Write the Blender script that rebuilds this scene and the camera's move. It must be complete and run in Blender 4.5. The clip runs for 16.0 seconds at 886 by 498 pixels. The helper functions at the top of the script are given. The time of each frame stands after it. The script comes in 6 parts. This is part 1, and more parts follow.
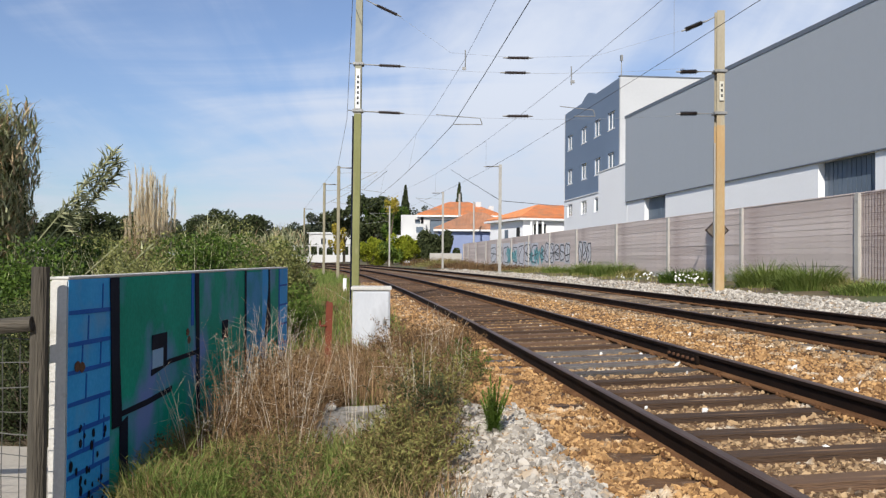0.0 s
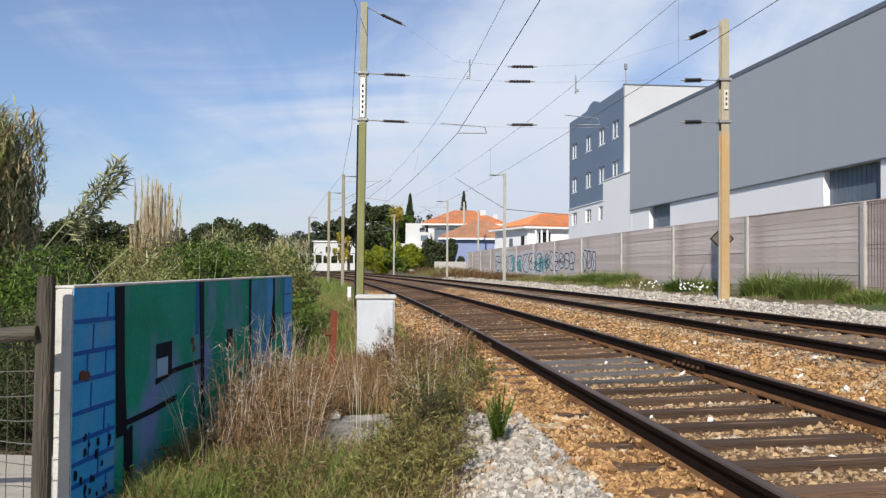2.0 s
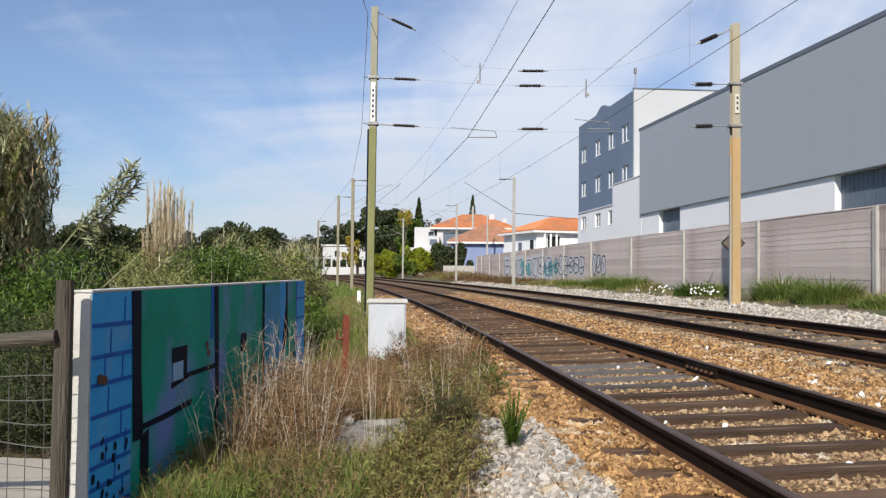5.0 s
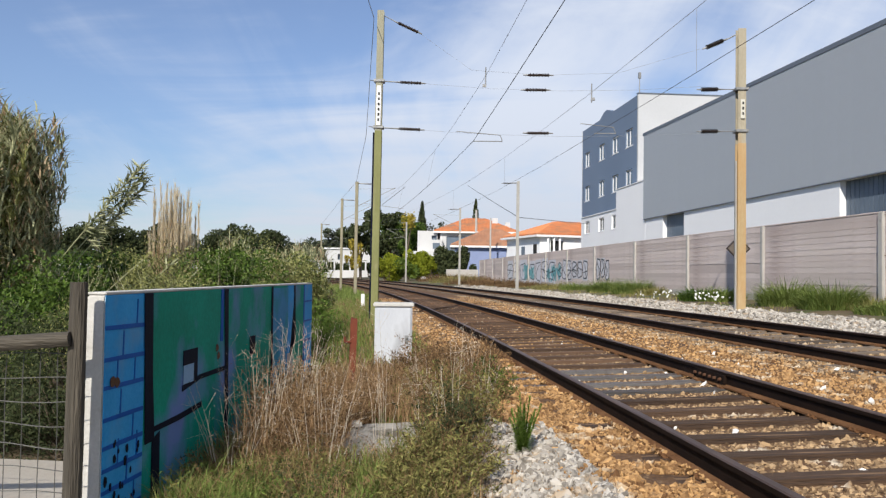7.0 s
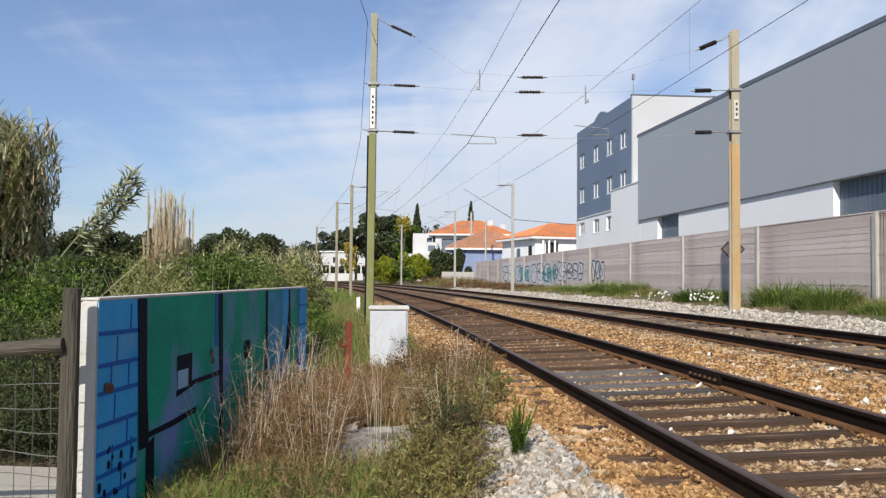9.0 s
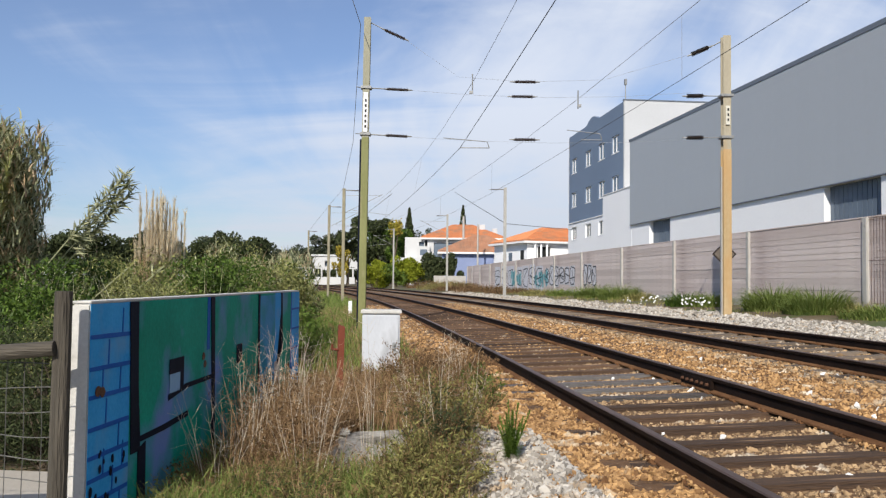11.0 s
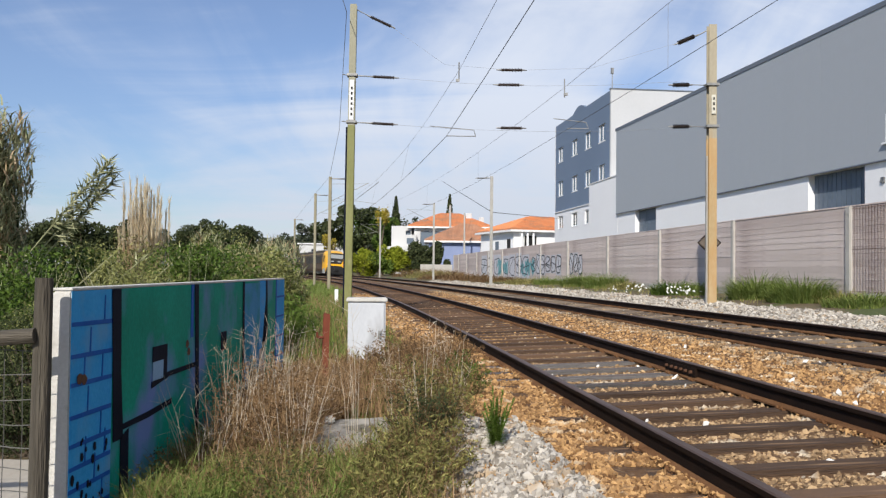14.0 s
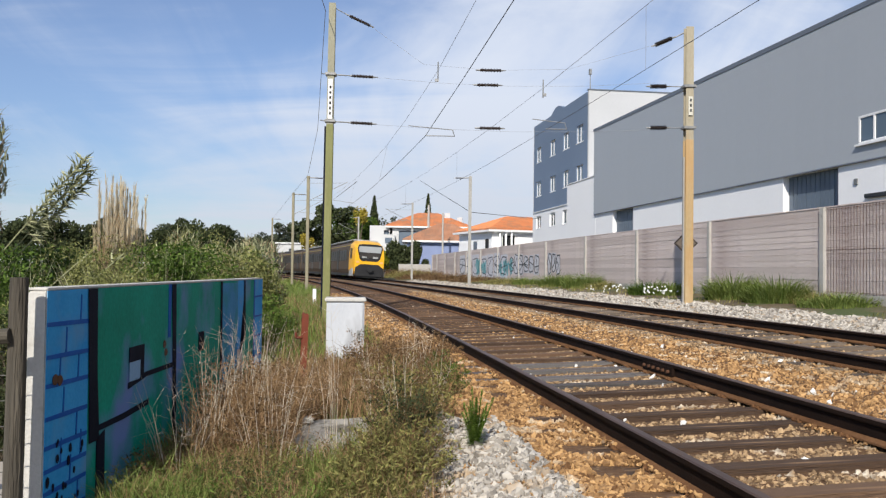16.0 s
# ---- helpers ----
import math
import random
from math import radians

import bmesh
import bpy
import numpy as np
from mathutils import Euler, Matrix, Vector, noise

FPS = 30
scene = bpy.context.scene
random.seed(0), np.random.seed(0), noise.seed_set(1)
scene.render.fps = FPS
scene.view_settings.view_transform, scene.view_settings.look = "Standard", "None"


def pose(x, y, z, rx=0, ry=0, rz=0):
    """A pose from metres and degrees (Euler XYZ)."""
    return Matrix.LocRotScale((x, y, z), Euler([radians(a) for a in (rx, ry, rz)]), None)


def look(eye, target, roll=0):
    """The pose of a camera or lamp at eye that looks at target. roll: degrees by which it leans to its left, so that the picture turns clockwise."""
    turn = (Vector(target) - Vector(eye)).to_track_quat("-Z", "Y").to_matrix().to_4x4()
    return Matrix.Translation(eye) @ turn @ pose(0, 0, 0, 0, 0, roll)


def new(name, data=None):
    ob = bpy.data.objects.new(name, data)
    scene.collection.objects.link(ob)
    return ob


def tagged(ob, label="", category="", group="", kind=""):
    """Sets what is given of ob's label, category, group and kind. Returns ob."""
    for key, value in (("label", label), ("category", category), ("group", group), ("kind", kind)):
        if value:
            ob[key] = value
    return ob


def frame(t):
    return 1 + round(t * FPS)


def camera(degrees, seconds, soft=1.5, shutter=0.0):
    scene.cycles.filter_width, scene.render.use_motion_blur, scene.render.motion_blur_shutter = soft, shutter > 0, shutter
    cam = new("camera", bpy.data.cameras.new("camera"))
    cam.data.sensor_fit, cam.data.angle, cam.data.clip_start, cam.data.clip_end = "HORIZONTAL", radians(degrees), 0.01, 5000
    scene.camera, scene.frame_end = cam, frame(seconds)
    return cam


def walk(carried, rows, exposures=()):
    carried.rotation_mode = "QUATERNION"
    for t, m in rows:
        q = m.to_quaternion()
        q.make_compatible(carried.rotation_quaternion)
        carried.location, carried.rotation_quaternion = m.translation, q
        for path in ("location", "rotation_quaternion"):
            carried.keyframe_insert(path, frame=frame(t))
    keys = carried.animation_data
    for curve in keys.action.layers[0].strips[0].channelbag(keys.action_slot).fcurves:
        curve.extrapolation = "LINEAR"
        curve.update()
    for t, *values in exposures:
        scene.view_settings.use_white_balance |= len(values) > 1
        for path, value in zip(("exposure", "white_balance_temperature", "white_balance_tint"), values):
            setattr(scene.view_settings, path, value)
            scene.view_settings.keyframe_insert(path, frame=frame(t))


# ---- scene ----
cam = camera(55.8, 16.0, soft=1.3)
PATH = [
    (0, (-0.006, -0.02, 1.226), (-0.005, 1.98, 1.249), 0.4),
    (0.5, (-0.004, -0.021, 1.225), (-0.006, 1.979, 1.252), 0.4),
    (1, (0.0, -0.03, 1.231), (-0.011, 1.97, 1.267), 0.3),
    (1.5, (-0.003, -0.034, 1.229), (-0.013, 1.966, 1.271), 0.3),
    (2, (-0.006, -0.021, 1.229), (-0.016, 1.979, 1.272), 0.4),
    (2.5, (-0.004, -0.028, 1.227), (-0.018, 1.971, 1.271), 0.3),
    (3, (-0.003, -0.03, 1.229), (-0.02, 1.969, 1.274), 0.3),
    (3.5, (-0.006, -0.039, 1.227), (-0.031, 1.96, 1.278), 0.3),
    (4, (-0.014, -0.034, 1.232), (-0.045, 1.965, 1.279), 0.4),
    (6.5, (-0.104, -0.015, 1.235), (-0.133, 1.984, 1.297), 0.6),
    (7, (-0.11, -0.014, 1.235), (-0.147, 1.985, 1.296), 0.8),
    (7.5, (-0.105, -0.02, 1.234), (-0.149, 1.979, 1.301), 0.9),
    (8, (-0.107, -0.014, 1.235), (-0.14, 1.985, 1.3), 0.9),
    (8.5, (-0.098, -0.011, 1.239), (-0.123, 1.988, 1.303), 0.6),
    (9, (-0.102, -0.012, 1.239), (-0.128, 1.986, 1.306), 0.4),
    (11.5, (-0.112, -0.008, 1.24), (-0.117, 1.991, 1.317), 0.6),
    (12, (-0.105, -0.015, 1.233), (-0.114, 1.984, 1.308), 0.5),
    (12.5, (-0.108, -0.005, 1.235), (-0.106, 1.994, 1.294), 0.5),
    (13, (-0.102, -0.006, 1.232), (-0.103, 1.993, 1.282), 0.4),
    (13.5, (-0.1, 0.0, 1.233), (-0.084, 1.999, 1.275), 0.6),
    (14, (-0.098, 0.002, 1.231), (-0.073, 2.001, 1.281), 0.6),
    (14.5, (-0.1, -0.002, 1.232), (-0.065, 1.997, 1.288), 0.6),
    (15, (-0.107, 0.004, 1.231), (-0.06, 2.003, 1.28), 0.5),
    (15.5, (-0.105, 0.0, 1.232), (-0.05, 1.999, 1.279), 0.6),
    (16, (-0.109, 0.003, 1.233), (-0.032, 2.001, 1.283), 0.7),
]
walk(cam, [(t, look(eye, target, roll)) for t, eye, target, roll in PATH])

# ---- light ----
SUN_AZ, SUN_EL = 196.0, 36.0
sun_way = Vector((math.sin(radians(SUN_AZ)) * math.cos(radians(SUN_EL)), math.cos(radians(SUN_AZ)) * math.cos(radians(SUN_EL)), math.sin(radians(SUN_EL))))
sun = new("sun", bpy.data.lights.new("sun", "SUN"))
sun.data.energy, sun.data.angle, sun.data.color = 5.0, radians(0.53), (1.0, 0.945, 0.85)
sun.matrix_world = look((0, 0, 60), Vector((0, 0, 60)) - sun_way)
scene.view_settings.exposure = 0.0


def sky():
    w = bpy.data.worlds.new("sky")
    scene.world = w
    w.use_nodes = True
    nt = w.node_tree
    nt.nodes.clear()
    N, L = nt.nodes.new, nt.links.new
    out, bg = N("ShaderNodeOutputWorld"), N("ShaderNodeBackground")
    st = N("ShaderNodeTexSky")
    st.sky_type, st.sun_disc = "NISHITA", False
    st.sun_elevation, st.sun_rotation = radians(SUN_EL), radians(SUN_AZ)
    st.air_density, st.dust_density, st.ozone_density = 1.0, 0.25, 3.5
    tc, sep = N("ShaderNodeTexCoord"), N("ShaderNodeSeparateXYZ")
    L(tc.outputs["Generated"], sep.inputs[0])
    up = N("ShaderNodeMath"); up.operation = "MAXIMUM"; up.inputs[1].default_value = 0.0
    L(sep.outputs[2], up.inputs[0])
    add = N("ShaderNodeMath"); add.operation = "ADD"; add.inputs[1].default_value = 0.22
    L(up.outputs[0], add.inputs[0])
    com = N("ShaderNodeCombineXYZ")
    for i in (0, 1):
        d = N("ShaderNodeMath"); d.operation = "DIVIDE"
        L(sep.outputs[i], d.inputs[0]); L(add.outputs[0], d.inputs[1]); L(d.outputs[0], com.inputs[i])
    def layer(turn, stretch, shift, detail, warp):
        mp = N("ShaderNodeMapping")
        mp.inputs["Rotation"].default_value, mp.inputs["Scale"].default_value, mp.inputs["Location"].default_value = (0, 0, radians(turn)), (*stretch, 1), (*shift, 0)
        L(com.outputs[0], mp.inputs[0])
        n = N("ShaderNodeTexNoise")
        n.inputs["Scale"].default_value, n.inputs["Detail"].default_value, n.inputs["Roughness"].default_value, n.inputs["Distortion"].default_value = 1.0, detail, 0.55, warp
        L(mp.outputs[0], n.inputs["Vector"])
        return n.outputs[0]

    def total(a, ka, b):
        m = N("ShaderNodeMath"); m.operation = "MULTIPLY_ADD"; m.inputs[1].default_value, m.inputs[2].default_value = ka, 0.0
        L(a, m.inputs[0])
        if b is not None:
            L(b, m.inputs[2])
        return m.outputs[0]
    # broad veils, streaks that run away from the viewer, and a bank of cloud over the line
    veil, streak = layer(38, (0.75, 1.5), (0.45, 0.15), 7, 0.8), layer(-18, (2.4, 0.6), (1.3, 0.4), 8, 0.7)
    off = N("ShaderNodeMath"); off.operation = "SUBTRACT"; off.inputs[1].default_value = 0.2
    L(sep.outputs[0], off.inputs[0])
    sq = N("ShaderNodeMath"); sq.operation = "MULTIPLY"
    L(off.outputs[0], sq.inputs[0]); L(off.outputs[0], sq.inputs[1])
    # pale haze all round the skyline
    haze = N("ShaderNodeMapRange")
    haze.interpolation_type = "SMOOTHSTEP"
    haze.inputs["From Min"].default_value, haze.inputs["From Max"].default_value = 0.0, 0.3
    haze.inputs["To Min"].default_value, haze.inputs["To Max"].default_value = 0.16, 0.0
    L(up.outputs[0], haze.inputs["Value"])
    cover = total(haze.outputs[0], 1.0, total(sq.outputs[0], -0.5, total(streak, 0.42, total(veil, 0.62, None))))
    ramp = N("ShaderNodeMapRange")
    ramp.interpolation_type = "SMOOTHSTEP"
    ramp.inputs["From Min"].default_value, ramp.inputs["From Max"].default_value = 0.36, 0.66
    ramp.inputs["To Min"].default_value, ramp.inputs["To Max"].default_value = 0.09, 0.95
    L(cover, ramp.inputs["Value"])
    mix = N("ShaderNodeMix"); mix.data_type = "RGBA"
    L(ramp.outputs[0], mix.inputs["Factor"])
    tint = N("ShaderNodeMix"); tint.data_type, tint.blend_type = "RGBA", "MULTIPLY"
    tint.inputs["Factor"].default_value, tint.inputs["B"].default_value = 1.0, (0.94, 0.965, 1.09, 1)
    L(st.outputs[0], tint.inputs["A"])
    L(tint.outputs["Result"], mix.inputs["A"])
    mix.inputs["B"].default_value = (6.95, 7.48, 8.55, 1)
    low = N("ShaderNodeMapRange")
    low.interpolation_type = "SMOOTHSTEP"
    low.inputs["From Min"].default_value, low.inputs["From Max"].default_value = 0.0, 0.25
    low.inputs["To Min"].default_value, low.inputs["To Max"].default_value = 0.84, 1.0
    L(up.outputs[0], low.inputs["Value"])
    air = N("ShaderNodeVectorMath"); air.operation = "SCALE"
    L(mix.outputs["Result"], air.inputs[0]); L(low.outputs[0], air.inputs["Scale"])
    L(air.outputs[0], bg.inputs[0])
    bg.inputs[1].default_value = 0.108
    L(bg.outputs[0], out.inputs[0])


sky()

# ---- materials ----
def mat(name, c1, c2, scale=3.0, rough=0.85, metal=0.0, bump=0.25, fine=60.0, piece=0.0, island=0.0, spots=None, spot_at=0.62, spot_scale=2.0, spot_soft=0.06, stretch=(1, 1, 1), leaf=0.0, space="Object", spec=0.4):
    """Two colours over coarse and fine noise, optional stains, variation by piece, relief."""
    m = bpy.data.materials.new(name)
    m.use_nodes = True
    nt = m.node_tree
    N, L = nt.nodes.new, nt.links.new
    b = nt.nodes["Principled BSDF"]
    b.inputs["Roughness"].default_value, b.inputs["Metallic"].default_value = rough, metal
    b.inputs["Specular IOR Level"].default_value = 0.12 if leaf else spec
    tc, mp = N("ShaderNodeTexCoord"), N("ShaderNodeMapping")
    mp.inputs["Scale"].default_value = stretch
    if space == "World":
        g = N("ShaderNodeNewGeometry")
        L(g.outputs["Position"], mp.inputs[0])
    else:
        L(tc.outputs["Object"], mp.inputs[0])
    n1, n2 = N("ShaderNodeTexNoise"), N("ShaderNodeTexNoise")
    n1.inputs["Scale"].default_value, n1.inputs["Detail"].default_value = scale, 6
    n2.inputs["Scale"].default_value, n2.inputs["Detail"].default_value = fine, 3
    L(mp.outputs[0], n1.inputs["Vector"]); L(mp.outputs[0], n2.inputs["Vector"])
    avg = N("ShaderNodeMix"); avg.data_type = "FLOAT"; avg.inputs["Factor"].default_value = 0.4
    L(n1.outputs[0], avg.inputs["A"]); L(n2.outputs[0], avg.inputs["B"])
    fac = avg.outputs["Result"]
    for amount, src in ((piece, "ob"), (island, "is")):
        if amount:
            rnd = N("ShaderNodeObjectInfo").outputs["Random"] if src == "ob" else N("ShaderNodeNewGeometry").outputs["Random Per Island"]
            mx = N("ShaderNodeMix"); mx.data_type = "FLOAT"; mx.inputs["Factor"].default_value = amount
            L(fac, mx.inputs["A"]); L(rnd, mx.inputs["B"])
            fac = mx.outputs["Result"]
    rp = N("ShaderNodeMapRange")
    w = 0.5 * max(piece, island) + 0.22 * (1 - max(piece, island))
    rp.inputs["From Min"].default_value, rp.inputs["From Max"].default_value = 0.5 - w, 0.5 + w
    L(fac, rp.inputs["Value"])
    col = N("ShaderNodeMix"); col.data_type = "RGBA"
    L(rp.outputs[0], col.inputs["Factor"])
    col.inputs["A"].default_value, col.inputs["B"].default_value = (*c1, 1), (*c2, 1)
    res = col.outputs["Result"]
    if spots:
        n3 = N("ShaderNodeTexNoise"); n3.inputs["Scale"].default_value, n3.inputs["Detail"].default_value = spot_scale, 8
        L(mp.outputs[0], n3.inputs["Vector"])
        r3 = N("ShaderNodeMapRange"); r3.inputs["From Min"].default_value, r3.inputs["From Max"].default_value = spot_at - spot_soft, spot_at + spot_soft
        L(n3.outputs[0], r3.inputs["Value"])
        c3 = N("ShaderNodeMix"); c3.data_type = "RGBA"
        L(r3.outputs[0], c3.inputs["Factor"]); L(res, c3.inputs["A"])
        c3.inputs["B"].default_value = (*spots, 1)
        res = c3.outputs["Result"]
    L(res, b.inputs["Base Color"])
    if bump:
        bp = N("ShaderNodeBump"); bp.inputs["Strength"].default_value, bp.inputs["Distance"].default_value = bump, 0.02
        L(n2.outputs[0], bp.inputs["Height"]); L(bp.outputs[0], b.inputs["Normal"])
    if leaf:
        tr, ms = N("ShaderNodeBsdfTranslucent"), N("ShaderNodeMixShader")
        L(res, tr.inputs["Color"])
        ms.inputs["Fac"].default_value = leaf
        L(b.outputs[0], ms.inputs[1]); L(tr.outputs[0], ms.inputs[2])
        L(ms.outputs[0], nt.nodes["Material Output"].inputs["Surface"])
    return m


def glass(name, tint, rough=0.05):
    m = bpy.data.materials.new(name)
    m.use_nodes = True
    b = m.node_tree.nodes["Principled BSDF"]
    b.inputs["Base Color"].default_value = (*tint, 1)
    b.inputs["Roughness"].default_value, b.inputs["Specular IOR Level"].default_value = rough, 0.8
    return m


def glow(name, c, s):
    m = bpy.data.materials.new(name)
    m.use_nodes = True
    b = m.node_tree.nodes["Principled BSDF"]
    b.inputs["Base Color"].default_value = (c[0] * 0.3, c[1] * 0.3, c[2] * 0.3, 1)
    b.inputs["Emission Color"].default_value, b.inputs["Emission Strength"].default_value = (*c, 1), s
    return m


soil = mat("soil", (0.07, 0.05, 0.028), (0.19, 0.145, 0.085), 0.8, fine=25, spots=(0.07, 0.09, 0.025), spot_at=0.55, spot_scale=0.7, space="World", bump=0.6)
ballast_base = mat("ballast_base", (0.045, 0.022, 0.01), (0.2, 0.105, 0.045), 3.5, fine=22, spots=(0.3, 0.2, 0.11), spot_at=0.66, spot_scale=18, space="World", bump=1.0)
stone_rust = mat("stone_rust", (0.1, 0.042, 0.014), (0.58, 0.345, 0.145), 0.8, fine=70, island=0.72, spots=(0.68, 0.58, 0.43), spot_at=0.63, spot_scale=3.0, space="World")
stone_mixed = mat("stone_mixed", (0.055, 0.028, 0.013), (0.53, 0.36, 0.195), 1.1, fine=70, island=0.75, spots=(0.66, 0.58, 0.46), spot_at=0.64, spot_scale=2.4, space="World")
rust_dust = mat("rust_dust", (0.08, 0.036, 0.016), (0.24, 0.125, 0.06), 3, fine=60, bump=0.5, space="World", spec=0.1)
stone_pale = mat("stone_pale", (0.16, 0.14, 0.115), (0.6, 0.55, 0.48), 1.2, fine=70, island=0.75, spots=(0.42, 0.3, 0.18), spot_at=0.63, spot_scale=4, space="World")
stone_white = mat("stone_white", (0.7, 0.68, 0.64), (0.85, 0.84, 0.8), 6, fine=70)
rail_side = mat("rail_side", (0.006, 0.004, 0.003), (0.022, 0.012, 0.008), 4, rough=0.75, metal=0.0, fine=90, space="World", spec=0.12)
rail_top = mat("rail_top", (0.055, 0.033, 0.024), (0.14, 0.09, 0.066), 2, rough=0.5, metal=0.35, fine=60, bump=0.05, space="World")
sleeper_wood = mat("sleeper_wood", (0.022, 0.012, 0.007), (0.2, 0.118, 0.07), 4, fine=30, piece=0.45, spots=(0.3, 0.18, 0.095), spot_at=0.62, spot_scale=2.5, stretch=(0.35, 6, 6), bump=0.8)
sleeper_bleached = mat("sleeper_bleached", (0.035, 0.028, 0.023), (0.215, 0.2, 0.19), 4, rough=0.55, fine=30, piece=0.5, spots=(0.14, 0.085, 0.05), spot_at=0.56, spot_scale=2.5, stretch=(0.35, 6, 6), bump=0.7)
sleeper_grey = mat("sleeper_grey", (0.05, 0.035, 0.026), (0.3, 0.235, 0.175), 4, fine=30, piece=0.45, stretch=(0.35, 6, 6), bump=0.6)
steel_rust = mat("steel_rust", (0.06, 0.03, 0.02), (0.17, 0.08, 0.04), 8, rough=0.8, metal=0.3)
plank = mat("plank", (0.5, 0.42, 0.385), (0.72, 0.62, 0.575), 1.6, fine=40, piece=0.5, stretch=(0.7, 0.4, 2), spots=(0.45, 0.36, 0.33), spot_at=0.62, spot_scale=0.9, spot_soft=0.14, bump=0.6)
slab_grey = mat("slab_grey", (0.24, 0.22, 0.19), (0.48, 0.45, 0.4), 3, fine=30, bump=1.0, spots=(0.15, 0.13, 0.1), spot_at=0.58, spot_scale=4)
concrete = mat("concrete", (0.36, 0.34, 0.31), (0.52, 0.495, 0.46), 2, fine=45, spots=(0.3, 0.28, 0.25), spot_at=0.68, spot_scale=3)
concrete_white = mat("concrete_white", (0.47, 0.455, 0.425), (0.64, 0.62, 0.58), 3, fine=50, spots=(0.4, 0.38, 0.34), spot_at=0.66, spot_scale=7)
cladding = mat("cladding", (0.375, 0.4, 0.43), (0.4, 0.425, 0.455), 0.15, rough=0.5, fine=3, bump=0.02, piece=0.1, spec=0.35)
cladding_edge = mat("cladding_edge", (0.12, 0.14, 0.17), (0.16, 0.18, 0.21), 0.5, rough=0.5, bump=0.02)
white_wall = mat("white_wall", (0.86, 0.86, 0.87), (0.92, 0.92, 0.92), 0.25, fine=6, bump=0.05)
blue_wall = mat("blue_wall", (0.15, 0.205, 0.295), (0.18, 0.24, 0.335), 0.2, fine=6, bump=0.05)
shutter = mat("shutter", (0.09, 0.12, 0.16), (0.15, 0.19, 0.24), 0.6, rough=0.5, fine=20, bump=0.05)
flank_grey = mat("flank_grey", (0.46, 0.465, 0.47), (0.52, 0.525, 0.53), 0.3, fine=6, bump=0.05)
house_white = mat("house_white", (0.52, 0.52, 0.52), (0.62, 0.62, 0.61), 0.25, fine=6, bump=0.05)
dark_gap = mat("dark_gap", (0.01, 0.01, 0.01), (0.03, 0.03, 0.03))
pane_glass = glass("pane_glass", (0.09, 0.12, 0.15))
frame_white = mat("frame_white", (0.75, 0.75, 0.75), (0.82, 0.82, 0.82), 3, bump=0)
roof_tile = mat("roof_tile", (0.42, 0.13, 0.05), (0.68, 0.27, 0.11), 0.7, fine=9, bump=0.6, piece=0.2, spots=(0.36, 0.19, 0.11), spot_at=0.58, spot_scale=0.8, spot_soft=0.1)
roof_old = mat("roof_old", (0.34, 0.16, 0.09), (0.52, 0.27, 0.16), 0.7, fine=9, bump=0.5, spots=(0.3, 0.18, 0.12), spot_at=0.6, spot_scale=0.9, spot_soft=0.1)
pole_green = mat("pole_green", (0.16, 0.165, 0.055), (0.245, 0.245, 0.1), 1.5, fine=25, rough=0.7, spots=(0.3, 0.27, 0.15), spot_at=0.64, stretch=(1, 1, 0.4), space="World")
mast_grey = mat("mast_grey", (0.24, 0.23, 0.16), (0.36, 0.345, 0.26), 1.5, fine=25, rough=0.7, stretch=(1, 1, 0.4), space="World")
pole_cream = mat("pole_cream", (0.36, 0.25, 0.12), (0.5, 0.385, 0.225), 1.2, fine=25, rough=0.75, spots=(0.42, 0.24, 0.09), spot_at=0.6, spot_scale=1.4, spot_soft=0.1, stretch=(1, 1, 0.3), space="World")
pole_dun = mat("pole_dun", (0.27, 0.235, 0.165), (0.4, 0.355, 0.265), 1.2, fine=25, rough=0.75, spots=(0.36, 0.24, 0.12), spot_at=0.63, spot_scale=1.4, stretch=(1, 1, 0.3), space="World")
pole_far = mat("pole_far", (0.2, 0.18, 0.12), (0.32, 0.29, 0.2), 2, space="World")
pole_grey = mat("pole_grey", (0.28, 0.27, 0.25), (0.42, 0.41, 0.38), 2, space="World")
plate_white = mat("plate_white", (0.52, 0.5, 0.42), (0.62, 0.6, 0.52), 6, bump=0.05)
ink = mat("ink", (0.02, 0.02, 0.02), (0.05, 0.05, 0.05), 6, bump=0)
insulator_brown = mat("insulator_brown", (0.018, 0.014, 0.013), (0.05, 0.035, 0.03), 10, rough=0.35, bump=0.05)
galvanised = mat("galvanised", (0.2, 0.2, 0.2), (0.34, 0.34, 0.33), 10, rough=0.55, metal=0.6)
wire_dark = mat("wire_dark", (0.05, 0.05, 0.055), (0.1, 0.1, 0.1), 3, rough=0.6, metal=0.5, bump=0)
wire_pale = mat("wire_pale", (0.25, 0.26, 0.28), (0.36, 0.37, 0.39), 3, rough=0.6, metal=0.3, bump=0)
netting = mat("netting", (0.06, 0.06, 0.055), (0.12, 0.115, 0.105), 8, rough=0.7, metal=0.3, bump=0)
cabinet_white = mat("cabinet_white", (0.47, 0.49, 0.525), (0.58, 0.595, 0.625), 2.5, rough=0.55, fine=35, bump=0.08, spots=(0.34, 0.345, 0.36), spot_at=0.63, spot_scale=2.2, stretch=(1, 1, 0.4))
post_red = mat("post_red", (0.12, 0.025, 0.012), (0.23, 0.058, 0.027), 6, rough=0.7, metal=0.1, fine=50, spots=(0.1, 0.04, 0.03), spot_at=0.62, spot_scale=8)
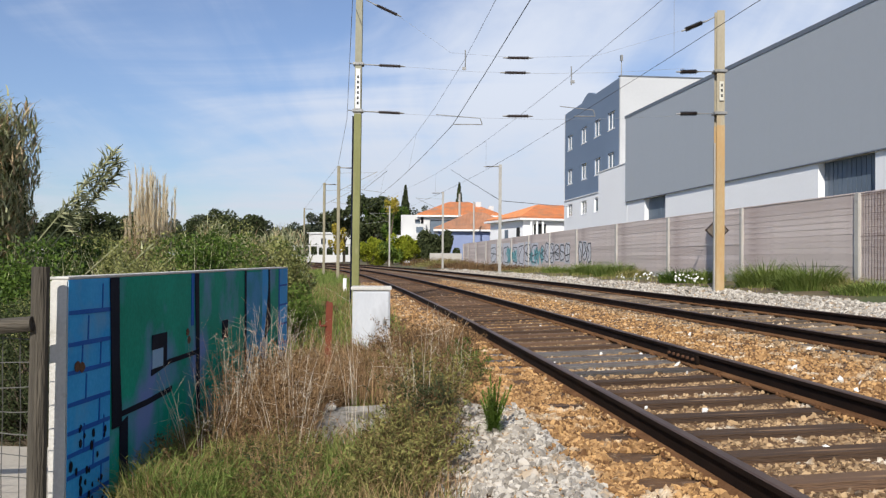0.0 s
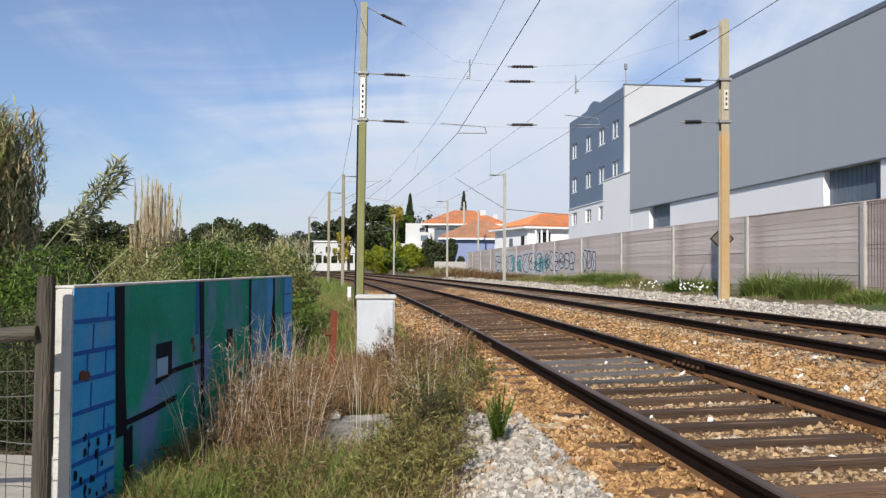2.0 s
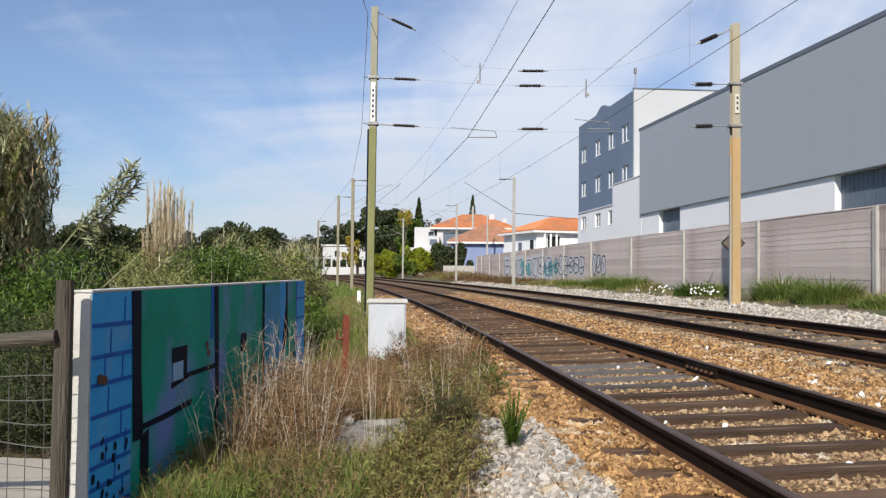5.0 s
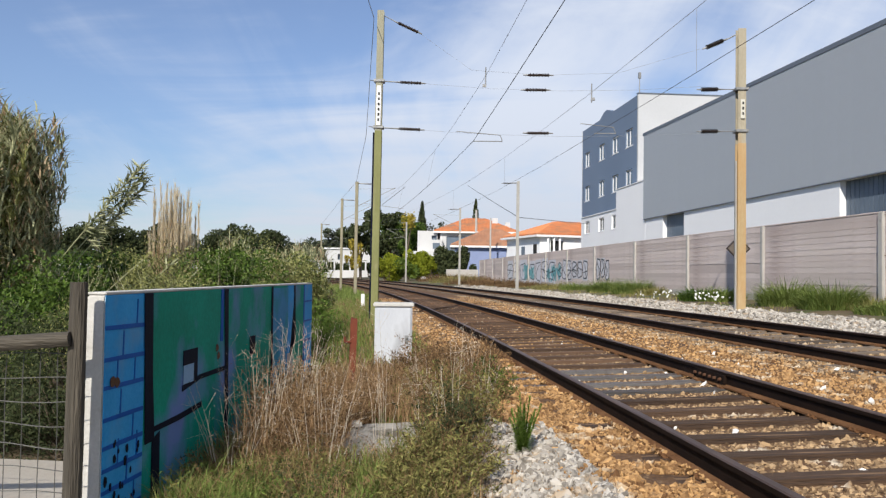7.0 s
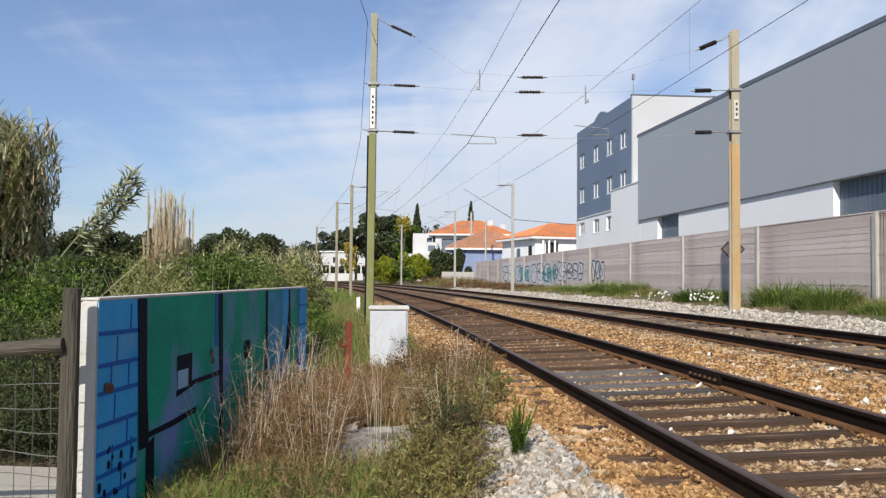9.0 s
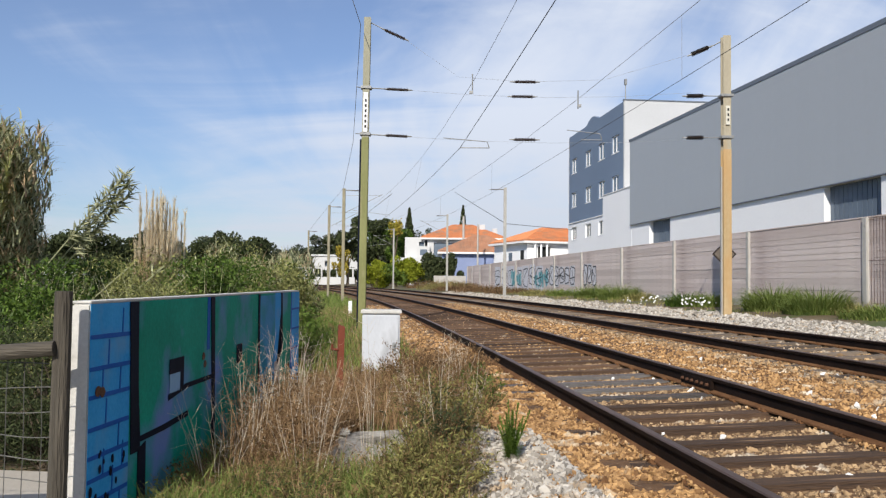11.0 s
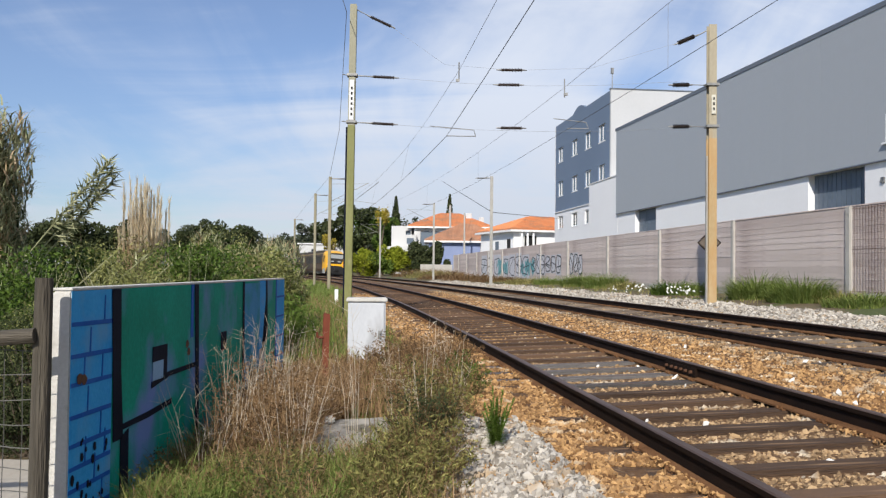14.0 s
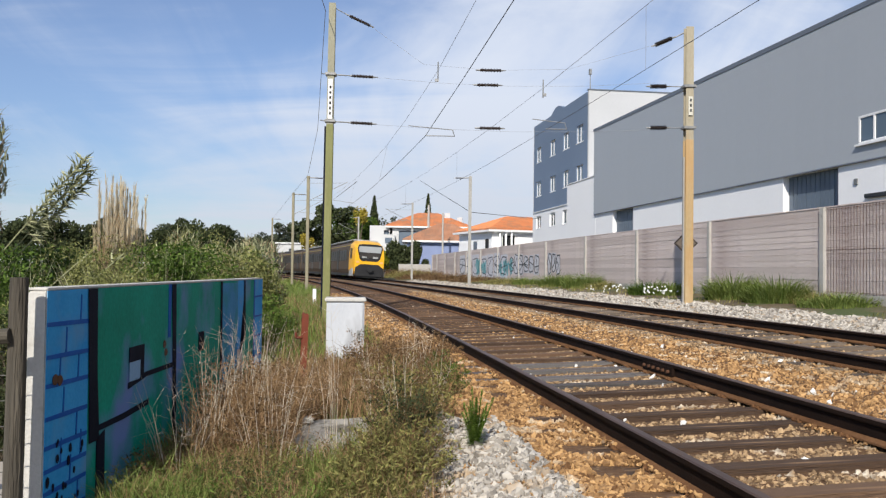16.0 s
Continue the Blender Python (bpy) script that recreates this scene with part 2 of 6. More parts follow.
wood_grey = mat("wood_grey", (0.028, 0.023, 0.017), (0.135, 0.115, 0.088), 3, fine=14, stretch=(7, 7, 0.5), spots=(0.05, 0.045, 0.035), spot_at=0.6, spot_scale=1.2, spot_soft=0.1, bump=0.8)
wood_rail = mat("wood_rail", (0.028, 0.023, 0.017), (0.135, 0.115, 0.088), 3, fine=14, stretch=(0.5, 7, 7), spots=(0.05, 0.045, 0.035), spot_at=0.6, spot_scale=1.2, spot_soft=0.1, bump=0.8)
paint_blue = mat("paint_blue", (0.02, 0.27, 0.62), (0.06, 0.4, 0.78), 2.2, rough=0.65, fine=40, bump=0.1, spots=(0.12, 0.33, 0.58), spot_at=0.62, spot_scale=3, spot_soft=0.1, spec=0.12)
paint_green = mat("paint_green", (0.002, 0.2, 0.135), (0.008, 0.36, 0.25), 2.2, rough=0.65, fine=40, bump=0.1, spots=(0.15, 0.24, 0.5), spot_at=0.59, spot_scale=1.5, spot_soft=0.08, stretch=(1, 1, 0.8), spec=0.12)
paint_violet = mat("paint_violet", (0.02, 0.22, 0.4), (0.07, 0.3, 0.55), 2.5, rough=0.65, fine=40, bump=0.1, spots=(0.02, 0.25, 0.24), spot_at=0.57, spot_scale=3, spot_soft=0.1, spec=0.12)
paint_black = mat("paint_black", (0.004, 0.006, 0.014), (0.012, 0.016, 0.032), 4, rough=0.7, bump=0.1, spec=0.08)
paint_line = mat("paint_line", (0.005, 0.08, 0.36), (0.015, 0.12, 0.46), 4, rough=0.6, bump=0.1, spec=0.12)
train_yellow = mat("train_yellow", (0.8, 0.4, 0.01), (0.86, 0.47, 0.03), 1, rough=0.35, bump=0)
train_grey = mat("train_grey", (0.075, 0.055, 0.038), (0.115, 0.086, 0.06), 1, rough=0.6, bump=0.02, spec=0.15)
train_roof = mat("train_roof", (0.32, 0.32, 0.32), (0.45, 0.45, 0.44), 1, rough=0.5, bump=0.05)
train_black = mat("train_black", (0.015, 0.015, 0.017), (0.03, 0.03, 0.03), 2, rough=0.4, bump=0)
train_window = glass("train_window", (0.03, 0.025, 0.02), 0.35)
# Pale base colour stands in for sky mirrored in the windscreen.
train_screen = glass("train_screen", (0.35, 0.37, 0.38), 0.15)
lamp_glow = glow("lamp_glow", (1.0, 0.42, 0.2), 0.75)
graffiti_teal = mat("graffiti_teal", (0.12, 0.34, 0.38), (0.2, 0.45, 0.48), 3, bump=0)
graffiti_faded = mat("graffiti_faded", (0.34, 0.42, 0.43), (0.46, 0.5, 0.5), 3, bump=0)
graffiti_grey = mat("graffiti_grey", (0.5, 0.5, 0.54), (0.66, 0.66, 0.7), 3, bump=0)
graffiti_dark = mat("graffiti_dark", (0.02, 0.025, 0.035), (0.05, 0.06, 0.07), 3, bump=0)
grass_green = mat("grass_green", (0.07, 0.125, 0.022), (0.31, 0.36, 0.105), 0.9, rough=0.7, bump=0, island=0.6, leaf=0.3, space="World")
grass_mixed = mat("grass_mixed", (0.07, 0.09, 0.022), (0.5, 0.43, 0.17), 0.6, rough=0.75, bump=0, island=0.6, leaf=0.3, space="World")
grass_dry = mat("grass_dry", (0.11, 0.052, 0.023), (0.54, 0.365, 0.2), 0.8, rough=0.8, bump=0, island=0.7, leaf=0.15, space="World")
grass_pale = mat("grass_pale", (0.45, 0.38, 0.29), (0.76, 0.68, 0.56), 0.8, rough=0.8, bump=0, island=0.6, leaf=0.2, space="World")
weed_brown = mat("weed_brown", (0.03, 0.017, 0.009), (0.36, 0.225, 0.115), 1.5, rough=0.85, bump=0, island=0.7, leaf=0.12, space="World")
scrub_olive = mat("scrub_olive", (0.03, 0.045, 0.01), (0.4, 0.4, 0.15), 0.9, rough=0.7, bump=0, island=0.72, leaf=0.2, space="World")
weed_olive = mat("weed_olive", (0.025, 0.03, 0.008), (0.38, 0.35, 0.12), 1.5, rough=0.85, bump=0, island=0.7, leaf=0.15, space="World")
leaf_green = mat("leaf_green", (0.01, 0.03, 0.005), (0.14, 0.215, 0.04), 0.8, rough=0.5, bump=0, island=0.62, leaf=0.2, space="World")
leaf_bright = mat("leaf_bright", (0.06, 0.11, 0.018), (0.2, 0.27, 0.06), 1.2, rough=0.6, bump=0, island=0.6, leaf=0.3, space="World")
leaf_reed = mat("leaf_reed", (0.03, 0.055, 0.014), (0.64, 0.63, 0.38), 1.6, rough=0.6, bump=0, island=0.75, leaf=0.25, space="World")
leaf_sprout = mat("leaf_sprout", (0.07, 0.14, 0.02), (0.26, 0.36, 0.08), 1.2, rough=0.6, bump=0, island=0.6, leaf=0.35, space="World")
leaf_lime = mat("leaf_lime", (0.15, 0.2, 0.015), (0.36, 0.38, 0.04), 0.5, rough=0.7, bump=0, island=0.6, leaf=0.3, space="World")
leaf_dark = mat("leaf_dark", (0.018, 0.028, 0.012), (0.085, 0.1, 0.042), 0.3, rough=0.75, bump=0, island=0.55, leaf=0.1, space="World")
# Greyer than leaf_dark, with distance haze put into the leaf colour.
leaf_far = mat("leaf_far", (0.03, 0.042, 0.03), (0.1, 0.115, 0.07), 0.12, rough=0.85, bump=0, island=0.6, leaf=0.1, space="World")
mimosa = mat("mimosa", (0.26, 0.21, 0.03), (0.45, 0.36, 0.06), 0.5, rough=0.8, bump=0, island=0.5, leaf=0.2, space="World")
plume = mat("plume", (0.62, 0.53, 0.38), (0.94, 0.86, 0.68), 2, rough=0.9, bump=0, island=0.6, leaf=0.5, space="World")
plume_stalk = mat("plume_stalk", (0.3, 0.19, 0.1), (0.7, 0.55, 0.36), 2, rough=0.9, bump=0, island=0.65, leaf=0.3, space="World")
sign_back = mat("sign_back", (0.1, 0.08, 0.065), (0.17, 0.14, 0.115), 5, rough=0.7)
bark = mat("bark", (0.08, 0.06, 0.04), (0.18, 0.14, 0.1), 4, stretch=(4, 4, 0.6), space="World")
flower_white = mat("flower_white", (0.75, 0.75, 0.72), (0.85, 0.85, 0.8), 3, bump=0)
path_sand = mat("path_sand", (0.34, 0.3, 0.25), (0.46, 0.42, 0.36), 2, fine=40, space="World")

# ---- building tools ----
def part(name, bm, material, parent=None, label="", m=None):
    """Links a bmesh as one mesh object under a thing or a part."""
    me = bpy.data.meshes.new(name)
    bm.to_mesh(me)
    bm.free()
    me.materials.append(material)
    ob = new(name, me)
    ob.parent = parent
    if m is not None:
        ob.matrix_basis = m
    return tagged(ob, label)


def piece(name, me, parent, m):
    ob = new(name, me)
    ob.parent, ob.matrix_basis = parent, m
    return ob


def soup(name, verts, faces, material, parent=None, label="", smooth=False):
    """Links arrays of corners and faces as one mesh object."""
    me = bpy.data.meshes.new(name)
    verts, faces = np.asarray(verts, dtype=np.float64), np.asarray(faces, dtype=np.int64)
    me.from_pydata(verts.tolist(), [], faces.tolist())
    me.materials.append(material)
    if smooth:
        me.shade_smooth()
    ob = new(name, me)
    ob.parent = parent
    return tagged(ob, label)


def thing(name, label, category, group="", kind="", m=None):
    ob = new(name)
    ob.empty_display_size = 0.1
    if m is not None:
        ob.matrix_basis = m
    return tagged(ob, label, category, group, kind)


def box(bm, x0, x1, y0, y1, z0, z1, bevel=0.0, m=None):
    mm = Matrix.Translation(((x0 + x1) / 2, (y0 + y1) / 2, (z0 + z1) / 2)) @ Matrix.Diagonal((abs(x1 - x0), abs(y1 - y0), abs(z1 - z0), 1))
    r = bmesh.ops.create_cube(bm, size=1, matrix=(m @ mm) if m is not None else mm)
    if bevel:
        vs = set(r["verts"])
        bmesh.ops.bevel(bm, geom=[e for e in bm.edges if e.verts[0] in vs and e.verts[1] in vs], offset=bevel, segments=2, affect="EDGES", clamp_overlap=True)
    return bm


def boxed(*a, **k):
    return box(bmesh.new(), *a, **k)


def rod(bm, a, b, r0, r1=None, seg=8):
    a, b = Vector(a), Vector(b)
    d = b - a
    m = Matrix.Translation((a + b) / 2) @ d.to_track_quat("Z", "Y").to_matrix().to_4x4()
    bmesh.ops.create_cone(bm, cap_ends=True, segments=seg, radius1=r0, radius2=r0 if r1 is None else r1, depth=d.length, matrix=m)
    return bm


def prism(bm, outline, depth, m=None):
    """A flat outline in x and z, thickened along y."""
    lo = [bm.verts.new((x, 0, z)) for x, z in outline]
    hi = [bm.verts.new((x, depth, z)) for x, z in outline]
    n = len(outline)
    bm.faces.new(lo)
    bm.faces.new(hi[::-1])
    for i in range(n):
        bm.faces.new((lo[i], hi[i], hi[(i + 1) % n], lo[(i + 1) % n]))
    bmesh.ops.recalc_face_normals(bm, faces=bm.faces)
    if m is not None:
        bmesh.ops.transform(bm, matrix=m, verts=bm.verts)
    return bm


def tube(name, pts, r, material, parent=None, label="", seg=5):
    """A thin wire through the points."""
    pts = [Vector(p) for p in pts]
    V, Fc = [], []
    for i, p in enumerate(pts):
        d = (pts[min(i + 1, len(pts) - 1)] - pts[max(i - 1, 0)]).normalized()
        s = d.cross(Vector((0, 0, 1)))
        s = s.normalized() if s.length > 1e-4 else Vector((1, 0, 0))
        u = s.cross(d)
        for k in range(seg):
            a = 2 * math.pi * k / seg
            V.append(p + (s * math.cos(a) + u * math.sin(a)) * r)
        if i:
            for k in range(seg):
                Fc.append(((i - 1) * seg + k, (i - 1) * seg + (k + 1) % seg, i * seg + (k + 1) % seg, i * seg + k))
    return soup(name, V, Fc, material, parent, label, smooth=True)


def blades(rng, pos, height, width, lean, way=None, segs=3, droop=0.6):
    """Tapered bent strips. pos (n,3); height and width (n). Returns corners and quad faces."""
    n = len(pos)
    az = rng.uniform(0, 2 * np.pi, n) if way is None else way
    lean = lean * rng.uniform(0.3, 1.0, n)
    face = az + rng.uniform(-0.9, 0.9, n) + np.pi / 2
    sx, sy = np.cos(face), np.sin(face)
    V = np.zeros((n, (segs + 1) * 2, 3))
    for k in range(segs + 1):
        f = k / segs
        out = height * lean * f ** 1.8
        up = height * f * (1 - droop * lean * f)
        c = pos + np.stack((np.cos(az) * out, np.sin(az) * out, up), 1)
        w = width * (1 - 0.9 * f ** 1.5) / 2
        V[:, 2 * k] = c - np.stack((sx * w, sy * w, 0 * w), 1)
        V[:, 2 * k + 1] = c + np.stack((sx * w, sy * w, 0 * w), 1)
    base = np.arange(n)[:, None] * (segs + 1) * 2
    Fq = np.concatenate([base + np.array([[2 * k, 2 * k + 1, 2 * k + 3, 2 * k + 2]]) for k in range(segs)], 0)
    return V.reshape(-1, 3), Fq


def leaves(rng, pos, size, flat=0.0, aspect=0.45):
    """Small folded leaf diamonds in random directions round the points."""
    n = len(pos)
    d = rng.normal(size=(n, 3))
    d[:, 2] *= 1 - flat
    d /= np.linalg.norm(d, axis=1)[:, None]
    e = rng.normal(size=(n, 3))
    e -= d * (e * d).sum(1)[:, None]
    e /= np.linalg.norm(e, axis=1)[:, None]
    s = (np.ones(n) * size * rng.uniform(0.6, 1.3, n))[:, None]
    V = np.stack((pos - d * s * 0.5, pos + e * s * aspect * 0.5, pos + d * s * 0.5, pos - e * s * aspect * 0.5), 1)
    Fq = np.arange(n)[:, None] * 4 + np.array([[0, 1, 2, 3]])
    return V.reshape(-1, 3), Fq


def twig(rng, A, B, r0, r1):
    """Three-sided tapered sticks from A to B. Returns corners and quad faces."""
    n = len(A)
    d = B - A
    d /= np.linalg.norm(d, axis=1)[:, None] + 1e-9
    s = np.cross(d, rng.normal(size=(n, 3)))
    s /= np.linalg.norm(s, axis=1)[:, None] + 1e-9
    u = np.cross(d, s)
    V = np.zeros((n, 6, 3))
    for k in range(3):
        a = 2 * np.pi * k / 3
        o = s * np.cos(a) + u * np.sin(a)
        V[:, k] = A + o * np.asarray(r0).reshape(-1, 1)
        V[:, 3 + k] = B + o * np.asarray(r1).reshape(-1, 1)
    base = np.arange(n)[:, None] * 6
    Fq = np.concatenate([base + np.array([[k, (k + 1) % 3, 3 + (k + 1) % 3, 3 + k]]) for k in range(3)], 0)
    return V.reshape(-1, 3), Fq


def merge(*sets):
    V, Fq, o = [], [], 0
    for v, f in sets:
        V.append(v)
        Fq.append(f + o)
        o += len(v)
    return np.concatenate(V), np.concatenate(Fq)


# ---- the line of the railway ----
GAP = 4.2          # between the two tracks' middles
FAR_BEND = 260.0


def mid(y):
    k = min(y, FAR_BEND)
    return 2.86 - 0.095 * y - 0.00072 * k * k - 0.00144 * k * (y - k)


def slope(y):
    return -0.095 - 0.00144 * min(y, FAR_BEND)


def on_line(n, y, z=0.0):
    """A point n metres to the right of the nearer track's middle."""
    s = slope(y)
    q = math.sqrt(1 + s * s)
    return Vector((mid(y) + n / q, y - n * s / q, z))


def off_line(x, y):
    s = slope(y)
    return (x - mid(y)) / math.sqrt(1 + s * s)


GROUND_N = (-3.0, -2.6, -1.9, -1.6, -0.95, -0.75, 0.7, 0.95, 1.3, 2.1, 2.8, 3.0, 5.4, 5.6, 6.4, 7.0, 7.8, 9.5, 11.0)
GROUND_Z = (-0.25, -0.2, -0.06, -0.01, -0.002, -0.035, 0.015, 0.045, 0.05, 0.045, 0.09, 0.075, 0.165, 0.18, 0.14, 0.18, 0.33, 0.42, 0.5)


def ground_z(x, y):
    n = off_line(x, y)
    z = float(np.interp(n, GROUND_N, GROUND_Z))
    rough = 0.02 if -2.4 < n < 7.2 else 0.06
    z += rough * noise.noise((x * 0.9, y * 0.9, 0.3))
    far = max(0.0, y - 160) if n < -3 else 0.0
    return z + 0.012 * min(far, 200)


def hull_at(P, S, z=0.0):
    """A point P metres out from the camera's start across the fence's line and S metres along it."""
    a = radians(6)
    return Vector((P * math.cos(a) - S * math.sin(a), P * math.sin(a) + S * math.cos(a), z))


def wall_frame(P, S, z=0.0):
    """Local x runs along the fence's line away from the camera, local y towards the railway."""
    a = radians(6)
    return Matrix.Translation(hull_at(P, S, z)) @ Matrix.Rotation(a + math.pi / 2, 4, "Z")

# ---- ground ----
def ground():
    ns = [-900, -500, -250, -140, -90, -60, -42, -30, -22, -17, -13, -10.5] + list(np.arange(-9, -3.1, 0.5)) + list(np.arange(-3, 12.1, 0.3)) + [13, 15, 18, 24, 34, 50, 80, 140, 250, 500, 900]
    ys = [-60, -30, -15, -8, -4, -1] + list(np.arange(1, 30, 0.5)) + list(np.arange(30, 80, 1.5)) + list(np.arange(80, 270, 8)) + [300, 380, 500, 700, 1000, 1500]
    V = []
    for y in ys:
        for n in ns:
            p = on_line(n, y) if -60 < n < 60 else Vector((mid(y) + n, y, 0))
            V.append((p.x, p.y, ground_z(p.x, p.y)))
    w = len(ns)
    Fc, slot = [], []
    for j in range(len(ys) - 1):
        for i in range(w - 1):
            Fc.append((j * w + i, j * w + i + 1, (j + 1) * w + i + 1, (j + 1) * w + i))
            slot.append(1 if -2.5 < (ns[i] + ns[i + 1]) / 2 < 7.0 else 0)
    ob = soup("ground", V, Fc, soil, None, "dry earth with thin grass beside the railway", smooth=True)
    ob.data.materials.append(ballast_base)
    ob.data.polygons.foreach_set("material_index", slot)
    tagged(ob, category="ground", kind="structure")


ground()

ICO = None


def stones(name, rng, centres, size, material, label):
    """Angular stones: squashed, knocked icosahedra."""
    global ICO
    if ICO is None:
        bm = bmesh.new()
        bmesh.ops.create_icosphere(bm, subdivisions=1, radius=1)
        bm.verts.ensure_lookup_table()
        ICO = (np.array([v.co[:] for v in bm.verts]), np.array([[v.index for v in f.verts] for f in bm.faces]))
        bm.free()
    v0, f0 = ICO
    n = len(centres)
    v = v0[None] * rng.uniform(0.5, 1.35, (n, len(v0), 1))
    v = v * (rng.uniform(0.55, 1.3, (n, 1, 3)) * np.array([1.25, 1.0, 0.62]))
    q = rng.normal(size=(n, 4))
    q /= np.linalg.norm(q, axis=1)[:, None]
    w, x, y, z = q.T
    R = np.stack((1 - 2 * (y * y + z * z), 2 * (x * y - z * w), 2 * (x * z + y * w), 2 * (x * y + z * w), 1 - 2 * (x * x + z * z), 2 * (y * z - x * w), 2 * (x * z - y * w), 2 * (y * z + x * w), 1 - 2 * (x * x + y * y)), 1).reshape(n, 3, 3)
    v = np.einsum("nij,nkj->nki", R, v) * np.asarray(size).reshape(-1, 1, 1) + centres[:, None]
    f = f0[None] + (np.arange(n) * len(v0))[:, None, None]
    ob = soup(name, v.reshape(-1, 3), f.reshape(-1, 3), material, None, label)
    return tagged(ob, category="ballast", kind="stuff")


def bed_points(rng, count, n0, n1, y0, y1, lift, keep=None):
    """Points on the bed, denser towards y0."""
    out = []
    f = rng.uniform(0, 1, (count, 2))
    for a, b in f:
        y = y0 * (y1 / y0) ** a if y0 > 0 else y0 + (y1 - y0) * a
        n = n0 + (n1 - n0) * b
        if keep and not keep(n, y):
            continue
        p = on_line(n, y)
        out.append((p.x, p.y, ground_z(p.x, p.y) + lift))
    return np.array(out)


RAIL_N = (-0.87, 0.87, GAP - 0.87, GAP + 0.87)


def bed_keep(n, y):
    """Leaves the rails and the tops of the sleepers mostly clear."""
    if any(abs(n - r) < 0.05 for r in RAIL_N):
        return False
    for c in (0.0, GAP):
        if -1.32 < n - c < 1.32:
            ph = (y + 4.0) / 0.62 % 1.0
            if (ph < 0.235 or ph > 0.765) and noise.noise((n * 2.2, y * 2.2, 4.0)) < (0.38 if n - c > -1.0 else 0.02):
                return False
    return True


def ballast():
    rng = np.random.default_rng(3)
    edge = lambda n, y: bed_keep(n, y) and (n > -1.75 or y > 7.5 or noise.noise((n * 1.5, y * 0.9, 9)) > 0.25) and (n > -2.1 - 0.3 * noise.noise((0, y * 0.5, 2)))
    p = bed_points(rng, 46000, -2.5, 3.3, 3.2, 14, 0.004, lambda n, y: edge(n, y) and abs(n) > 0.82)
    stones("ballast_stones", rng, p, 0.012 + 0.022 * rng.random(len(p)) ** 2, stone_rust, "rust-stained tan crushed stone beside the rails")
    p = bed_points(rng, 24000, -0.82, 0.82, 3.2, 18, -0.006, bed_keep)
    stones("ballast_stones", rng, p, 0.012 + 0.02 * rng.random(len(p)) ** 2, stone_mixed, "paler crushed stone between the nearer track's rails")
    p = bed_points(rng, 20000, -2.3, 3.3, 14, 42, -0.006, bed_keep)
    stones("ballast_stones", rng, p, 0.02 + 0.018 * rng.random(len(p)), stone_rust, "rust-stained tan crushed stone further up the line")
    p = bed_points(rng, 14000, 2.6, 5.9, 8, 45, 0.004, bed_keep)
    stones("ballast_stones", rng, p, 0.022 + 0.02 * rng.random(len(p)), stone_mixed, "brown crushed stone between the second track's sleepers")
    p = bed_points(rng, 16000, -2.1, -0.93, 3.2, 12, 0.002, bed_keep)
    stones("ballast_stones", rng, p, 0.009 + 0.014 * rng.random(len(p)) ** 2, stone_rust, "fine rust-brown chippings beside the rail")
    p = bed_points(rng, 9000, -2.65, -1.55, 3.2, 7.8, 0.012, lambda n, y: noise.noise((n * 1.5, y * 0.9, 9)) < 0.35 and n > -2.5 - 0.2 * noise.noise((0, y * 0.7, 2)))
    stones("pale_ballast", rng, p, 0.014 + 0.026 * rng.random(len(p)) ** 2, stone_pale, "fresh pale grey crushed stone at the edge of the bed")
    p = bed_points(rng, 26000, 5.7, 8.6, 9, 70, 0.02, lambda n, y: n < 8.0 + 0.5 * noise.noise((n, y * 0.4, 3)))
    stones("pale_ballast", rng, p, 0.04 + 0.025 * rng.random(len(p)), stone_pale, "clean light grey crushed stone along the second track")
    f = rng.uniform(0, 1, (9000, 2))
    p = np.array([(q.x, q.y, ground_z(q.x, q.y) + 0.01) for q in (on_line(-2.1 + 8.0 * b, -4 + 7.4 * a) for a, b in f if bed_keep(-2.1 + 8.0 * b, -4 + 7.4 * a))])
    stones("ballast_stones", rng, p, 0.022 + 0.022 * rng.random(len(p)), stone_rust, "rust-stained crushed stone beside the camera")
    for r0 in RAIL_N:
        p = bed_points(rng, 2600 if r0 < 2 else 1500, r0 - 0.13, r0 + 0.13, 3.2 if r0 < 2 else 8, 16 if r0 < 2 else 40, 0.03 if r0 < 2 else 0.02, lambda n, y: abs(n - r0) > 0.058 and noise.noise((n * 3, y * 1.7, 8)) > 0.0)
        stones("ballast_stones", rng, p, 0.008 + 0.014 * rng.random(len(p)) ** 2, stone_rust, "rusty chippings lying over the foot of the rail")
    p = bed_points(rng, 90, -0.7, 5.0, 4.5, 30, 0.02, lambda n, y: abs(n) > 0.97 or abs(n) < 0.77)
    stones("white_stones", rng, p, 0.018 + 0.022 * rng.random(len(p)) ** 2, stone_white, "scattered white stones between the sleepers")


ballast()


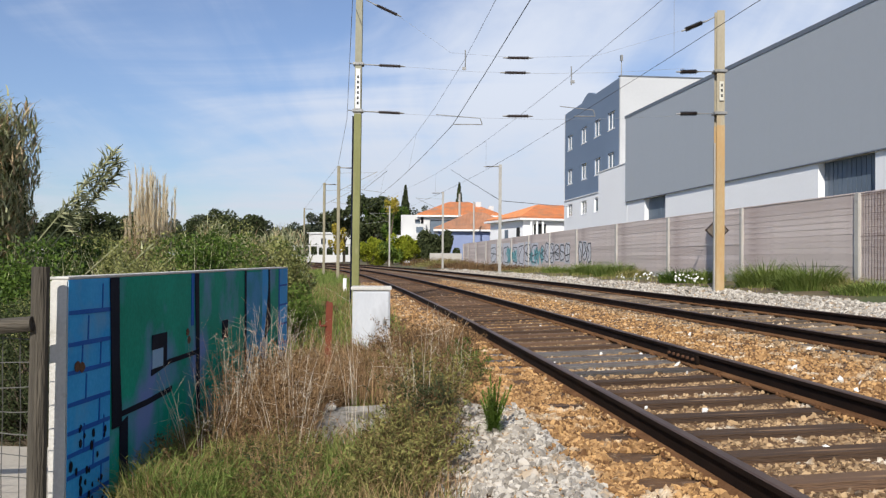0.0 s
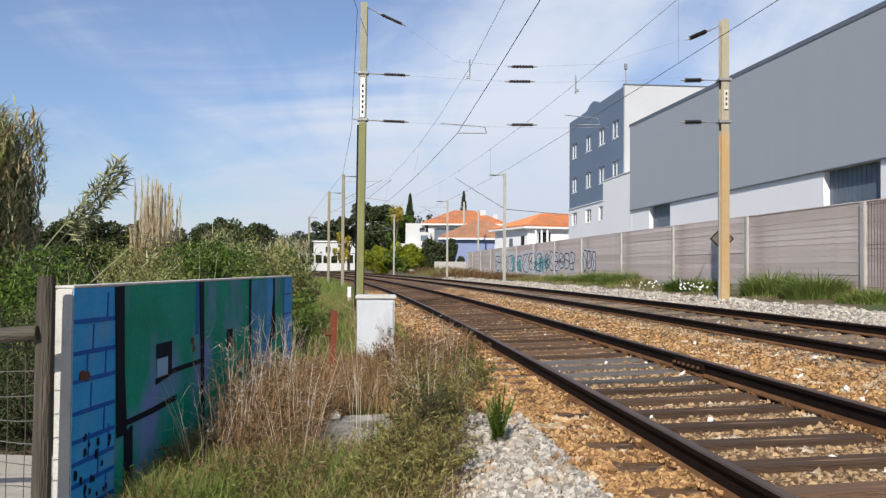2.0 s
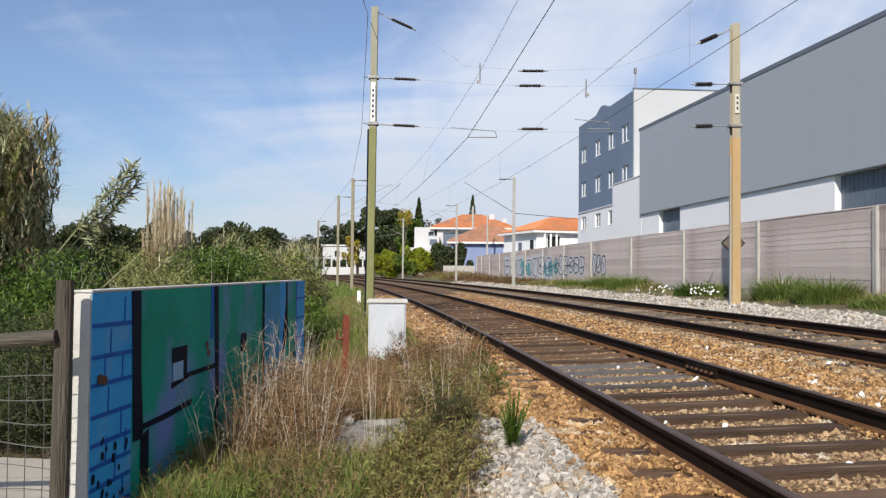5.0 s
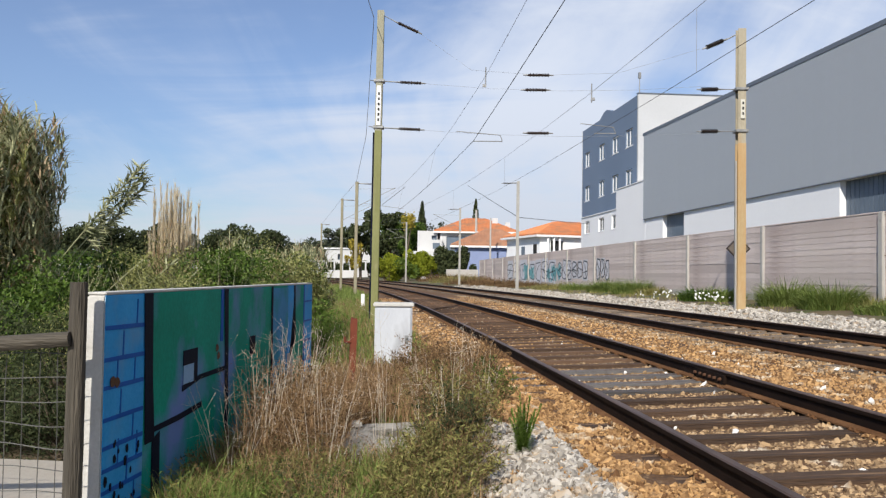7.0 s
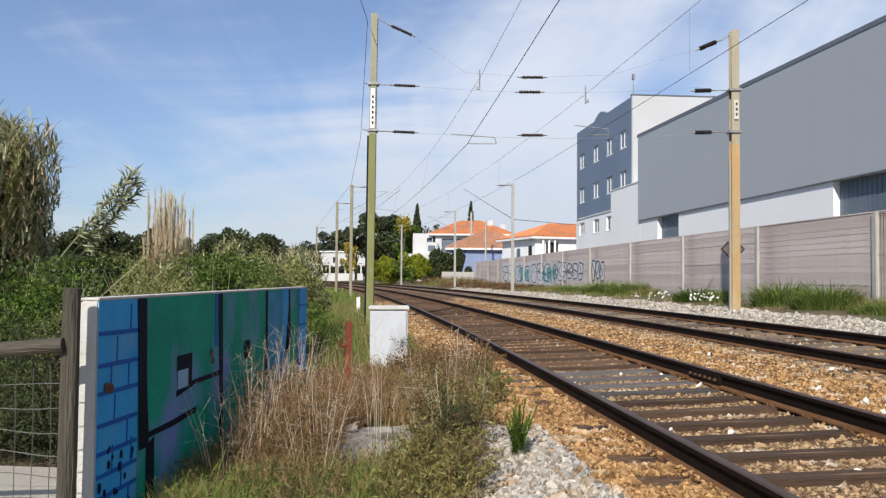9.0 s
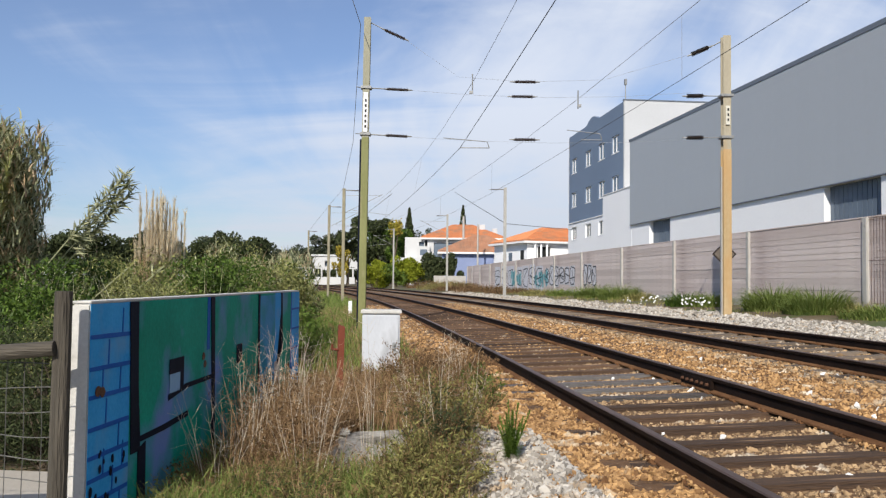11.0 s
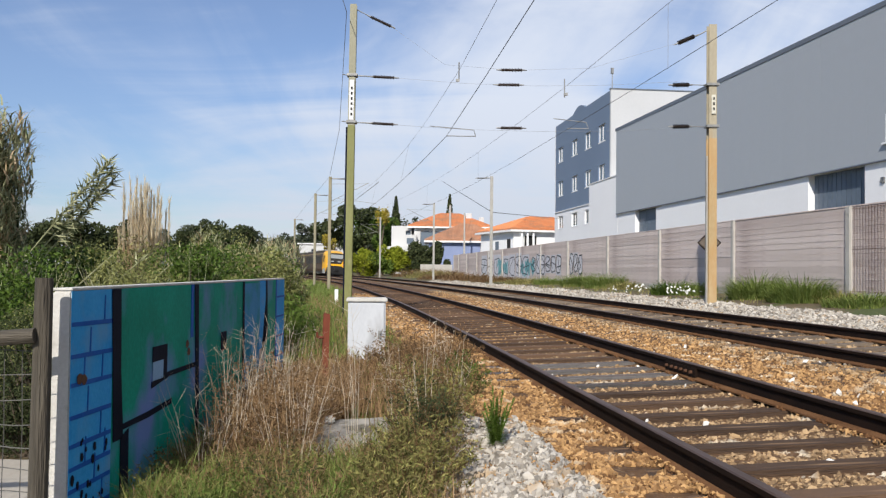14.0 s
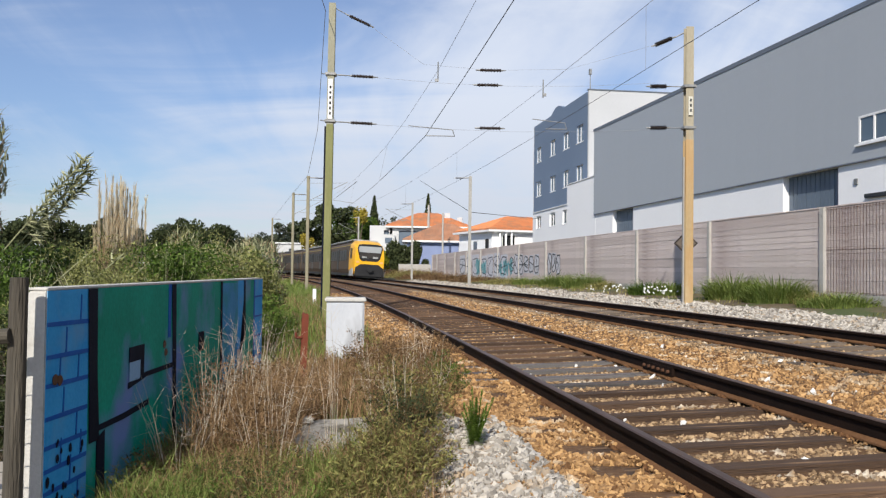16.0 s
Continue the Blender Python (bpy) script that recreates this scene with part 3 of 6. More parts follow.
def rail_mesh(n, z, y0, y1):
    """A flat-bottomed rail profile drawn along the line. Returns corners, faces, and the running band's faces."""
    prof = [(-0.07, -0.17), (0.07, -0.17), (0.07, -0.155), (0.018, -0.135), (0.012, -0.05), (0.036, -0.038), (0.036, -0.008), (0.026, 0.0), (-0.026, 0.0), (-0.036, -0.008), (-0.036, -0.038), (-0.012, -0.05), (-0.018, -0.135), (-0.07, -0.155)]
    ys = []
    y = y0
    while y < y1:
        ys.append(y)
        y += 0.6 if y < 20 else 2.0 if y < 100 else 5.0
    ys.append(y1)
    V, Fc, top = [], [], []
    k = len(prof)
    for i, y in enumerate(ys):
        for a, b in prof:
            V.append(on_line(n + a, y, z + b))
        if i:
            for j in range(k):
                Fc.append(((i - 1) * k + j, (i - 1) * k + (j + 1) % k, i * k + (j + 1) % k, i * k + j))
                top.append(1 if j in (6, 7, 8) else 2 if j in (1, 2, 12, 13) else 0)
    return V, Fc, top


def track(c, z, cant, label, wood):
    """Rails, sleepers, chairs and joint plates of one track; cant lifts the outer rail."""
    t = thing("railway_track", label, "railway track", "railway tracks")
    lift = cant / 1.74
    for s in (-0.87, 0.87):
        V, Fc, top = rail_mesh(c + s, z + s * lift, -25, 420)
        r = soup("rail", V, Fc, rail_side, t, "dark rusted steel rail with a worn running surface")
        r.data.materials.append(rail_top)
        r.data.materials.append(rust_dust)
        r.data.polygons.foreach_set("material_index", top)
    bm = boxed(-1.3, 1.3, -0.105, 0.105, -0.13, 0.0, bevel=0.02)
    for v in bm.verts:
        v.co.z += 0.008 * noise.noise((v.co.x * 3, v.co.y * 9, 1))
    me = bpy.data.meshes.new("sleeper")
    bm.to_mesh(me)
    bm.free()
    me.materials.append(wood)
    pale = me.copy()
    pale.materials.clear()
    pale.materials.append(sleeper_bleached)
    bm = boxed(-0.1, 0.1, -0.06, 0.06, 0, 0.012)
    for a in (-0.09, 0.09):
        rod(bm, (a, 0.035, 0.01), (a, 0.035, 0.032), 0.015, 0.012, 6)
        rod(bm, (a, -0.035, 0.01), (a, -0.035, 0.032), 0.015, 0.012, 6)
    chair = bpy.data.meshes.new("rail_chair")
    bm.to_mesh(chair)
    bm.free()
    chair.materials.append(rust_dust)
    rng = random.Random(int(c * 10) + 5)
    y, count = -4.0, 0
    rest = bmesh.new()
    while y < 240:
        a = math.atan(lift)
        m = Matrix.Translation(on_line(c, y, z - 0.172)) @ Matrix.Rotation(-math.atan(slope(y)) + rng.uniform(-0.02, 0.02), 4, "Z") @ Matrix.Rotation(-a, 4, "Y")
        if y < 120:
            piece("sleeper", pale if c == 0 and 8.7 < y < 11.4 else me, t, m)
            if y < 22:
                for s in (-0.87, 0.87):
                    piece("rail_chair", chair, t, m @ Matrix.Translation((s, 0, 0.0)))
        else:
            box(rest, -1.3, 1.3, -0.12, 0.12, -0.13, 0, m=m)
        y += 0.62
    far = part("far_sleepers", rest, wood, t)
    tagged(far, kind="stuff")
    return t


near_track = track(0.0, 0.2, 0.06, "nearer railway track with dark rusted rails on worn wooden sleepers", sleeper_wood)
far_track = track(GAP, 0.33, 0.09, "second railway track with rusted rails on greyed sleepers", sleeper_grey)


def joint(track_ob, n, y, z):
    """Fishplates with bolts on both faces of a rail."""
    bm = bmesh.new()
    m = Matrix.Translation(on_line(n, y, z)) @ Matrix.Rotation(-math.atan(slope(y)), 4, "Z")
    for s in (-1, 1):
        box(bm, s * 0.02, s * 0.055, -0.42, 0.42, -0.14, -0.04, bevel=0.006, m=m)
    plate = part("joint_plate", bm, rail_side, track_ob, "bolted dark steel joint plate")
    for s in (-1, 1):
        for k in (-0.34, -0.2, -0.07, 0.07, 0.2, 0.34):
            part("bolt", rod(bmesh.new(), m @ Vector((s * 0.05, k, -0.088)), m @ Vector((s * 0.085, k, -0.088)), 0.02, 0.017, 6), steel_rust, plate, "rusty hexagonal bolt")


joint(near_track, 0.87, 9.4, 0.23)

# ---- fence, warehouse, office building, houses ----
def fence():
    t = thing("boundary_fence", "long precast concrete plank fence with graffiti", "fence", kind="structure")
    edges = [14.2, 21.2, 28.0, 34.9, 42.1, 49.9, 57.0, 64.1, 71.2, 78.3, 85.4, 92.5, 99.0, 103.4]
    courses, z0, z1 = 13, 0.72, 3.04
    h = (z1 - z0) / courses
    F0 = wall_frame(13.5, 0)
    rng = random.Random(4)
    lengths = {}
    for a, b in zip(edges[:-1], edges[1:]):
        ln = round(b - a - 0.16, 2)
        if ln not in lengths:
            bm = boxed(-ln / 2, ln / 2, -0.05, 0.02, 0.001, h - 0.002, bevel=0.005)
            me = bpy.data.meshes.new("plank")
            bm.to_mesh(me)
            bm.free()
            me.materials.append(plank)
            lengths[ln] = me
        for k in range(courses):
            piece("plank", lengths[ln], t, F0 @ Matrix.Translation(((a + b) / 2, rng.uniform(-0.008, 0.008), z0 + k * h)))
    bm = bmesh.new()
    for a, b in zip(edges[:-1], edges[1:]):
        box(bm, a, b, -0.07, -0.052, z0 - 0.3, z1 - 0.02, m=F0)
    part("backing", bm, concrete, t)
    for e in edges:
        part("post", boxed(-0.11, 0.11, -0.09, 0.09, 0.1, z1 + 0.03, bevel=0.02), concrete, t, "pale concrete fence post", F0 @ Matrix.Translation((e, 0, 0)))
    part("plinth", boxed(14.2, 103.4, -0.13, 0.06, -0.3, z0, bevel=0.015), concrete, t, "light grey concrete plinth", F0)
    part("coping", boxed(14.2, 103.4, -0.1, 0.03, z1, z1 + 0.05, bevel=0.015), plank, t, "", F0)
    # the end bay carries a welded mesh on its face
    bm = bmesh.new()
    x = edges[0] + 0.15
    while x < edges[1] - 0.15:
        box(bm, x - 0.003, x + 0.003, 0.031, 0.037, z0, z1, m=F0)
        x += 0.125
    for z in (z0 + 0.05, 1.9, z1 - 0.05):
        box(bm, edges[0] + 0.1, edges[1] - 0.1, 0.0285, 0.036, z - 0.004, z + 0.004, m=F0)
    part("wire_mesh", bm, steel_rust, t, "rusty welded wire mesh")
    # beyond the end of the bay the fence goes on past the camera
    part("wall_end", boxed(-40, edges[0] - 0.1, -0.1, 0.04, -0.3, z1), plank, t, "", F0)

    def strokes(lines, fat, lift):
        """Flat bars of paint along broken lines on the planks."""
        bm = bmesh.new()
        for i, pts in enumerate(lines):
            for p, q in zip(pts[:-1], pts[1:]):
                d = math.hypot(q[0] - p[0], q[1] - p[1])
                if d > 0.02:
                    m = F0 @ Matrix.Translation(((p[0] + q[0]) / 2, lift + 0.0007 * (i % 6), (p[1] + q[1]) / 2)) @ Matrix.Rotation(-math.atan2(q[1] - p[1], q[0] - p[0]), 4, "Y")
                    box(bm, -d / 2 - fat / 2, d / 2 + fat / 2, 0, 0.004, -fat / 2, fat / 2, m=m)
        return bm

    def piece_of_paint(s0, s1, zz0, zz1, letters, seed, teal):
        """A row of bulging outlined shapes with a pale fill."""
        r = random.Random(seed)
        w = (s1 - s0) / letters
        fill, edge = [], []
        for k in range(letters):
            a, b = s0 + w * (k + 0.08), s0 + w * (k + 0.95)
            lo, hi = zz0 + r.uniform(0, 0.2), zz1 - r.uniform(0, 0.25)
            for j in range(4):
                x = a + (b - a) * (j + 0.5) / 4
                fill.append([(x + r.uniform(-0.1, 0.1), lo + 0.1), (x + r.uniform(-0.1, 0.1), hi - 0.1)])
            n = 9
            edge.append([((a + b) / 2 + (b - a) * 0.5 * math.copysign(abs(math.cos(6.283 * i / n)) ** 0.6, math.cos(6.283 * i / n)) + r.uniform(-0.1, 0.1), (lo + hi) / 2 + (hi - lo) * 0.5 * math.copysign(abs(math.sin(6.283 * i / n)) ** 0.6, math.sin(6.283 * i / n)) + r.uniform(-0.08, 0.08)) for i in range(n + 1)])
            edge.append([(r.uniform(a, b), hi - 0.2), (r.uniform(a, b), (lo + hi) / 2), (r.uniform(a, b), lo + 0.25)])
            if r.random() < 0.6:
                edge.append([(a + 0.1, (lo + hi) / 2 + r.uniform(-0.2, 0.2)), (b - 0.2, (lo + hi) / 2 + r.uniform(-0.2, 0.2))])
        part("graffiti", strokes(fill, w * 0.25, 0.026), graffiti_grey, t, "pale grey spray-painted fill")
        part("graffiti", strokes(edge, 0.075, 0.036), graffiti_dark, t, "black spray-painted outlines")
        if teal:
            part("graffiti", strokes([[(x + r.uniform(-0.6, 0.6), r.uniform(zz0, zz1 - 0.3)) for i in range(4)] for x in teal for j in range(4)], 0.2, 0.031), graffiti_teal, t, "teal spray paint")
    piece_of_paint(71.9, 82.4, 0.85, 2.45, 3, 11, (72.3, 73.0))
    piece_of_paint(60.6, 70.8, 0.85, 2.4, 4, 12, (60.9, 61.6, 63, 69.5, 70.4))
    piece_of_paint(51.4, 59.9, 1.0, 2.4, 6, 13, (59.6,))
    piece_of_paint(46.7, 49.5, 1.05, 2.35, 3, 14, ())
    part("graffiti", strokes([[(15.0 + 0.45 * k, 1.3 + 0.5 * (k % 2)), (15.2 + 0.45 * k, 2.1 - 0.3 * (k % 3)), (15.45 + 0.45 * k, 1.45)] for k in range(7)], 0.09, 0.024), graffiti_faded, t, "faded teal spray-painted tag")


def window(parent, m, w, h, bars=1, sill=True):
    """White frame, glass and sill set into a wall; local y points out of the wall."""
    fr = bmesh.new()
    f = 0.09
    box(fr, -w / 2, w / 2, -0.05, 0.03, -h / 2, -h / 2 + f)
    box(fr, -w / 2, w / 2, -0.05, 0.03, h / 2 - f, h / 2)
    for k in range(bars + 2):
        x = -w / 2 + (w - f) * k / (bars + 1)
        box(fr, x, x + f, -0.05, 0.034, -h / 2 + f, h / 2 - f)
    win = part("window", fr, frame_white, parent, "white-framed window", m)
    part("pane", boxed(-w / 2 + f, w / 2 - f, -0.035, -0.015, -h / 2 + f, h / 2 - f), pane_glass, win)
    if sill:
        part("sill", boxed(-w / 2 - 0.1, w / 2 + 0.1, 0.0, 0.14, -h / 2 - 0.08, -h / 2 - 0.002), frame_white, win)
    return win


def holed(x0, x1, z0, z1, holes, depth, top=None):
    """A wall slab in x and z with rectangular openings cut through; top(x) gives a sloping upper edge."""
    xs = sorted({x0, x1, *[v for h in holes for v in h[:2]]})
    zs = sorted({z0, z1, *[v for h in holes for v in h[2:]]})
    bm = bmesh.new()
    for a, b in zip(xs[:-1], xs[1:]):
        for c, d in zip(zs[:-1], zs[1:]):
            mx, mz = (a + b) / 2, (c + d) / 2
            if any(h[0] < mx < h[1] and h[2] < mz < h[3] for h in holes):
                continue
            box(bm, a, b, -depth, 0, c, d)
    if top:
        for v in bm.verts:
            if abs(v.co.z - z1) < 1e-6:
                v.co.z = top(v.co.x)
    bmesh.ops.remove_doubles(bm, verts=bm.verts, dist=1e-5)
    seen = {}
    for f in bm.faces:
        seen.setdefault(tuple(round(c, 4) for c in f.calc_center_median()), []).append(f)
    bmesh.ops.delete(bm, geom=[f for fs in seen.values() if len(fs) > 1 for f in fs], context="FACES")
    return bm


def warehouse():
    F0 = wall_frame(21.0, 0)
    t = thing("warehouse", "large warehouse with grey metal cladding over white walls", "warehouse")
    roof = lambda s: 12.33 + (s - 63.0) * 0.0128
    doors = [(31.9, 36.1), (55.0, 59.1), (9.0, 13.2)]
    win = (27.6, 30.4, 6.4, 7.52)
    part("wall", holed(-30, 63.0, 0.0, 5.8, [(a, b, 0.0, 5.72) for a, b in doors], 0.4), white_wall, t, "white plastered lower wall", F0)
    # ribbed cladding sheets
    ribs = []
    s = -30.0
    while s < 63.0:
        ribs.append(s)
        s += 1.1
    ribs.append(63.15)
    z0 = 5.72
    for a, b in zip(ribs[:-1], ribs[1:]):
        if a < win[1] and b > win[0]:
            continue
        me_bm = boxed(0.0015, b - a - 0.0015, 0.004, 0.12, z0, roof((a + b) / 2) - 0.02)
        for v in me_bm.verts:
            if v.co.z > 9:
                v.co.z = roof(a + v.co.x) - 0.02
        part("cladding_sheet", me_bm, cladding, t, "", F0 @ Matrix.Translation((a, 0, 0)))
    lo, hi = [r for r in ribs if r <= win[0]][-1], [r for r in ribs if r >= win[1]][0]
    part("cladding_sheet", holed(lo, hi, z0, 12, [win], 0.116, roof), cladding, t, "", F0 @ Matrix.Translation((0, 0.12, 0)))
    window(t, F0 @ Matrix.Translation(((win[0] + win[1]) / 2, 0.1, (win[2] + win[3]) / 2)), win[1] - win[0], win[3] - win[2], 2)
    part("vent", boxed(30.6, 30.82, 0.0, 0.06, 4.85, 5.08, bevel=0.01), galvanised, t, "small grey wall vent", F0)
    # Plain black bar fixed to the wall.
    part("wall_bar", boxed(28.7, 30.0, 0.0, 0.18, 4.24, 4.4, bevel=0.02), train_black, t, "black bar on the wall", F0)
    part("backing", holed(-30, 63, 5.8, 12, [win], 0.25, lambda s: roof(s) - 0.1), cladding_edge, t, "", F0)
    trim = bmesh.new()
    box(trim, -30, 63.3, -0.1, 0.15, 11.9, 12.0, m=None)
    for v in trim.verts:
        v.co.z = roof(v.co.x) + (0.1 if v.co.z > 11.95 else -0.12)
    part("roof_edge", trim, cladding_edge, t, "dark blue-grey roof edge", F0)
    part("drip_edge", boxed(-30, 63.2, 0.0, 0.128, 5.7, 5.75), cladding_edge, t, "", F0)
    rf = boxed(-30, 63.1, -45, -0.1, 12.0, 12.2)
    for v in rf.verts:
        v.co.z = roof(v.co.x) + (0.05 if v.co.z > 12.1 else -0.2)
    part("roof", rf, cladding_edge, t, "", F0)
    part("end_wall", boxed(62.6, 63.0, -45, -0.4, 0, 12.0), white_wall, t, "", F0)
    part("back_wall", boxed(-30, 62.6, -45, -44.6, 0, 11.0), white_wall, t, "", F0)
    part("end_wall", boxed(-30.4, -30, -45, 0, 0, 10.6), white_wall, t, "", F0)
    for a, b in doors:
        dr = part("door", boxed(a, b, -0.4, -0.362, 0.3, 5.7), shutter, t, "tall dark blue-grey folding metal door", F0)
        n = int((b - a) / 0.35)
        for k in range(n):
            x = a + (b - a) * k / n
            part("slat", boxed(x + 0.02, x + (b - a) / n - 0.02, -0.36, -0.3, 0.3, 5.7), shutter, dr)
    # low white annex beyond the end
    an = thing("annex", "plain white rendered annex between warehouse and office block", "annex")
    part("wall", boxed(63.02, 70.8, -14, 0.0, 0, 8.75, bevel=0.03), white_wall, an, "", F0)
    part("parapet_cap", boxed(63.02, 70.85, -14, 0.05, 8.752, 8.83), frame_white, an, "", F0)


def office():
    F0 = wall_frame(22.5, 0)
    t = thing("office_building", "tall office block with blue-grey front and pale grey flank", "building")
    s0, s1, ztop = 69.8, 88.3, 16.85
    cols = (72.0, 76.2, 80.8, 86.2)
    w, h = 1.95, 1.55
    blue_holes = [(c - w / 2, c + w / 2, z - h / 2, z + h / 2) for c in cols for z in (13.55, 9.95)]
    low_holes = [(c - w / 2, c + w / 2, 5.7, 7.05) for c in cols] + [(74.3, 75.6, 0.5, 4.8)]
    crown = lambda s: ztop + (0.55 * max(0.0, math.sin((s - 77.2) / 4.4 * math.pi)) if 77.2 < s < 81.6 else 0.0)
    part("wall", holed(s0, s1, 7.55, ztop, blue_holes, 0.35, None), blue_wall, t, "blue-grey rendered upper wall", F0)
    bm = bmesh.new()
    pts = [(s0, ztop), (s1, ztop)] + [(s, crown(s) + 0.02) for s in np.linspace(s1 - 0.01, s0 + 0.01, 40)]
    prism(bm, [(x, z) for x, z in pts], -0.35)
    part("parapet", bm, blue_wall, t, "gently waved parapet", F0 @ Matrix.Translation((0, 0.0, 0.003)))
    part("wall", holed(s0, s1, 0, 7.5, low_holes, 0.35), white_wall, t, "white rendered ground floor", F0)
    part("ledge", boxed(s0, s1, 0.002, 0.08, 7.47, 7.56), frame_white, t, "", F0)
    for c in cols:
        for z, hh in ((13.55, h), (9.95, h), (6.375, 1.35)):
            window(t, F0 @ Matrix.Translation((c, -0.12, z)), w, hh, 1)
    part("door", boxed(74.32, 75.58, -0.3, -0.22, 0.5, 4.8), shutter, t, "dark recessed entrance", F0)
    # Flank is pale grey, darker than the white ground floor.
    part("flank_wall", boxed(s0 - 0.3, s0, -26, 0.0, 0, ztop + 0.1, bevel=0.02), flank_grey, t, "plain pale grey flank wall", F0)
    part("flank_cap", boxed(s0 - 0.36, s0 + 0.05, -26, 0.05, ztop + 0.11, ztop + 0.2), cladding_edge, t, "", F0)
    part("far_wall", boxed(s1, s1 + 0.3, -26, 0, 0, ztop), white_wall, t, "", F0)
    part("roof", boxed(s0, s1, -26, -0.36, ztop - 0.8, ztop - 0.5), concrete, t, "", F0)
    bm = bmesh.new()
    rod(bm, (s0, -0.2, ztop), (s0, -0.2, ztop + 1.8), 0.05, 0.03)
    box(bm, s0 - 0.12, s0 + 0.12, -0.3, -0.1, ztop + 1.5, ztop + 2.0)
    part("mast", bm, galvanised, t, "short roof mast", F0)


fence()
warehouse()
office()


def hip_roof(bm, x0, x1, y0, y1, z0, z1, over, ridge):
    """A hipped roof with eaves; the ridge runs along x."""
    X0, X1, Y0, Y1 = x0 - over, x1 + over, y0 - over, y1 + over
    ym, half = (y0 + y1) / 2, ridge / 2
    xm = (x0 + x1) / 2
    b = [bm.verts.new(p) for p in ((X0, Y0, z0), (X1, Y0, z0), (X1, Y1, z0), (X0, Y1, z0))]
    u = [bm.verts.new((p.co.x, p.co.y, z0 + 0.12)) for p in b]
    r = [bm.verts.new((xm - half, ym, z1)), bm.verts.new((xm + half, ym, z1))]
    bm.faces.new(b[::-1])
    for i in range(4):
        bm.faces.new((b[i], b[(i + 1) % 4], u[(i + 1) % 4], u[i]))
    bm.faces.new((u[0], u[1], r[1], r[0]))
    bm.faces.new((u[1], u[2], r[1]))
    bm.faces.new((u[2], u[3], r[0], r[1]))
    bm.faces.new((u[3], u[0], r[0]))
    return bm


def tile_rows(bm, x0, x1, y0, y1, z0, z1, over, ridge):
    """Raised courses of tiles up the front and side slopes."""
    X0, X1, Y0 = x0 - over, x1 + over, y0 - over
    ym, xm, half = (y0 + y1) / 2, (x0 + x1) / 2, ridge / 2
    n = 60
    for i in range(n):
        f = (i + 0.5) / n
        xa = X0 + (X1 - X0) * f
        lim = 1.0
        if xa < xm - half:
            lim = (xa - X0) / (xm - half - X0)
        elif xa > xm + half:
            lim = (X1 - xa) / (X1 - xm - half)
        a = Vector((xa, Y0, z0 + 0.13))
        b = Vector((xa, Y0 + (ym - Y0) * lim, z0 + 0.13 + (z1 - z0 - 0.12) * lim))
        if (b - a).length > 0.3:
            rod(bm, a, b, 0.07, 0.07, 5)
    for i in range(n // 2):
        f = (i + 0.5) / (n // 2)
        ya = Y0 + (y1 + over - Y0) * f
        lim = 1 - abs(2 * f - 1)
        for X, xr in ((X0, xm - half), (X1, xm + half)):
            a = Vector((X, ya, z0 + 0.13))
            b = Vector((X + (xr - X) * lim, ya, z0 + 0.13 + (z1 - z0 - 0.12) * lim))
            if (b - a).length > 0.3:
                rod(bm, a, b, 0.07, 0.07, 5)
    return bm


def house(label, m, w, d, eave, top, ridge, wall_m, roof_m, openings, over=0.6, base=-1.0):
    """Local x across the front, y away from the camera, front at y 0."""
    t = thing("house", label, "house", "houses beyond the fence", m=m)
    part("front_wall", holed(0, w, base, eave, [(a, b, c, e) for a, b, c, e, k in openings], 0.3), wall_m, t, "", Matrix.Rotation(math.pi, 4, "Z") @ Matrix.Translation((-w, 0, 0)))
    part("side_wall", boxed(0, 0.3, 0.302, d - 0.302, base, eave), wall_m, t)
    part("side_wall", boxed(w - 0.3, w, 0.302, d - 0.302, base, eave), wall_m, t)
    part("back_wall", boxed(0, w, d - 0.3, d, base, eave), wall_m, t)
    for a, b, c, e, k in openings:
        mm = Matrix.Translation((w - (a + b) / 2, 0.15, (c + e) / 2)) @ Matrix.Rotation(math.pi, 4, "Z")
        if k == "w":
            window(t, mm, b - a, e - c, 1)
        else:
            part("recess", boxed(-(b - a) / 2, (b - a) / 2, -0.12, -0.05, -(e - c) / 2, (e - c) / 2), dark_gap if k == "d" else shutter, t, "dark recessed opening", mm)
    part("eave_board", boxed(-over - 0.05, w + over + 0.05, -over - 0.05, d + over + 0.05, eave, eave + 0.24), frame_white, t, "white eaves board")
    rf = part("roof", hip_roof(bmesh.new(), 0, w, 0, d, eave + 0.24, top, over, ridge), roof_m, t, "orange clay tile roof")
    tagged(part("tiling", tile_rows(bmesh.new(), 0, w, 0, d, eave + 0.24, top, over, ridge), roof_m, rf), kind="stuff")
    return t

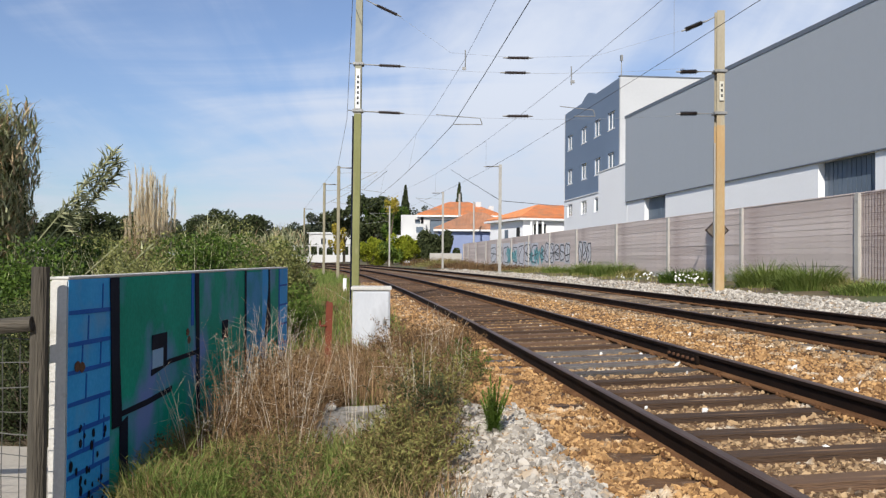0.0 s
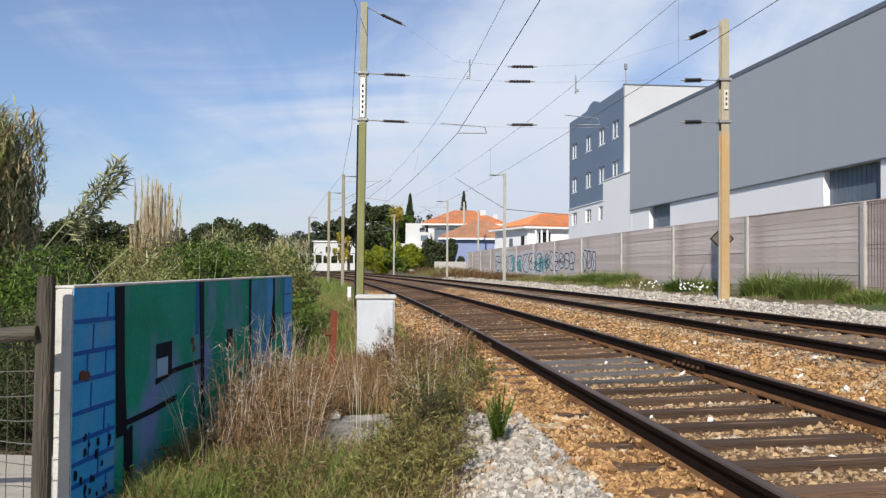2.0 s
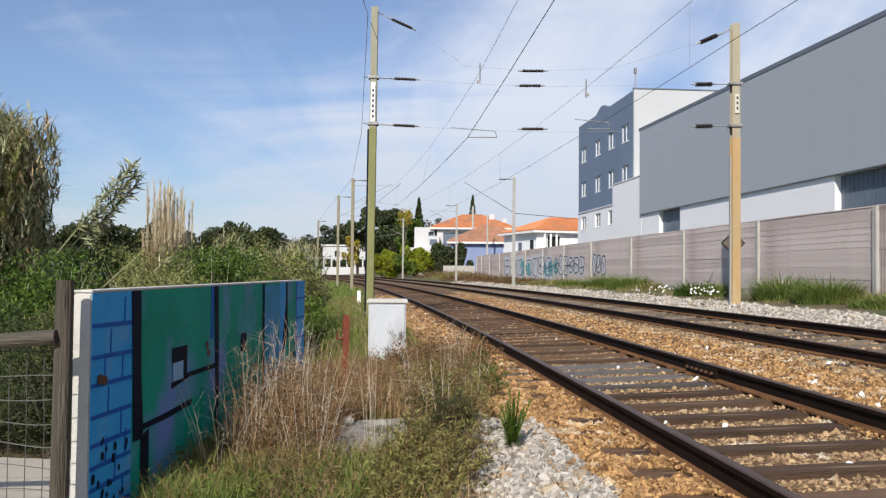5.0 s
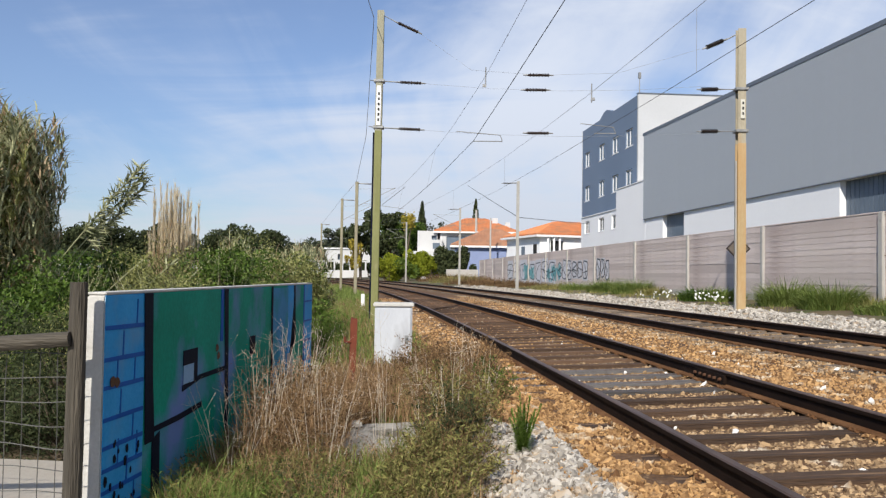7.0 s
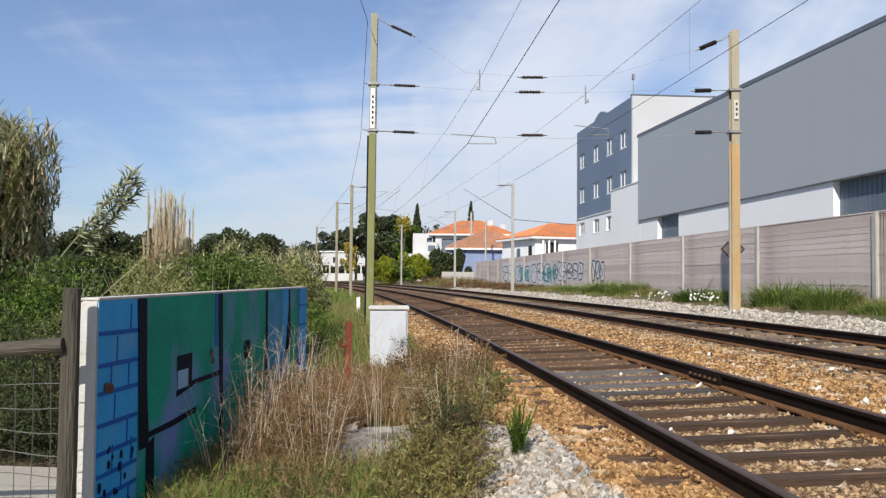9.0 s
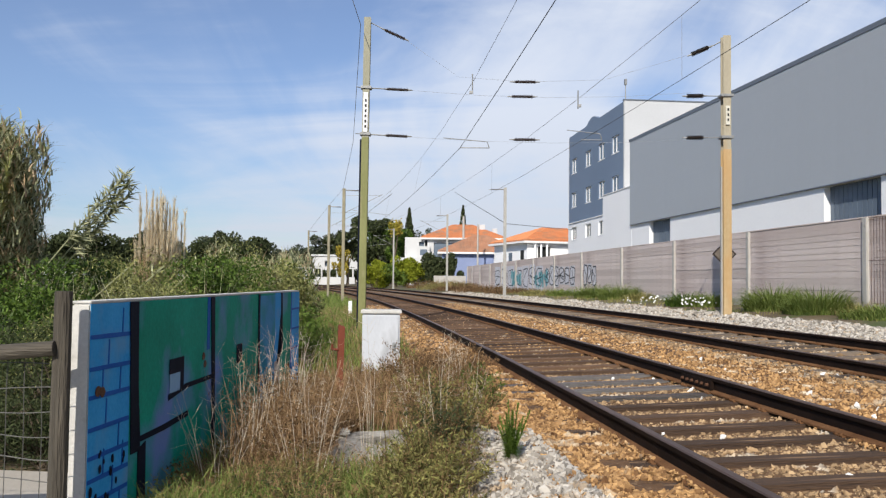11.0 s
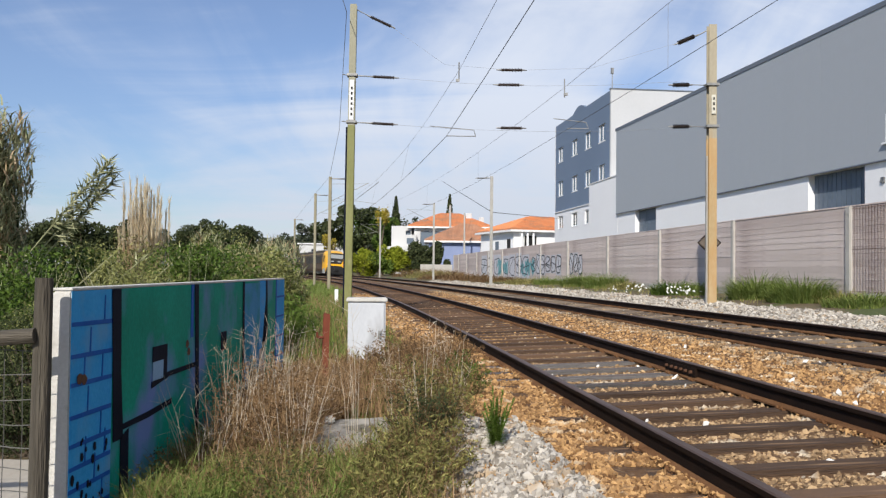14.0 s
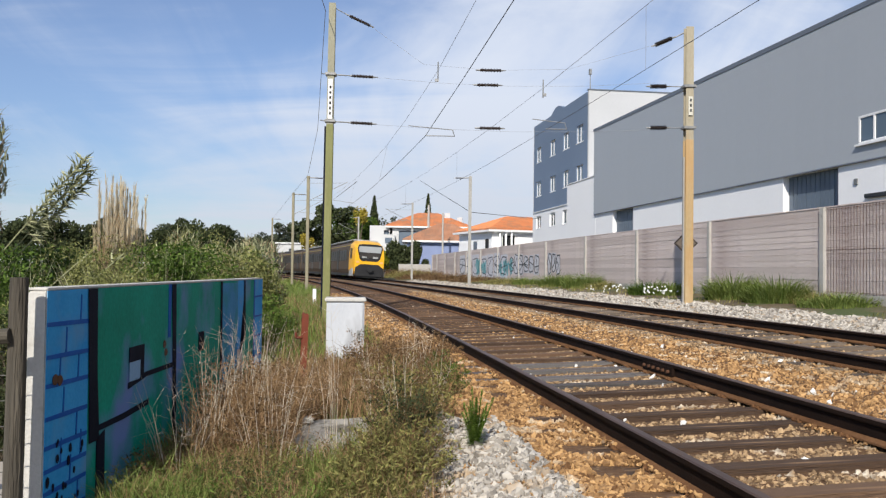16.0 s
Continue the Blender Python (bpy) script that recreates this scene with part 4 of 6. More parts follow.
# ---- houses and far buildings ----
def far_buildings():
    b = house("white house with a hipped orange tile roof and a porch", pose(9.4, 98, 0, 0, 0, 18), 12, 10.5, 5.8, 8.0, 3.5, white_wall, roof_tile, [(1.0, 3.4, 3.6, 5.3, "s"), (9.0, 10.6, 0.5, 5.4, "d"), (5.0, 6.2, 3.6, 5.2, "w")])
    part("side_door", boxed(-0.03, -0.002, 0.9, 1.9, 0.5, 5.0), dark_gap, b, "dark doorway in the side wall")
    part("side_window", boxed(-0.03, -0.002, 4.5, 5.6, 3.4, 4.8), shutter, b, "shuttered side window")
    for k in range(3):
        part("porch_column", rod(bmesh.new(), (0.9 + 0.75 * k, -0.35, -0.5), (0.9 + 0.75 * k, -0.35, 5.8), 0.13, 0.13, 10), white_wall, b)
    house("low blue-walled house with a weathered brown tile roof", pose(-0.6, 112, 0), 10.5, 9, 4.9, 7.7, 1.5, mat("blue_render", (0.2, 0.25, 0.42), (0.26, 0.31, 0.48), 0.5), roof_old, [(0.5, 3.6, 2.2, 4.6, "w")])
    a = house("two-storey white house with a bright orange tile roof", pose(-3.4, 130, 0), 12, 11, 7.7, 10.4, 3.0, house_white, roof_tile, [(7.2, 10.6, 4.6, 7.2, "s"), (8.6, 11.0, 1.2, 3.4, "s"), (2.0, 4.0, 4.8, 6.6, "w")])
    part("chimney", boxed(8.6, 9.5, 3, 3.9, 7.6, 10.3, bevel=0.04), house_white, a, "white rendered chimney")
    part("chimney", boxed(10.6, 11.4, 2, 2.8, 7.6, 9.6, bevel=0.04), house_white, a, "white rendered chimney")
    an = thing("house_wing", "white flat-roofed house wing with a balcony", "house", m=pose(-6.2, 130, 0.6))
    part("wall", holed(0, 3.2, -2.5, 7.4, [(0.5, 1.3, 4.9, 6.7), (0.6, 1.6, 0.6, 3.4)], 0.4), house_white, an, "", Matrix.Rotation(math.pi, 4, "Z") @ Matrix.Translation((-3.2, 0, 0)))
    part("back", boxed(0.0, 3.2, 0.45, 6, -2.5, 7.38), shutter, an)
    part("side_wall", boxed(-0.3, -0.005, 0, 6, -2.5, 7.4), house_white, an)
    part("upper_block", boxed(1.6, 3.6, -0.9, -0.01, 4.22, 6.0, bevel=0.03), house_white, an, "white stepped block beside the wing")
    part("balcony", boxed(-1.9, 3.0, -1.4, -0.01, 3.1, 4.2, bevel=0.03), house_white, an, "solid white balcony parapet")
    part("awning", boxed(-1.4, 4.0, -1.2, -0.01, 1.2, 2.3), mat("awning_brown", (0.25, 0.19, 0.13), (0.34, 0.27, 0.19), 1), an, "brown awning under the balcony")
    part("upper_window", boxed(2.1, 3.2, -0.93, -0.902, 4.6, 5.5), shutter, an, "dark upper window")
    w = thing("white_house", "distant white house behind a white garden wall", "house", m=pose(-27.5, 172, 0))
    part("wall", holed(0, 9.5, 0, 6.2, [(1, 2.2, 1.2, 2.8), (3.4, 4.6, 1.2, 2.8), (6, 7.2, 1.2, 2.8), (2, 3, 4, 5.2), (6, 7, 4, 5.2)], 0.3), house_white, w, "", Matrix.Rotation(math.pi, 4, "Z") @ Matrix.Translation((-9.5, 0, 0)))
    part("back", boxed(0, 9.5, 0.8, 7, 0, 6.18), shutter, w)
    part("roof", boxed(-0.3, 9.8, -0.3, 7, 6.2, 6.45), frame_white, w)
    g = thing("garden_wall", "low white garden wall with square pillars", "wall", m=pose(-28.5, 160, 0.3))
    part("wall", boxed(0, 11, 0, 0.25, -0.6, 1.5, bevel=0.02), house_white, g)
    for k in range(8):
        part("pillar", boxed(k * 1.5, k * 1.5 + 0.3, -0.02, 0.27, 1.502, 3.1), house_white, g)
    part("beam", boxed(-0.2, 11.2, -0.05, 0.3, 3.102, 3.35), house_white, g)
    lw = thing("low_wall", "low grey wall with faded graffiti beyond the fence", "wall")
    a, b = Vector((2.4, 105.5, 0)), Vector((-1.6, 104.5, 0))
    m = Matrix.Translation(a) @ Matrix.Rotation(math.atan2(b.y - a.y, b.x - a.x), 4, "Z")
    part("wall", boxed(0, (b - a).length, -0.1, 0.1, 0, 1.9, bevel=0.02), concrete, lw, "", m)


far_buildings()


# ---- masts and overhead line ----
def i_post(bm, w, d, h, web=0.012, fl=0.016):
    box(bm, -w / 2, w / 2, -d / 2, -d / 2 + fl, 0, h)
    box(bm, -w / 2, w / 2, d / 2 - fl, d / 2, 0, h)
    box(bm, -web / 2, web / 2, -d / 2 + fl, d / 2 - fl, 0, h)
    return bm


def insulator(parent, a, b, caps=7, r=0.06):
    """A ribbed insulator from a to b with pale steel end fittings."""
    a, b = Vector(a), Vector(b)
    d = (b - a).normalized()
    bm = rod(bmesh.new(), a, b, 0.036, 0.036, 8)
    n = caps * 2
    for k in range(n):
        f = (k + 0.5) / n
        size = r * (1.0 if k % 2 else 0.78)
        rod(bm, a.lerp(b, f - 0.014), a.lerp(b, f + 0.014), size * 0.7, size, 10)
    ob = part("insulator", bm, insulator_brown, parent, "dark brown ribbed insulator")
    for p, way in ((a, -d), (b, d)):
        part("end_fitting", rod(bmesh.new(), p, p + way * 0.14, 0.028, 0.014, 8), galvanised, ob, "pale steel end fitting")
    return ob


LX, RX, MY = -2.5, 7.93, 24.0
L_TOP, R_TOP = 8.85, 8.4


def masts():
    t = thing("catenary_mast", "tall green-painted steel catenary mast with a white number plate", "mast", "headspan masts", m=pose(LX, MY, 0, 0, 0.35, 0))
    z0 = ground_z(LX, MY)
    part("post", i_post(bmesh.new(), 0.2, 0.22, 5.35 - z0), pole_green, t, "olive green painted steel post", pose(0, 0, z0))
    part("upper_post", i_post(bmesh.new(), 0.19, 0.2, L_TOP - 5.35), mast_grey, t, "weathered grey-cream upper post", pose(0, 0, 5.352))
    part("footing", boxed(-0.3, 0.3, -0.3, 0.3, z0 - 0.3, z0 + 0.015, bevel=0.01), concrete, t)
    part("number_plate", boxed(-0.065, 0.065, -0.135, -0.115, 5.5, 6.65, bevel=0.004), frame_white, t, "white number plate")
    for k in range(6):
        part("plate_mark", boxed(-0.025, 0.03, -0.141, -0.1355, 5.62 + k * 0.15, 5.7 + k * 0.15), ink, t)
    # Near-black strip added where the post's left side lies in shade.
    part("side_strip", boxed(-0.155, -0.103, -0.06, 0.04, z0, 5.3, bevel=0.006), paint_black, t, "dark strip for the shade along the post")
    for z in (5.45, 6.8):
        part("clamp", boxed(-0.15, 0.15, -0.14, 0.14, z - 0.04, z + 0.04, bevel=0.01), galvanised, t)
        bm = rod(bmesh.new(), (0.1, 0, z), (0.62, 0, z - 0.02), 0.018)
        rod(bm, (-0.28, -0.05, z + 0.02), (-0.1, 0, z), 0.014)
        part("bracket", bm, galvanised, t)
        insulator(t, (0.6, 0, z - 0.02), (1.2, 0, z - 0.04))
    bm = rod(bmesh.new(), (0.08, 0, L_TOP - 0.13), (0.5, 0, L_TOP - 0.34), 0.014)
    part("bracket", bm, galvanised, t)
    insulator(t, (0.5, 0, L_TOP - 0.34), (1.08, 0, L_TOP - 0.6))
    r = thing("catenary_mast", "tall cream steel catenary mast streaked with rust and a diamond sign", "mast", "headspan masts", m=pose(RX, MY, 0, 0, 0.0, 0))
    z0 = ground_z(RX, MY)
    part("post", i_post(bmesh.new(), 0.235, 0.25, 5.1 - z0), pole_cream, r, "cream steel post streaked with rust", pose(0, 0, z0))
    part("upper_post", i_post(bmesh.new(), 0.225, 0.24, R_TOP - 5.1), pole_dun, r, "weathered dun upper post", pose(0, 0, 5.102))
    part("footing", boxed(-0.3, 0.3, -0.3, 0.3, z0 - 0.3, z0 + 0.015, bevel=0.01), concrete, r)
    part("number_plate", boxed(-0.05, 0.07, -0.165, -0.142, 5.8, 6.35, bevel=0.004), plate_white, r, "white number plate")
    for k in range(3):
        part("plate_mark", boxed(-0.01, 0.04, -0.171, -0.1655, 5.9 + k * 0.15, 5.98 + k * 0.15), ink, r)
    # Pale strip along the post's left edge.
    part("side_strip", boxed(-0.165, -0.122, -0.06, 0.04, z0, 4.6, bevel=0.006), pole_grey, r, "pale grey strip up the post")
    for z in (5.45, 6.66):
        part("clamp", boxed(-0.18, 0.18, -0.17, 0.17, z - 0.04, z + 0.04, bevel=0.01), galvanised, r)
        part("bracket", rod(bmesh.new(), (-0.14, 0, z), (-0.65, 0, z), 0.014), galvanised, r)
        insulator(r, (-0.65, 0, z), (-1.12, 0, z - 0.01), 10, 0.075)
    part("bracket", rod(bmesh.new(), (-0.14, 0, R_TOP - 0.15), (-0.45, 0, R_TOP - 0.32), 0.018), galvanised, r)
    insulator(r, (-0.5, 0, R_TOP - 0.32), (-0.98, 0, R_TOP - 0.53), 10, 0.075)
    bm = boxed(-0.25, 0.25, 0.17, 0.19, -0.25, 0.25, m=Matrix.Translation((0, 0, 2.1)) @ Matrix.Rotation(radians(45), 4, "Y"))
    sg = part("diamond_sign", bm, insulator_brown, r, "dark diamond-shaped sign seen from behind")
    part("sign_face", boxed(-0.21, 0.21, 0.16, 0.168, -0.21, 0.21, m=Matrix.Translation((0, 0, 2.1)) @ Matrix.Rotation(radians(45), 4, "Y")), sign_back, sg, "dull grey-brown metal back")

    # cross-span wires and their middle insulators
    h = thing("headspan", "cross-span wires with insulators hung between the masts", "overhead line")
    top = [(LX + 1.2, MY, L_TOP - 0.66), (0.2, MY, 7.15), (2.15, MY, 7.02), (4.4, MY, 7.1), (RX - 0.92, MY, R_TOP - 0.5)]
    tube("span_wire", top, 0.0035, wire_pale, h)
    for z, zm, n in ((6.78, 6.6, 0), (5.42, 5.28, 1)):
        pts = [(LX + 1.2 + (RX - LX - 2.2) * f, MY, z - (z - zm) * 4 * f * (1 - f) - 0.03) for f in (0, 0.25, 0.5, 0.75, 1)]
        tube("span_wire", pts, 0.0035, wire_pale, h)
    for x, z in ((2.13, 7.02), (2.05, 6.59), (2.13, 5.34)):
        insulator(h, (x - 0.3, MY, z), (x + 0.3, MY, z))
    # steady arms that hold the contact wires
    for x0, x1, xc, z in ((-0.22, 1.05, 0.28, 5.07), (3.35, 4.3, 3.75, 5.33)):
        bm = bmesh.new()
        rod(bm, (x0, MY, z + 0.3), (x1, MY, z + 0.2), 0.012)
        rod(bm, (x1, MY, z + 0.2), (x1 + 0.06, MY, z + 0.02), 0.012)
        rod(bm, (x1 + 0.06, MY, z + 0.02), (xc, MY, z + 0.02), 0.014)
        part("steady_arm", bm, galvanised, h, "thin steel steady arm")

    # single masts further along
    def single(x, y, top_z, side, material, arm=True):
        m = thing("catenary_mast", "slim steel catenary mast with a short bracket arm", "mast", "masts along the line", m=pose(x, y, 0))
        z0 = ground_z(x, y) - 0.05
        part("post", i_post(bmesh.new(), 0.18, 0.18, top_z - z0), material, m, "", pose(0, 0, z0))
        bm = rod(bmesh.new(), (0, 0, top_z - 0.1), (side * 0.9, 0, top_z - 0.13), 0.035)
        part("arm", bm, galvanised, m)
        insulator(m, (side * 0.45, 0, top_z - 0.12), (side * 0.9, 0, top_z - 0.13), 5, 0.05)
        if arm:
            bm = rod(bmesh.new(), (0, 0, 5.4), (side * 2.4, 0, 6.6), 0.018)
            rod(bm, (0, 0, 6.5), (side * 2.4, 0, 6.55), 0.01)
            rod(bm, (side * 0.5, 0, 5.6), (side * 2.9, 0, 5.3), 0.012)
            part("cantilever", bm, galvanised, m)
    single(-6.5, 52, 6.95, 1, pole_far)
    single(-9.3, 65.5, 7.1, 1, pole_far)
    single(3.55, 52, 7.1, -1, pole_grey, False)
    single(0.0, 74, 7.15, -1, pole_grey)
    single(-6.3, 99, 7.4, -1, pole_grey)
    single(-16.4, 99, 7.1, 1, pole_far)
    u = thing("utility_pole", "concrete utility pole behind the fence", "pole", m=pose(2.35, 118, 0))
    part("post", rod(bmesh.new(), (0, 0, 0), (0, 0, 10.4), 0.24, 0.14), concrete, u)
    u = thing("utility_pole", "thin concrete utility pole in the gardens", "pole", m=pose(4.0, 108, 0))
    part("post", rod(bmesh.new(), (0, 0, 0), (0, 0, 8.6), 0.14, 0.1), concrete, u)


masts()


def wires():
    t = thing("overhead_line", "contact and carrier wires over both tracks", "overhead line")
    ys = [-40, -25, -10, 0, 6, 12, 18, 24, 31, 38, 45, 52, 60, 67, 74, 84, 99, 125, 160]
    for n, n_m, c_y, c_z, m_y, m_z in ((0.1, 0.45, (-40, 0, 13, 24, 52, 160), (6.35, 6.12, 5.74, 5.08, 5.16, 5.2), (-40, 0, 18, 24, 30, 40, 52, 69, 99, 160), (8.2, 7.9, 7.35, 7.0, 6.85, 6.75, 6.85, 7.15, 6.6, 6.6)), (GAP - 0.6, GAP - 0.6, (-40, 13, 26, 34, 52, 160), (5.5, 5.43, 5.33, 5.22, 5.2, 5.2), (-40, 16, 24, 32, 41, 52, 74, 160), (7.0, 6.74, 6.64, 6.57, 6.53, 6.55, 6.8, 6.6))):
        con, car = [], []
        for y in ys:
            zc = float(np.interp(y, c_y, c_z))
            con.append(on_line(n, y, zc))
            car.append(on_line(n_m, y, float(np.interp(y, m_y, m_z))))
        tube("contact_wire", con, 0.0085 if n < 1 else 0.006, wire_dark, t, "dark contact wire")
        tube("carrier_wire", car, 0.006, wire_pale, t, "dark carrier wire")
        for y in ((37, 52, 68) if n < 1 else (16.5, 37, 52, 68)):
            k = np.searchsorted(ys, y)
            g = (y - ys[k - 1]) / (ys[k] - ys[k - 1])
            part("dropper", rod(bmesh.new(), con[k - 1].lerp(con[k], g), car[k - 1].lerp(car[k], g), 0.004, 0.004, 4), wire_pale, t, "thin dropper wire")
        bm = bmesh.new()
        k = ys.index(24)
        rod(bm, car[k] + Vector((0, 0, -0.3)), car[k] + Vector((0, 0, 0.25)), 0.018)
        box(bm, car[k].x - 0.09, car[k].x + 0.02, 23.97, 24.03, car[k].z - 0.34, car[k].z - 0.26)
        part("wire_clamp", bm, galvanised, t)
    tube("earth_wire", [(LX - 0.15, -20, 9.2), (LX - 0.12, 5, 8.7), (LX - 0.15, MY, L_TOP - 0.2), (-4.4, 38, 7.55), (-6.55, 52, 6.95), (-9.35, 65.5, 7.05), (-16.4, 99, 7.0)], 0.01, wire_pale, t, "thin earth wire")
    tube("anchor_wire", [(0.75, 84, 10.2), (2.18, 68, 7.5), (3.6, 52, 4.85)], 0.02, wire_dark, t, "anchor wire")
    tube("anchor_wire", [(-7.07, 75, 7.4), (-5.3, 63.5, 7.02), (-3.5, 52, 6.65)], 0.016, wire_dark, t, "anchor wire")
    tube("street_cable", [(3.6, 52, 4.85), (9.5, 75, 6.1), (16.6, 100, 7.4)], 0.02, wire_dark, t, "sagging street cable")


wires()


# ---- trackside things ----
def cabinet():
    t = thing("relay_cabinet", "white metal trackside cabinet with a lid and latch", "cabinet", m=pose(-1.08, 12.7, 0, 0, 0, 4))
    z0 = -0.28
    part("body", boxed(-0.28, 0.28, -0.2, 0.2, z0, 0.74, bevel=0.012), cabinet_white, t)
    part("lid", boxed(-0.305, 0.305, -0.23, 0.23, 0.742, 0.8, bevel=0.012), concrete_white, t, "pale overhanging lid")
    d = part("door", boxed(-0.26, 0.26, -0.222, -0.203, z0 + 0.05, 0.72, bevel=0.008), cabinet_white, t, "white door with grey stains")
    bm = boxed(0.17, 0.22, -0.245, -0.223, 0.2, 0.32, bevel=0.005)
    rod(bm, (0.195, -0.245, 0.29), (0.195, -0.275, 0.29), 0.018)
    rod(bm, (0.195, -0.245, 0.22), (0.195, -0.262, 0.22), 0.014)
    part("latch", bm, galvanised, d, "steel latch")
    p = thing("rail_stub_post", "short rust-red steel rail post standing in dry grass", "post", m=pose(-1.28, 9.3, -0.3, 0, 1.2, 12))
    bm = bmesh.new()
    prism(bm, [(-0.035, 0), (0.035, 0), (0.035, 1.02), (-0.035, 1.05)], 0.012)
    box(bm, -0.012, 0.002, 0.012, 0.07, 0, 1.03)
    box(bm, -0.035, 0.035, 0.07, 0.08, 0, 1.03)
    part("post", bm, post_red, p)
    bm = rod(bmesh.new(), (-0.03, 0.0, 0.77), (-0.1, -0.02, 0.77), 0.014)
    rod(bm, (-0.1, -0.02, 0.77), (-0.1, -0.02, 0.83), 0.012)
    part("hook", bm, post_red, p, "rusty bent hook")
    s = thing("marker_stub", "short white marker stake by the track", "marker", m=pose(-3.97, 34, -0.3))
    part("stake", boxed(-0.07, 0.07, -0.05, 0.05, -0.1, 0.7, bevel=0.01), frame_white, s)
    c = thing("concrete_slab", "broken concrete footing slab half buried in weeds", "slab", m=pose(-0.68, 7.0, -0.27, 3, -3, 8))
    bm = bmesh.new()
    box(bm, -0.4, 0.44, -1.5, 0.62, -0.2, 0.12, bevel=0.012)
    bmesh.ops.subdivide_edges(bm, edges=bm.edges, cuts=7, use_grid_fill=True)
    for v in bm.verts:
        v.co += Vector((noise.noise(v.co * 7) * 0.035, noise.noise(v.co * 7 + Vector((5, 0, 0))) * 0.035, noise.noise(v.co * 6 + Vector((0, 9, 0))) * 0.02))
    part("slab", bm, slab_grey, c)
    bm = boxed(-0.3, -0.19, 0.46, 0.56, 0.12, 0.18, bevel=0.015)
    part("lump", bm, concrete_white, c, "pale broken lump")


cabinet()


PA = (-1.98, 4.4)
PANEL = Matrix.Translation((PA[0], PA[1], 0)) @ Matrix.Rotation(math.atan2(5.4, 0.15), 4, "Z")


def panel():
    """Local x runs away from the camera along the slab; its painted face is at local y = 0, facing -y."""
    ln, zt = 5.42, 1.1
    t = thing("painted_wall", "free-standing concrete slab painted with blue and green blocks", "wall", m=PANEL)
    bm = boxed(0, ln, 0.0, 0.1, -0.6, zt, bevel=0.008)
    part("slab", bm, concrete_white, t, "pale concrete slab with a chipped edge")
    part("top_edge", boxed(0.0, ln, -0.004, 0.104, zt + 0.001, zt + 0.016, bevel=0.004), concrete_white, t)

    def patch(name, x0, x1, z0, z1, material, layer=1, label=""):
        return part(name, boxed(x0, x1, -0.0035 * layer, -0.0035 * layer + 0.003, z0, z1), material, t, label)

    def poly(name, pts, material, layer=1):
        return part(name, prism(bmesh.new(), pts, 0.003, Matrix.Translation((0, -0.0035 * layer, 0))), material, t)
    PAINT(patch, poly, ln, zt)


def wire_fence():
    t = thing("wooden_post", "weathered round wooden fence post with a rail", "fence post")
    bm = bmesh.new()
    rod(bm, (-2.058, 4.23, -0.4), (-2.043, 4.23, 1.17), 0.047, 0.041, 14)
    for v in bm.verts:
        v.co.x += 0.006 * noise.noise(v.co * 6)
    part("post", bm, wood_grey, t)
    bm = bmesh.new()
    rod(bm, (-2.06, 4.18, 0.885), (-4.8, 4.0, 0.66), 0.038, 0.047, 12)
    part("rail", bm, wood_rail, t, "round grey wooden rail")
    V, Fc = [], []

    def strand(pts, r=0.0026):
        """One wavy wire of three sides, added to the mesh."""
        for i, q in enumerate(pts):
            b = len(V)
            for k in range(3):
                V.append((q[0] + r * math.cos(2.1 * k), q[1] + r * math.sin(2.1 * k), q[2] + r * math.sin(2.1 * k + 1)))
            if i:
                for k in range(3):
                    Fc.append((b - 3 + k, b - 3 + (k + 1) % 3, b + (k + 1) % 3, b + k))
    wob = lambda a, b: 0.014 * noise.noise((a * 2.3, b * 2.3, 1.7))
    for k in range(28):
        x = -2.15 - 0.088 * k
        strand([(x + wob(x, z), 4.25 + wob(z, x + 5), z) for z in np.linspace(-0.3, 0.82, 15)])
    for k in range(10):
        z = -0.26 + 0.118 * k
        strand([(x, 4.25 + wob(z, x + 5), z + 1.6 * wob(x + 3, z) + 0.01 * math.sin(x * 9 + k)) for x in np.linspace(-2.06, -4.6, 40)])
    soup("wire_mesh", V, Fc, netting, t, "slack galvanised wire netting")
    p = soup("footpath", [(-9, 3.0, -0.16), (-2.17, 3.0, -0.16), (-2.2, 6.0, -0.16), (-9, 6.6, -0.16)], [(0, 1, 2, 3)], path_sand, None, "pale sandy footpath behind the wire fence")
    tagged(p, category="path", kind="structure")


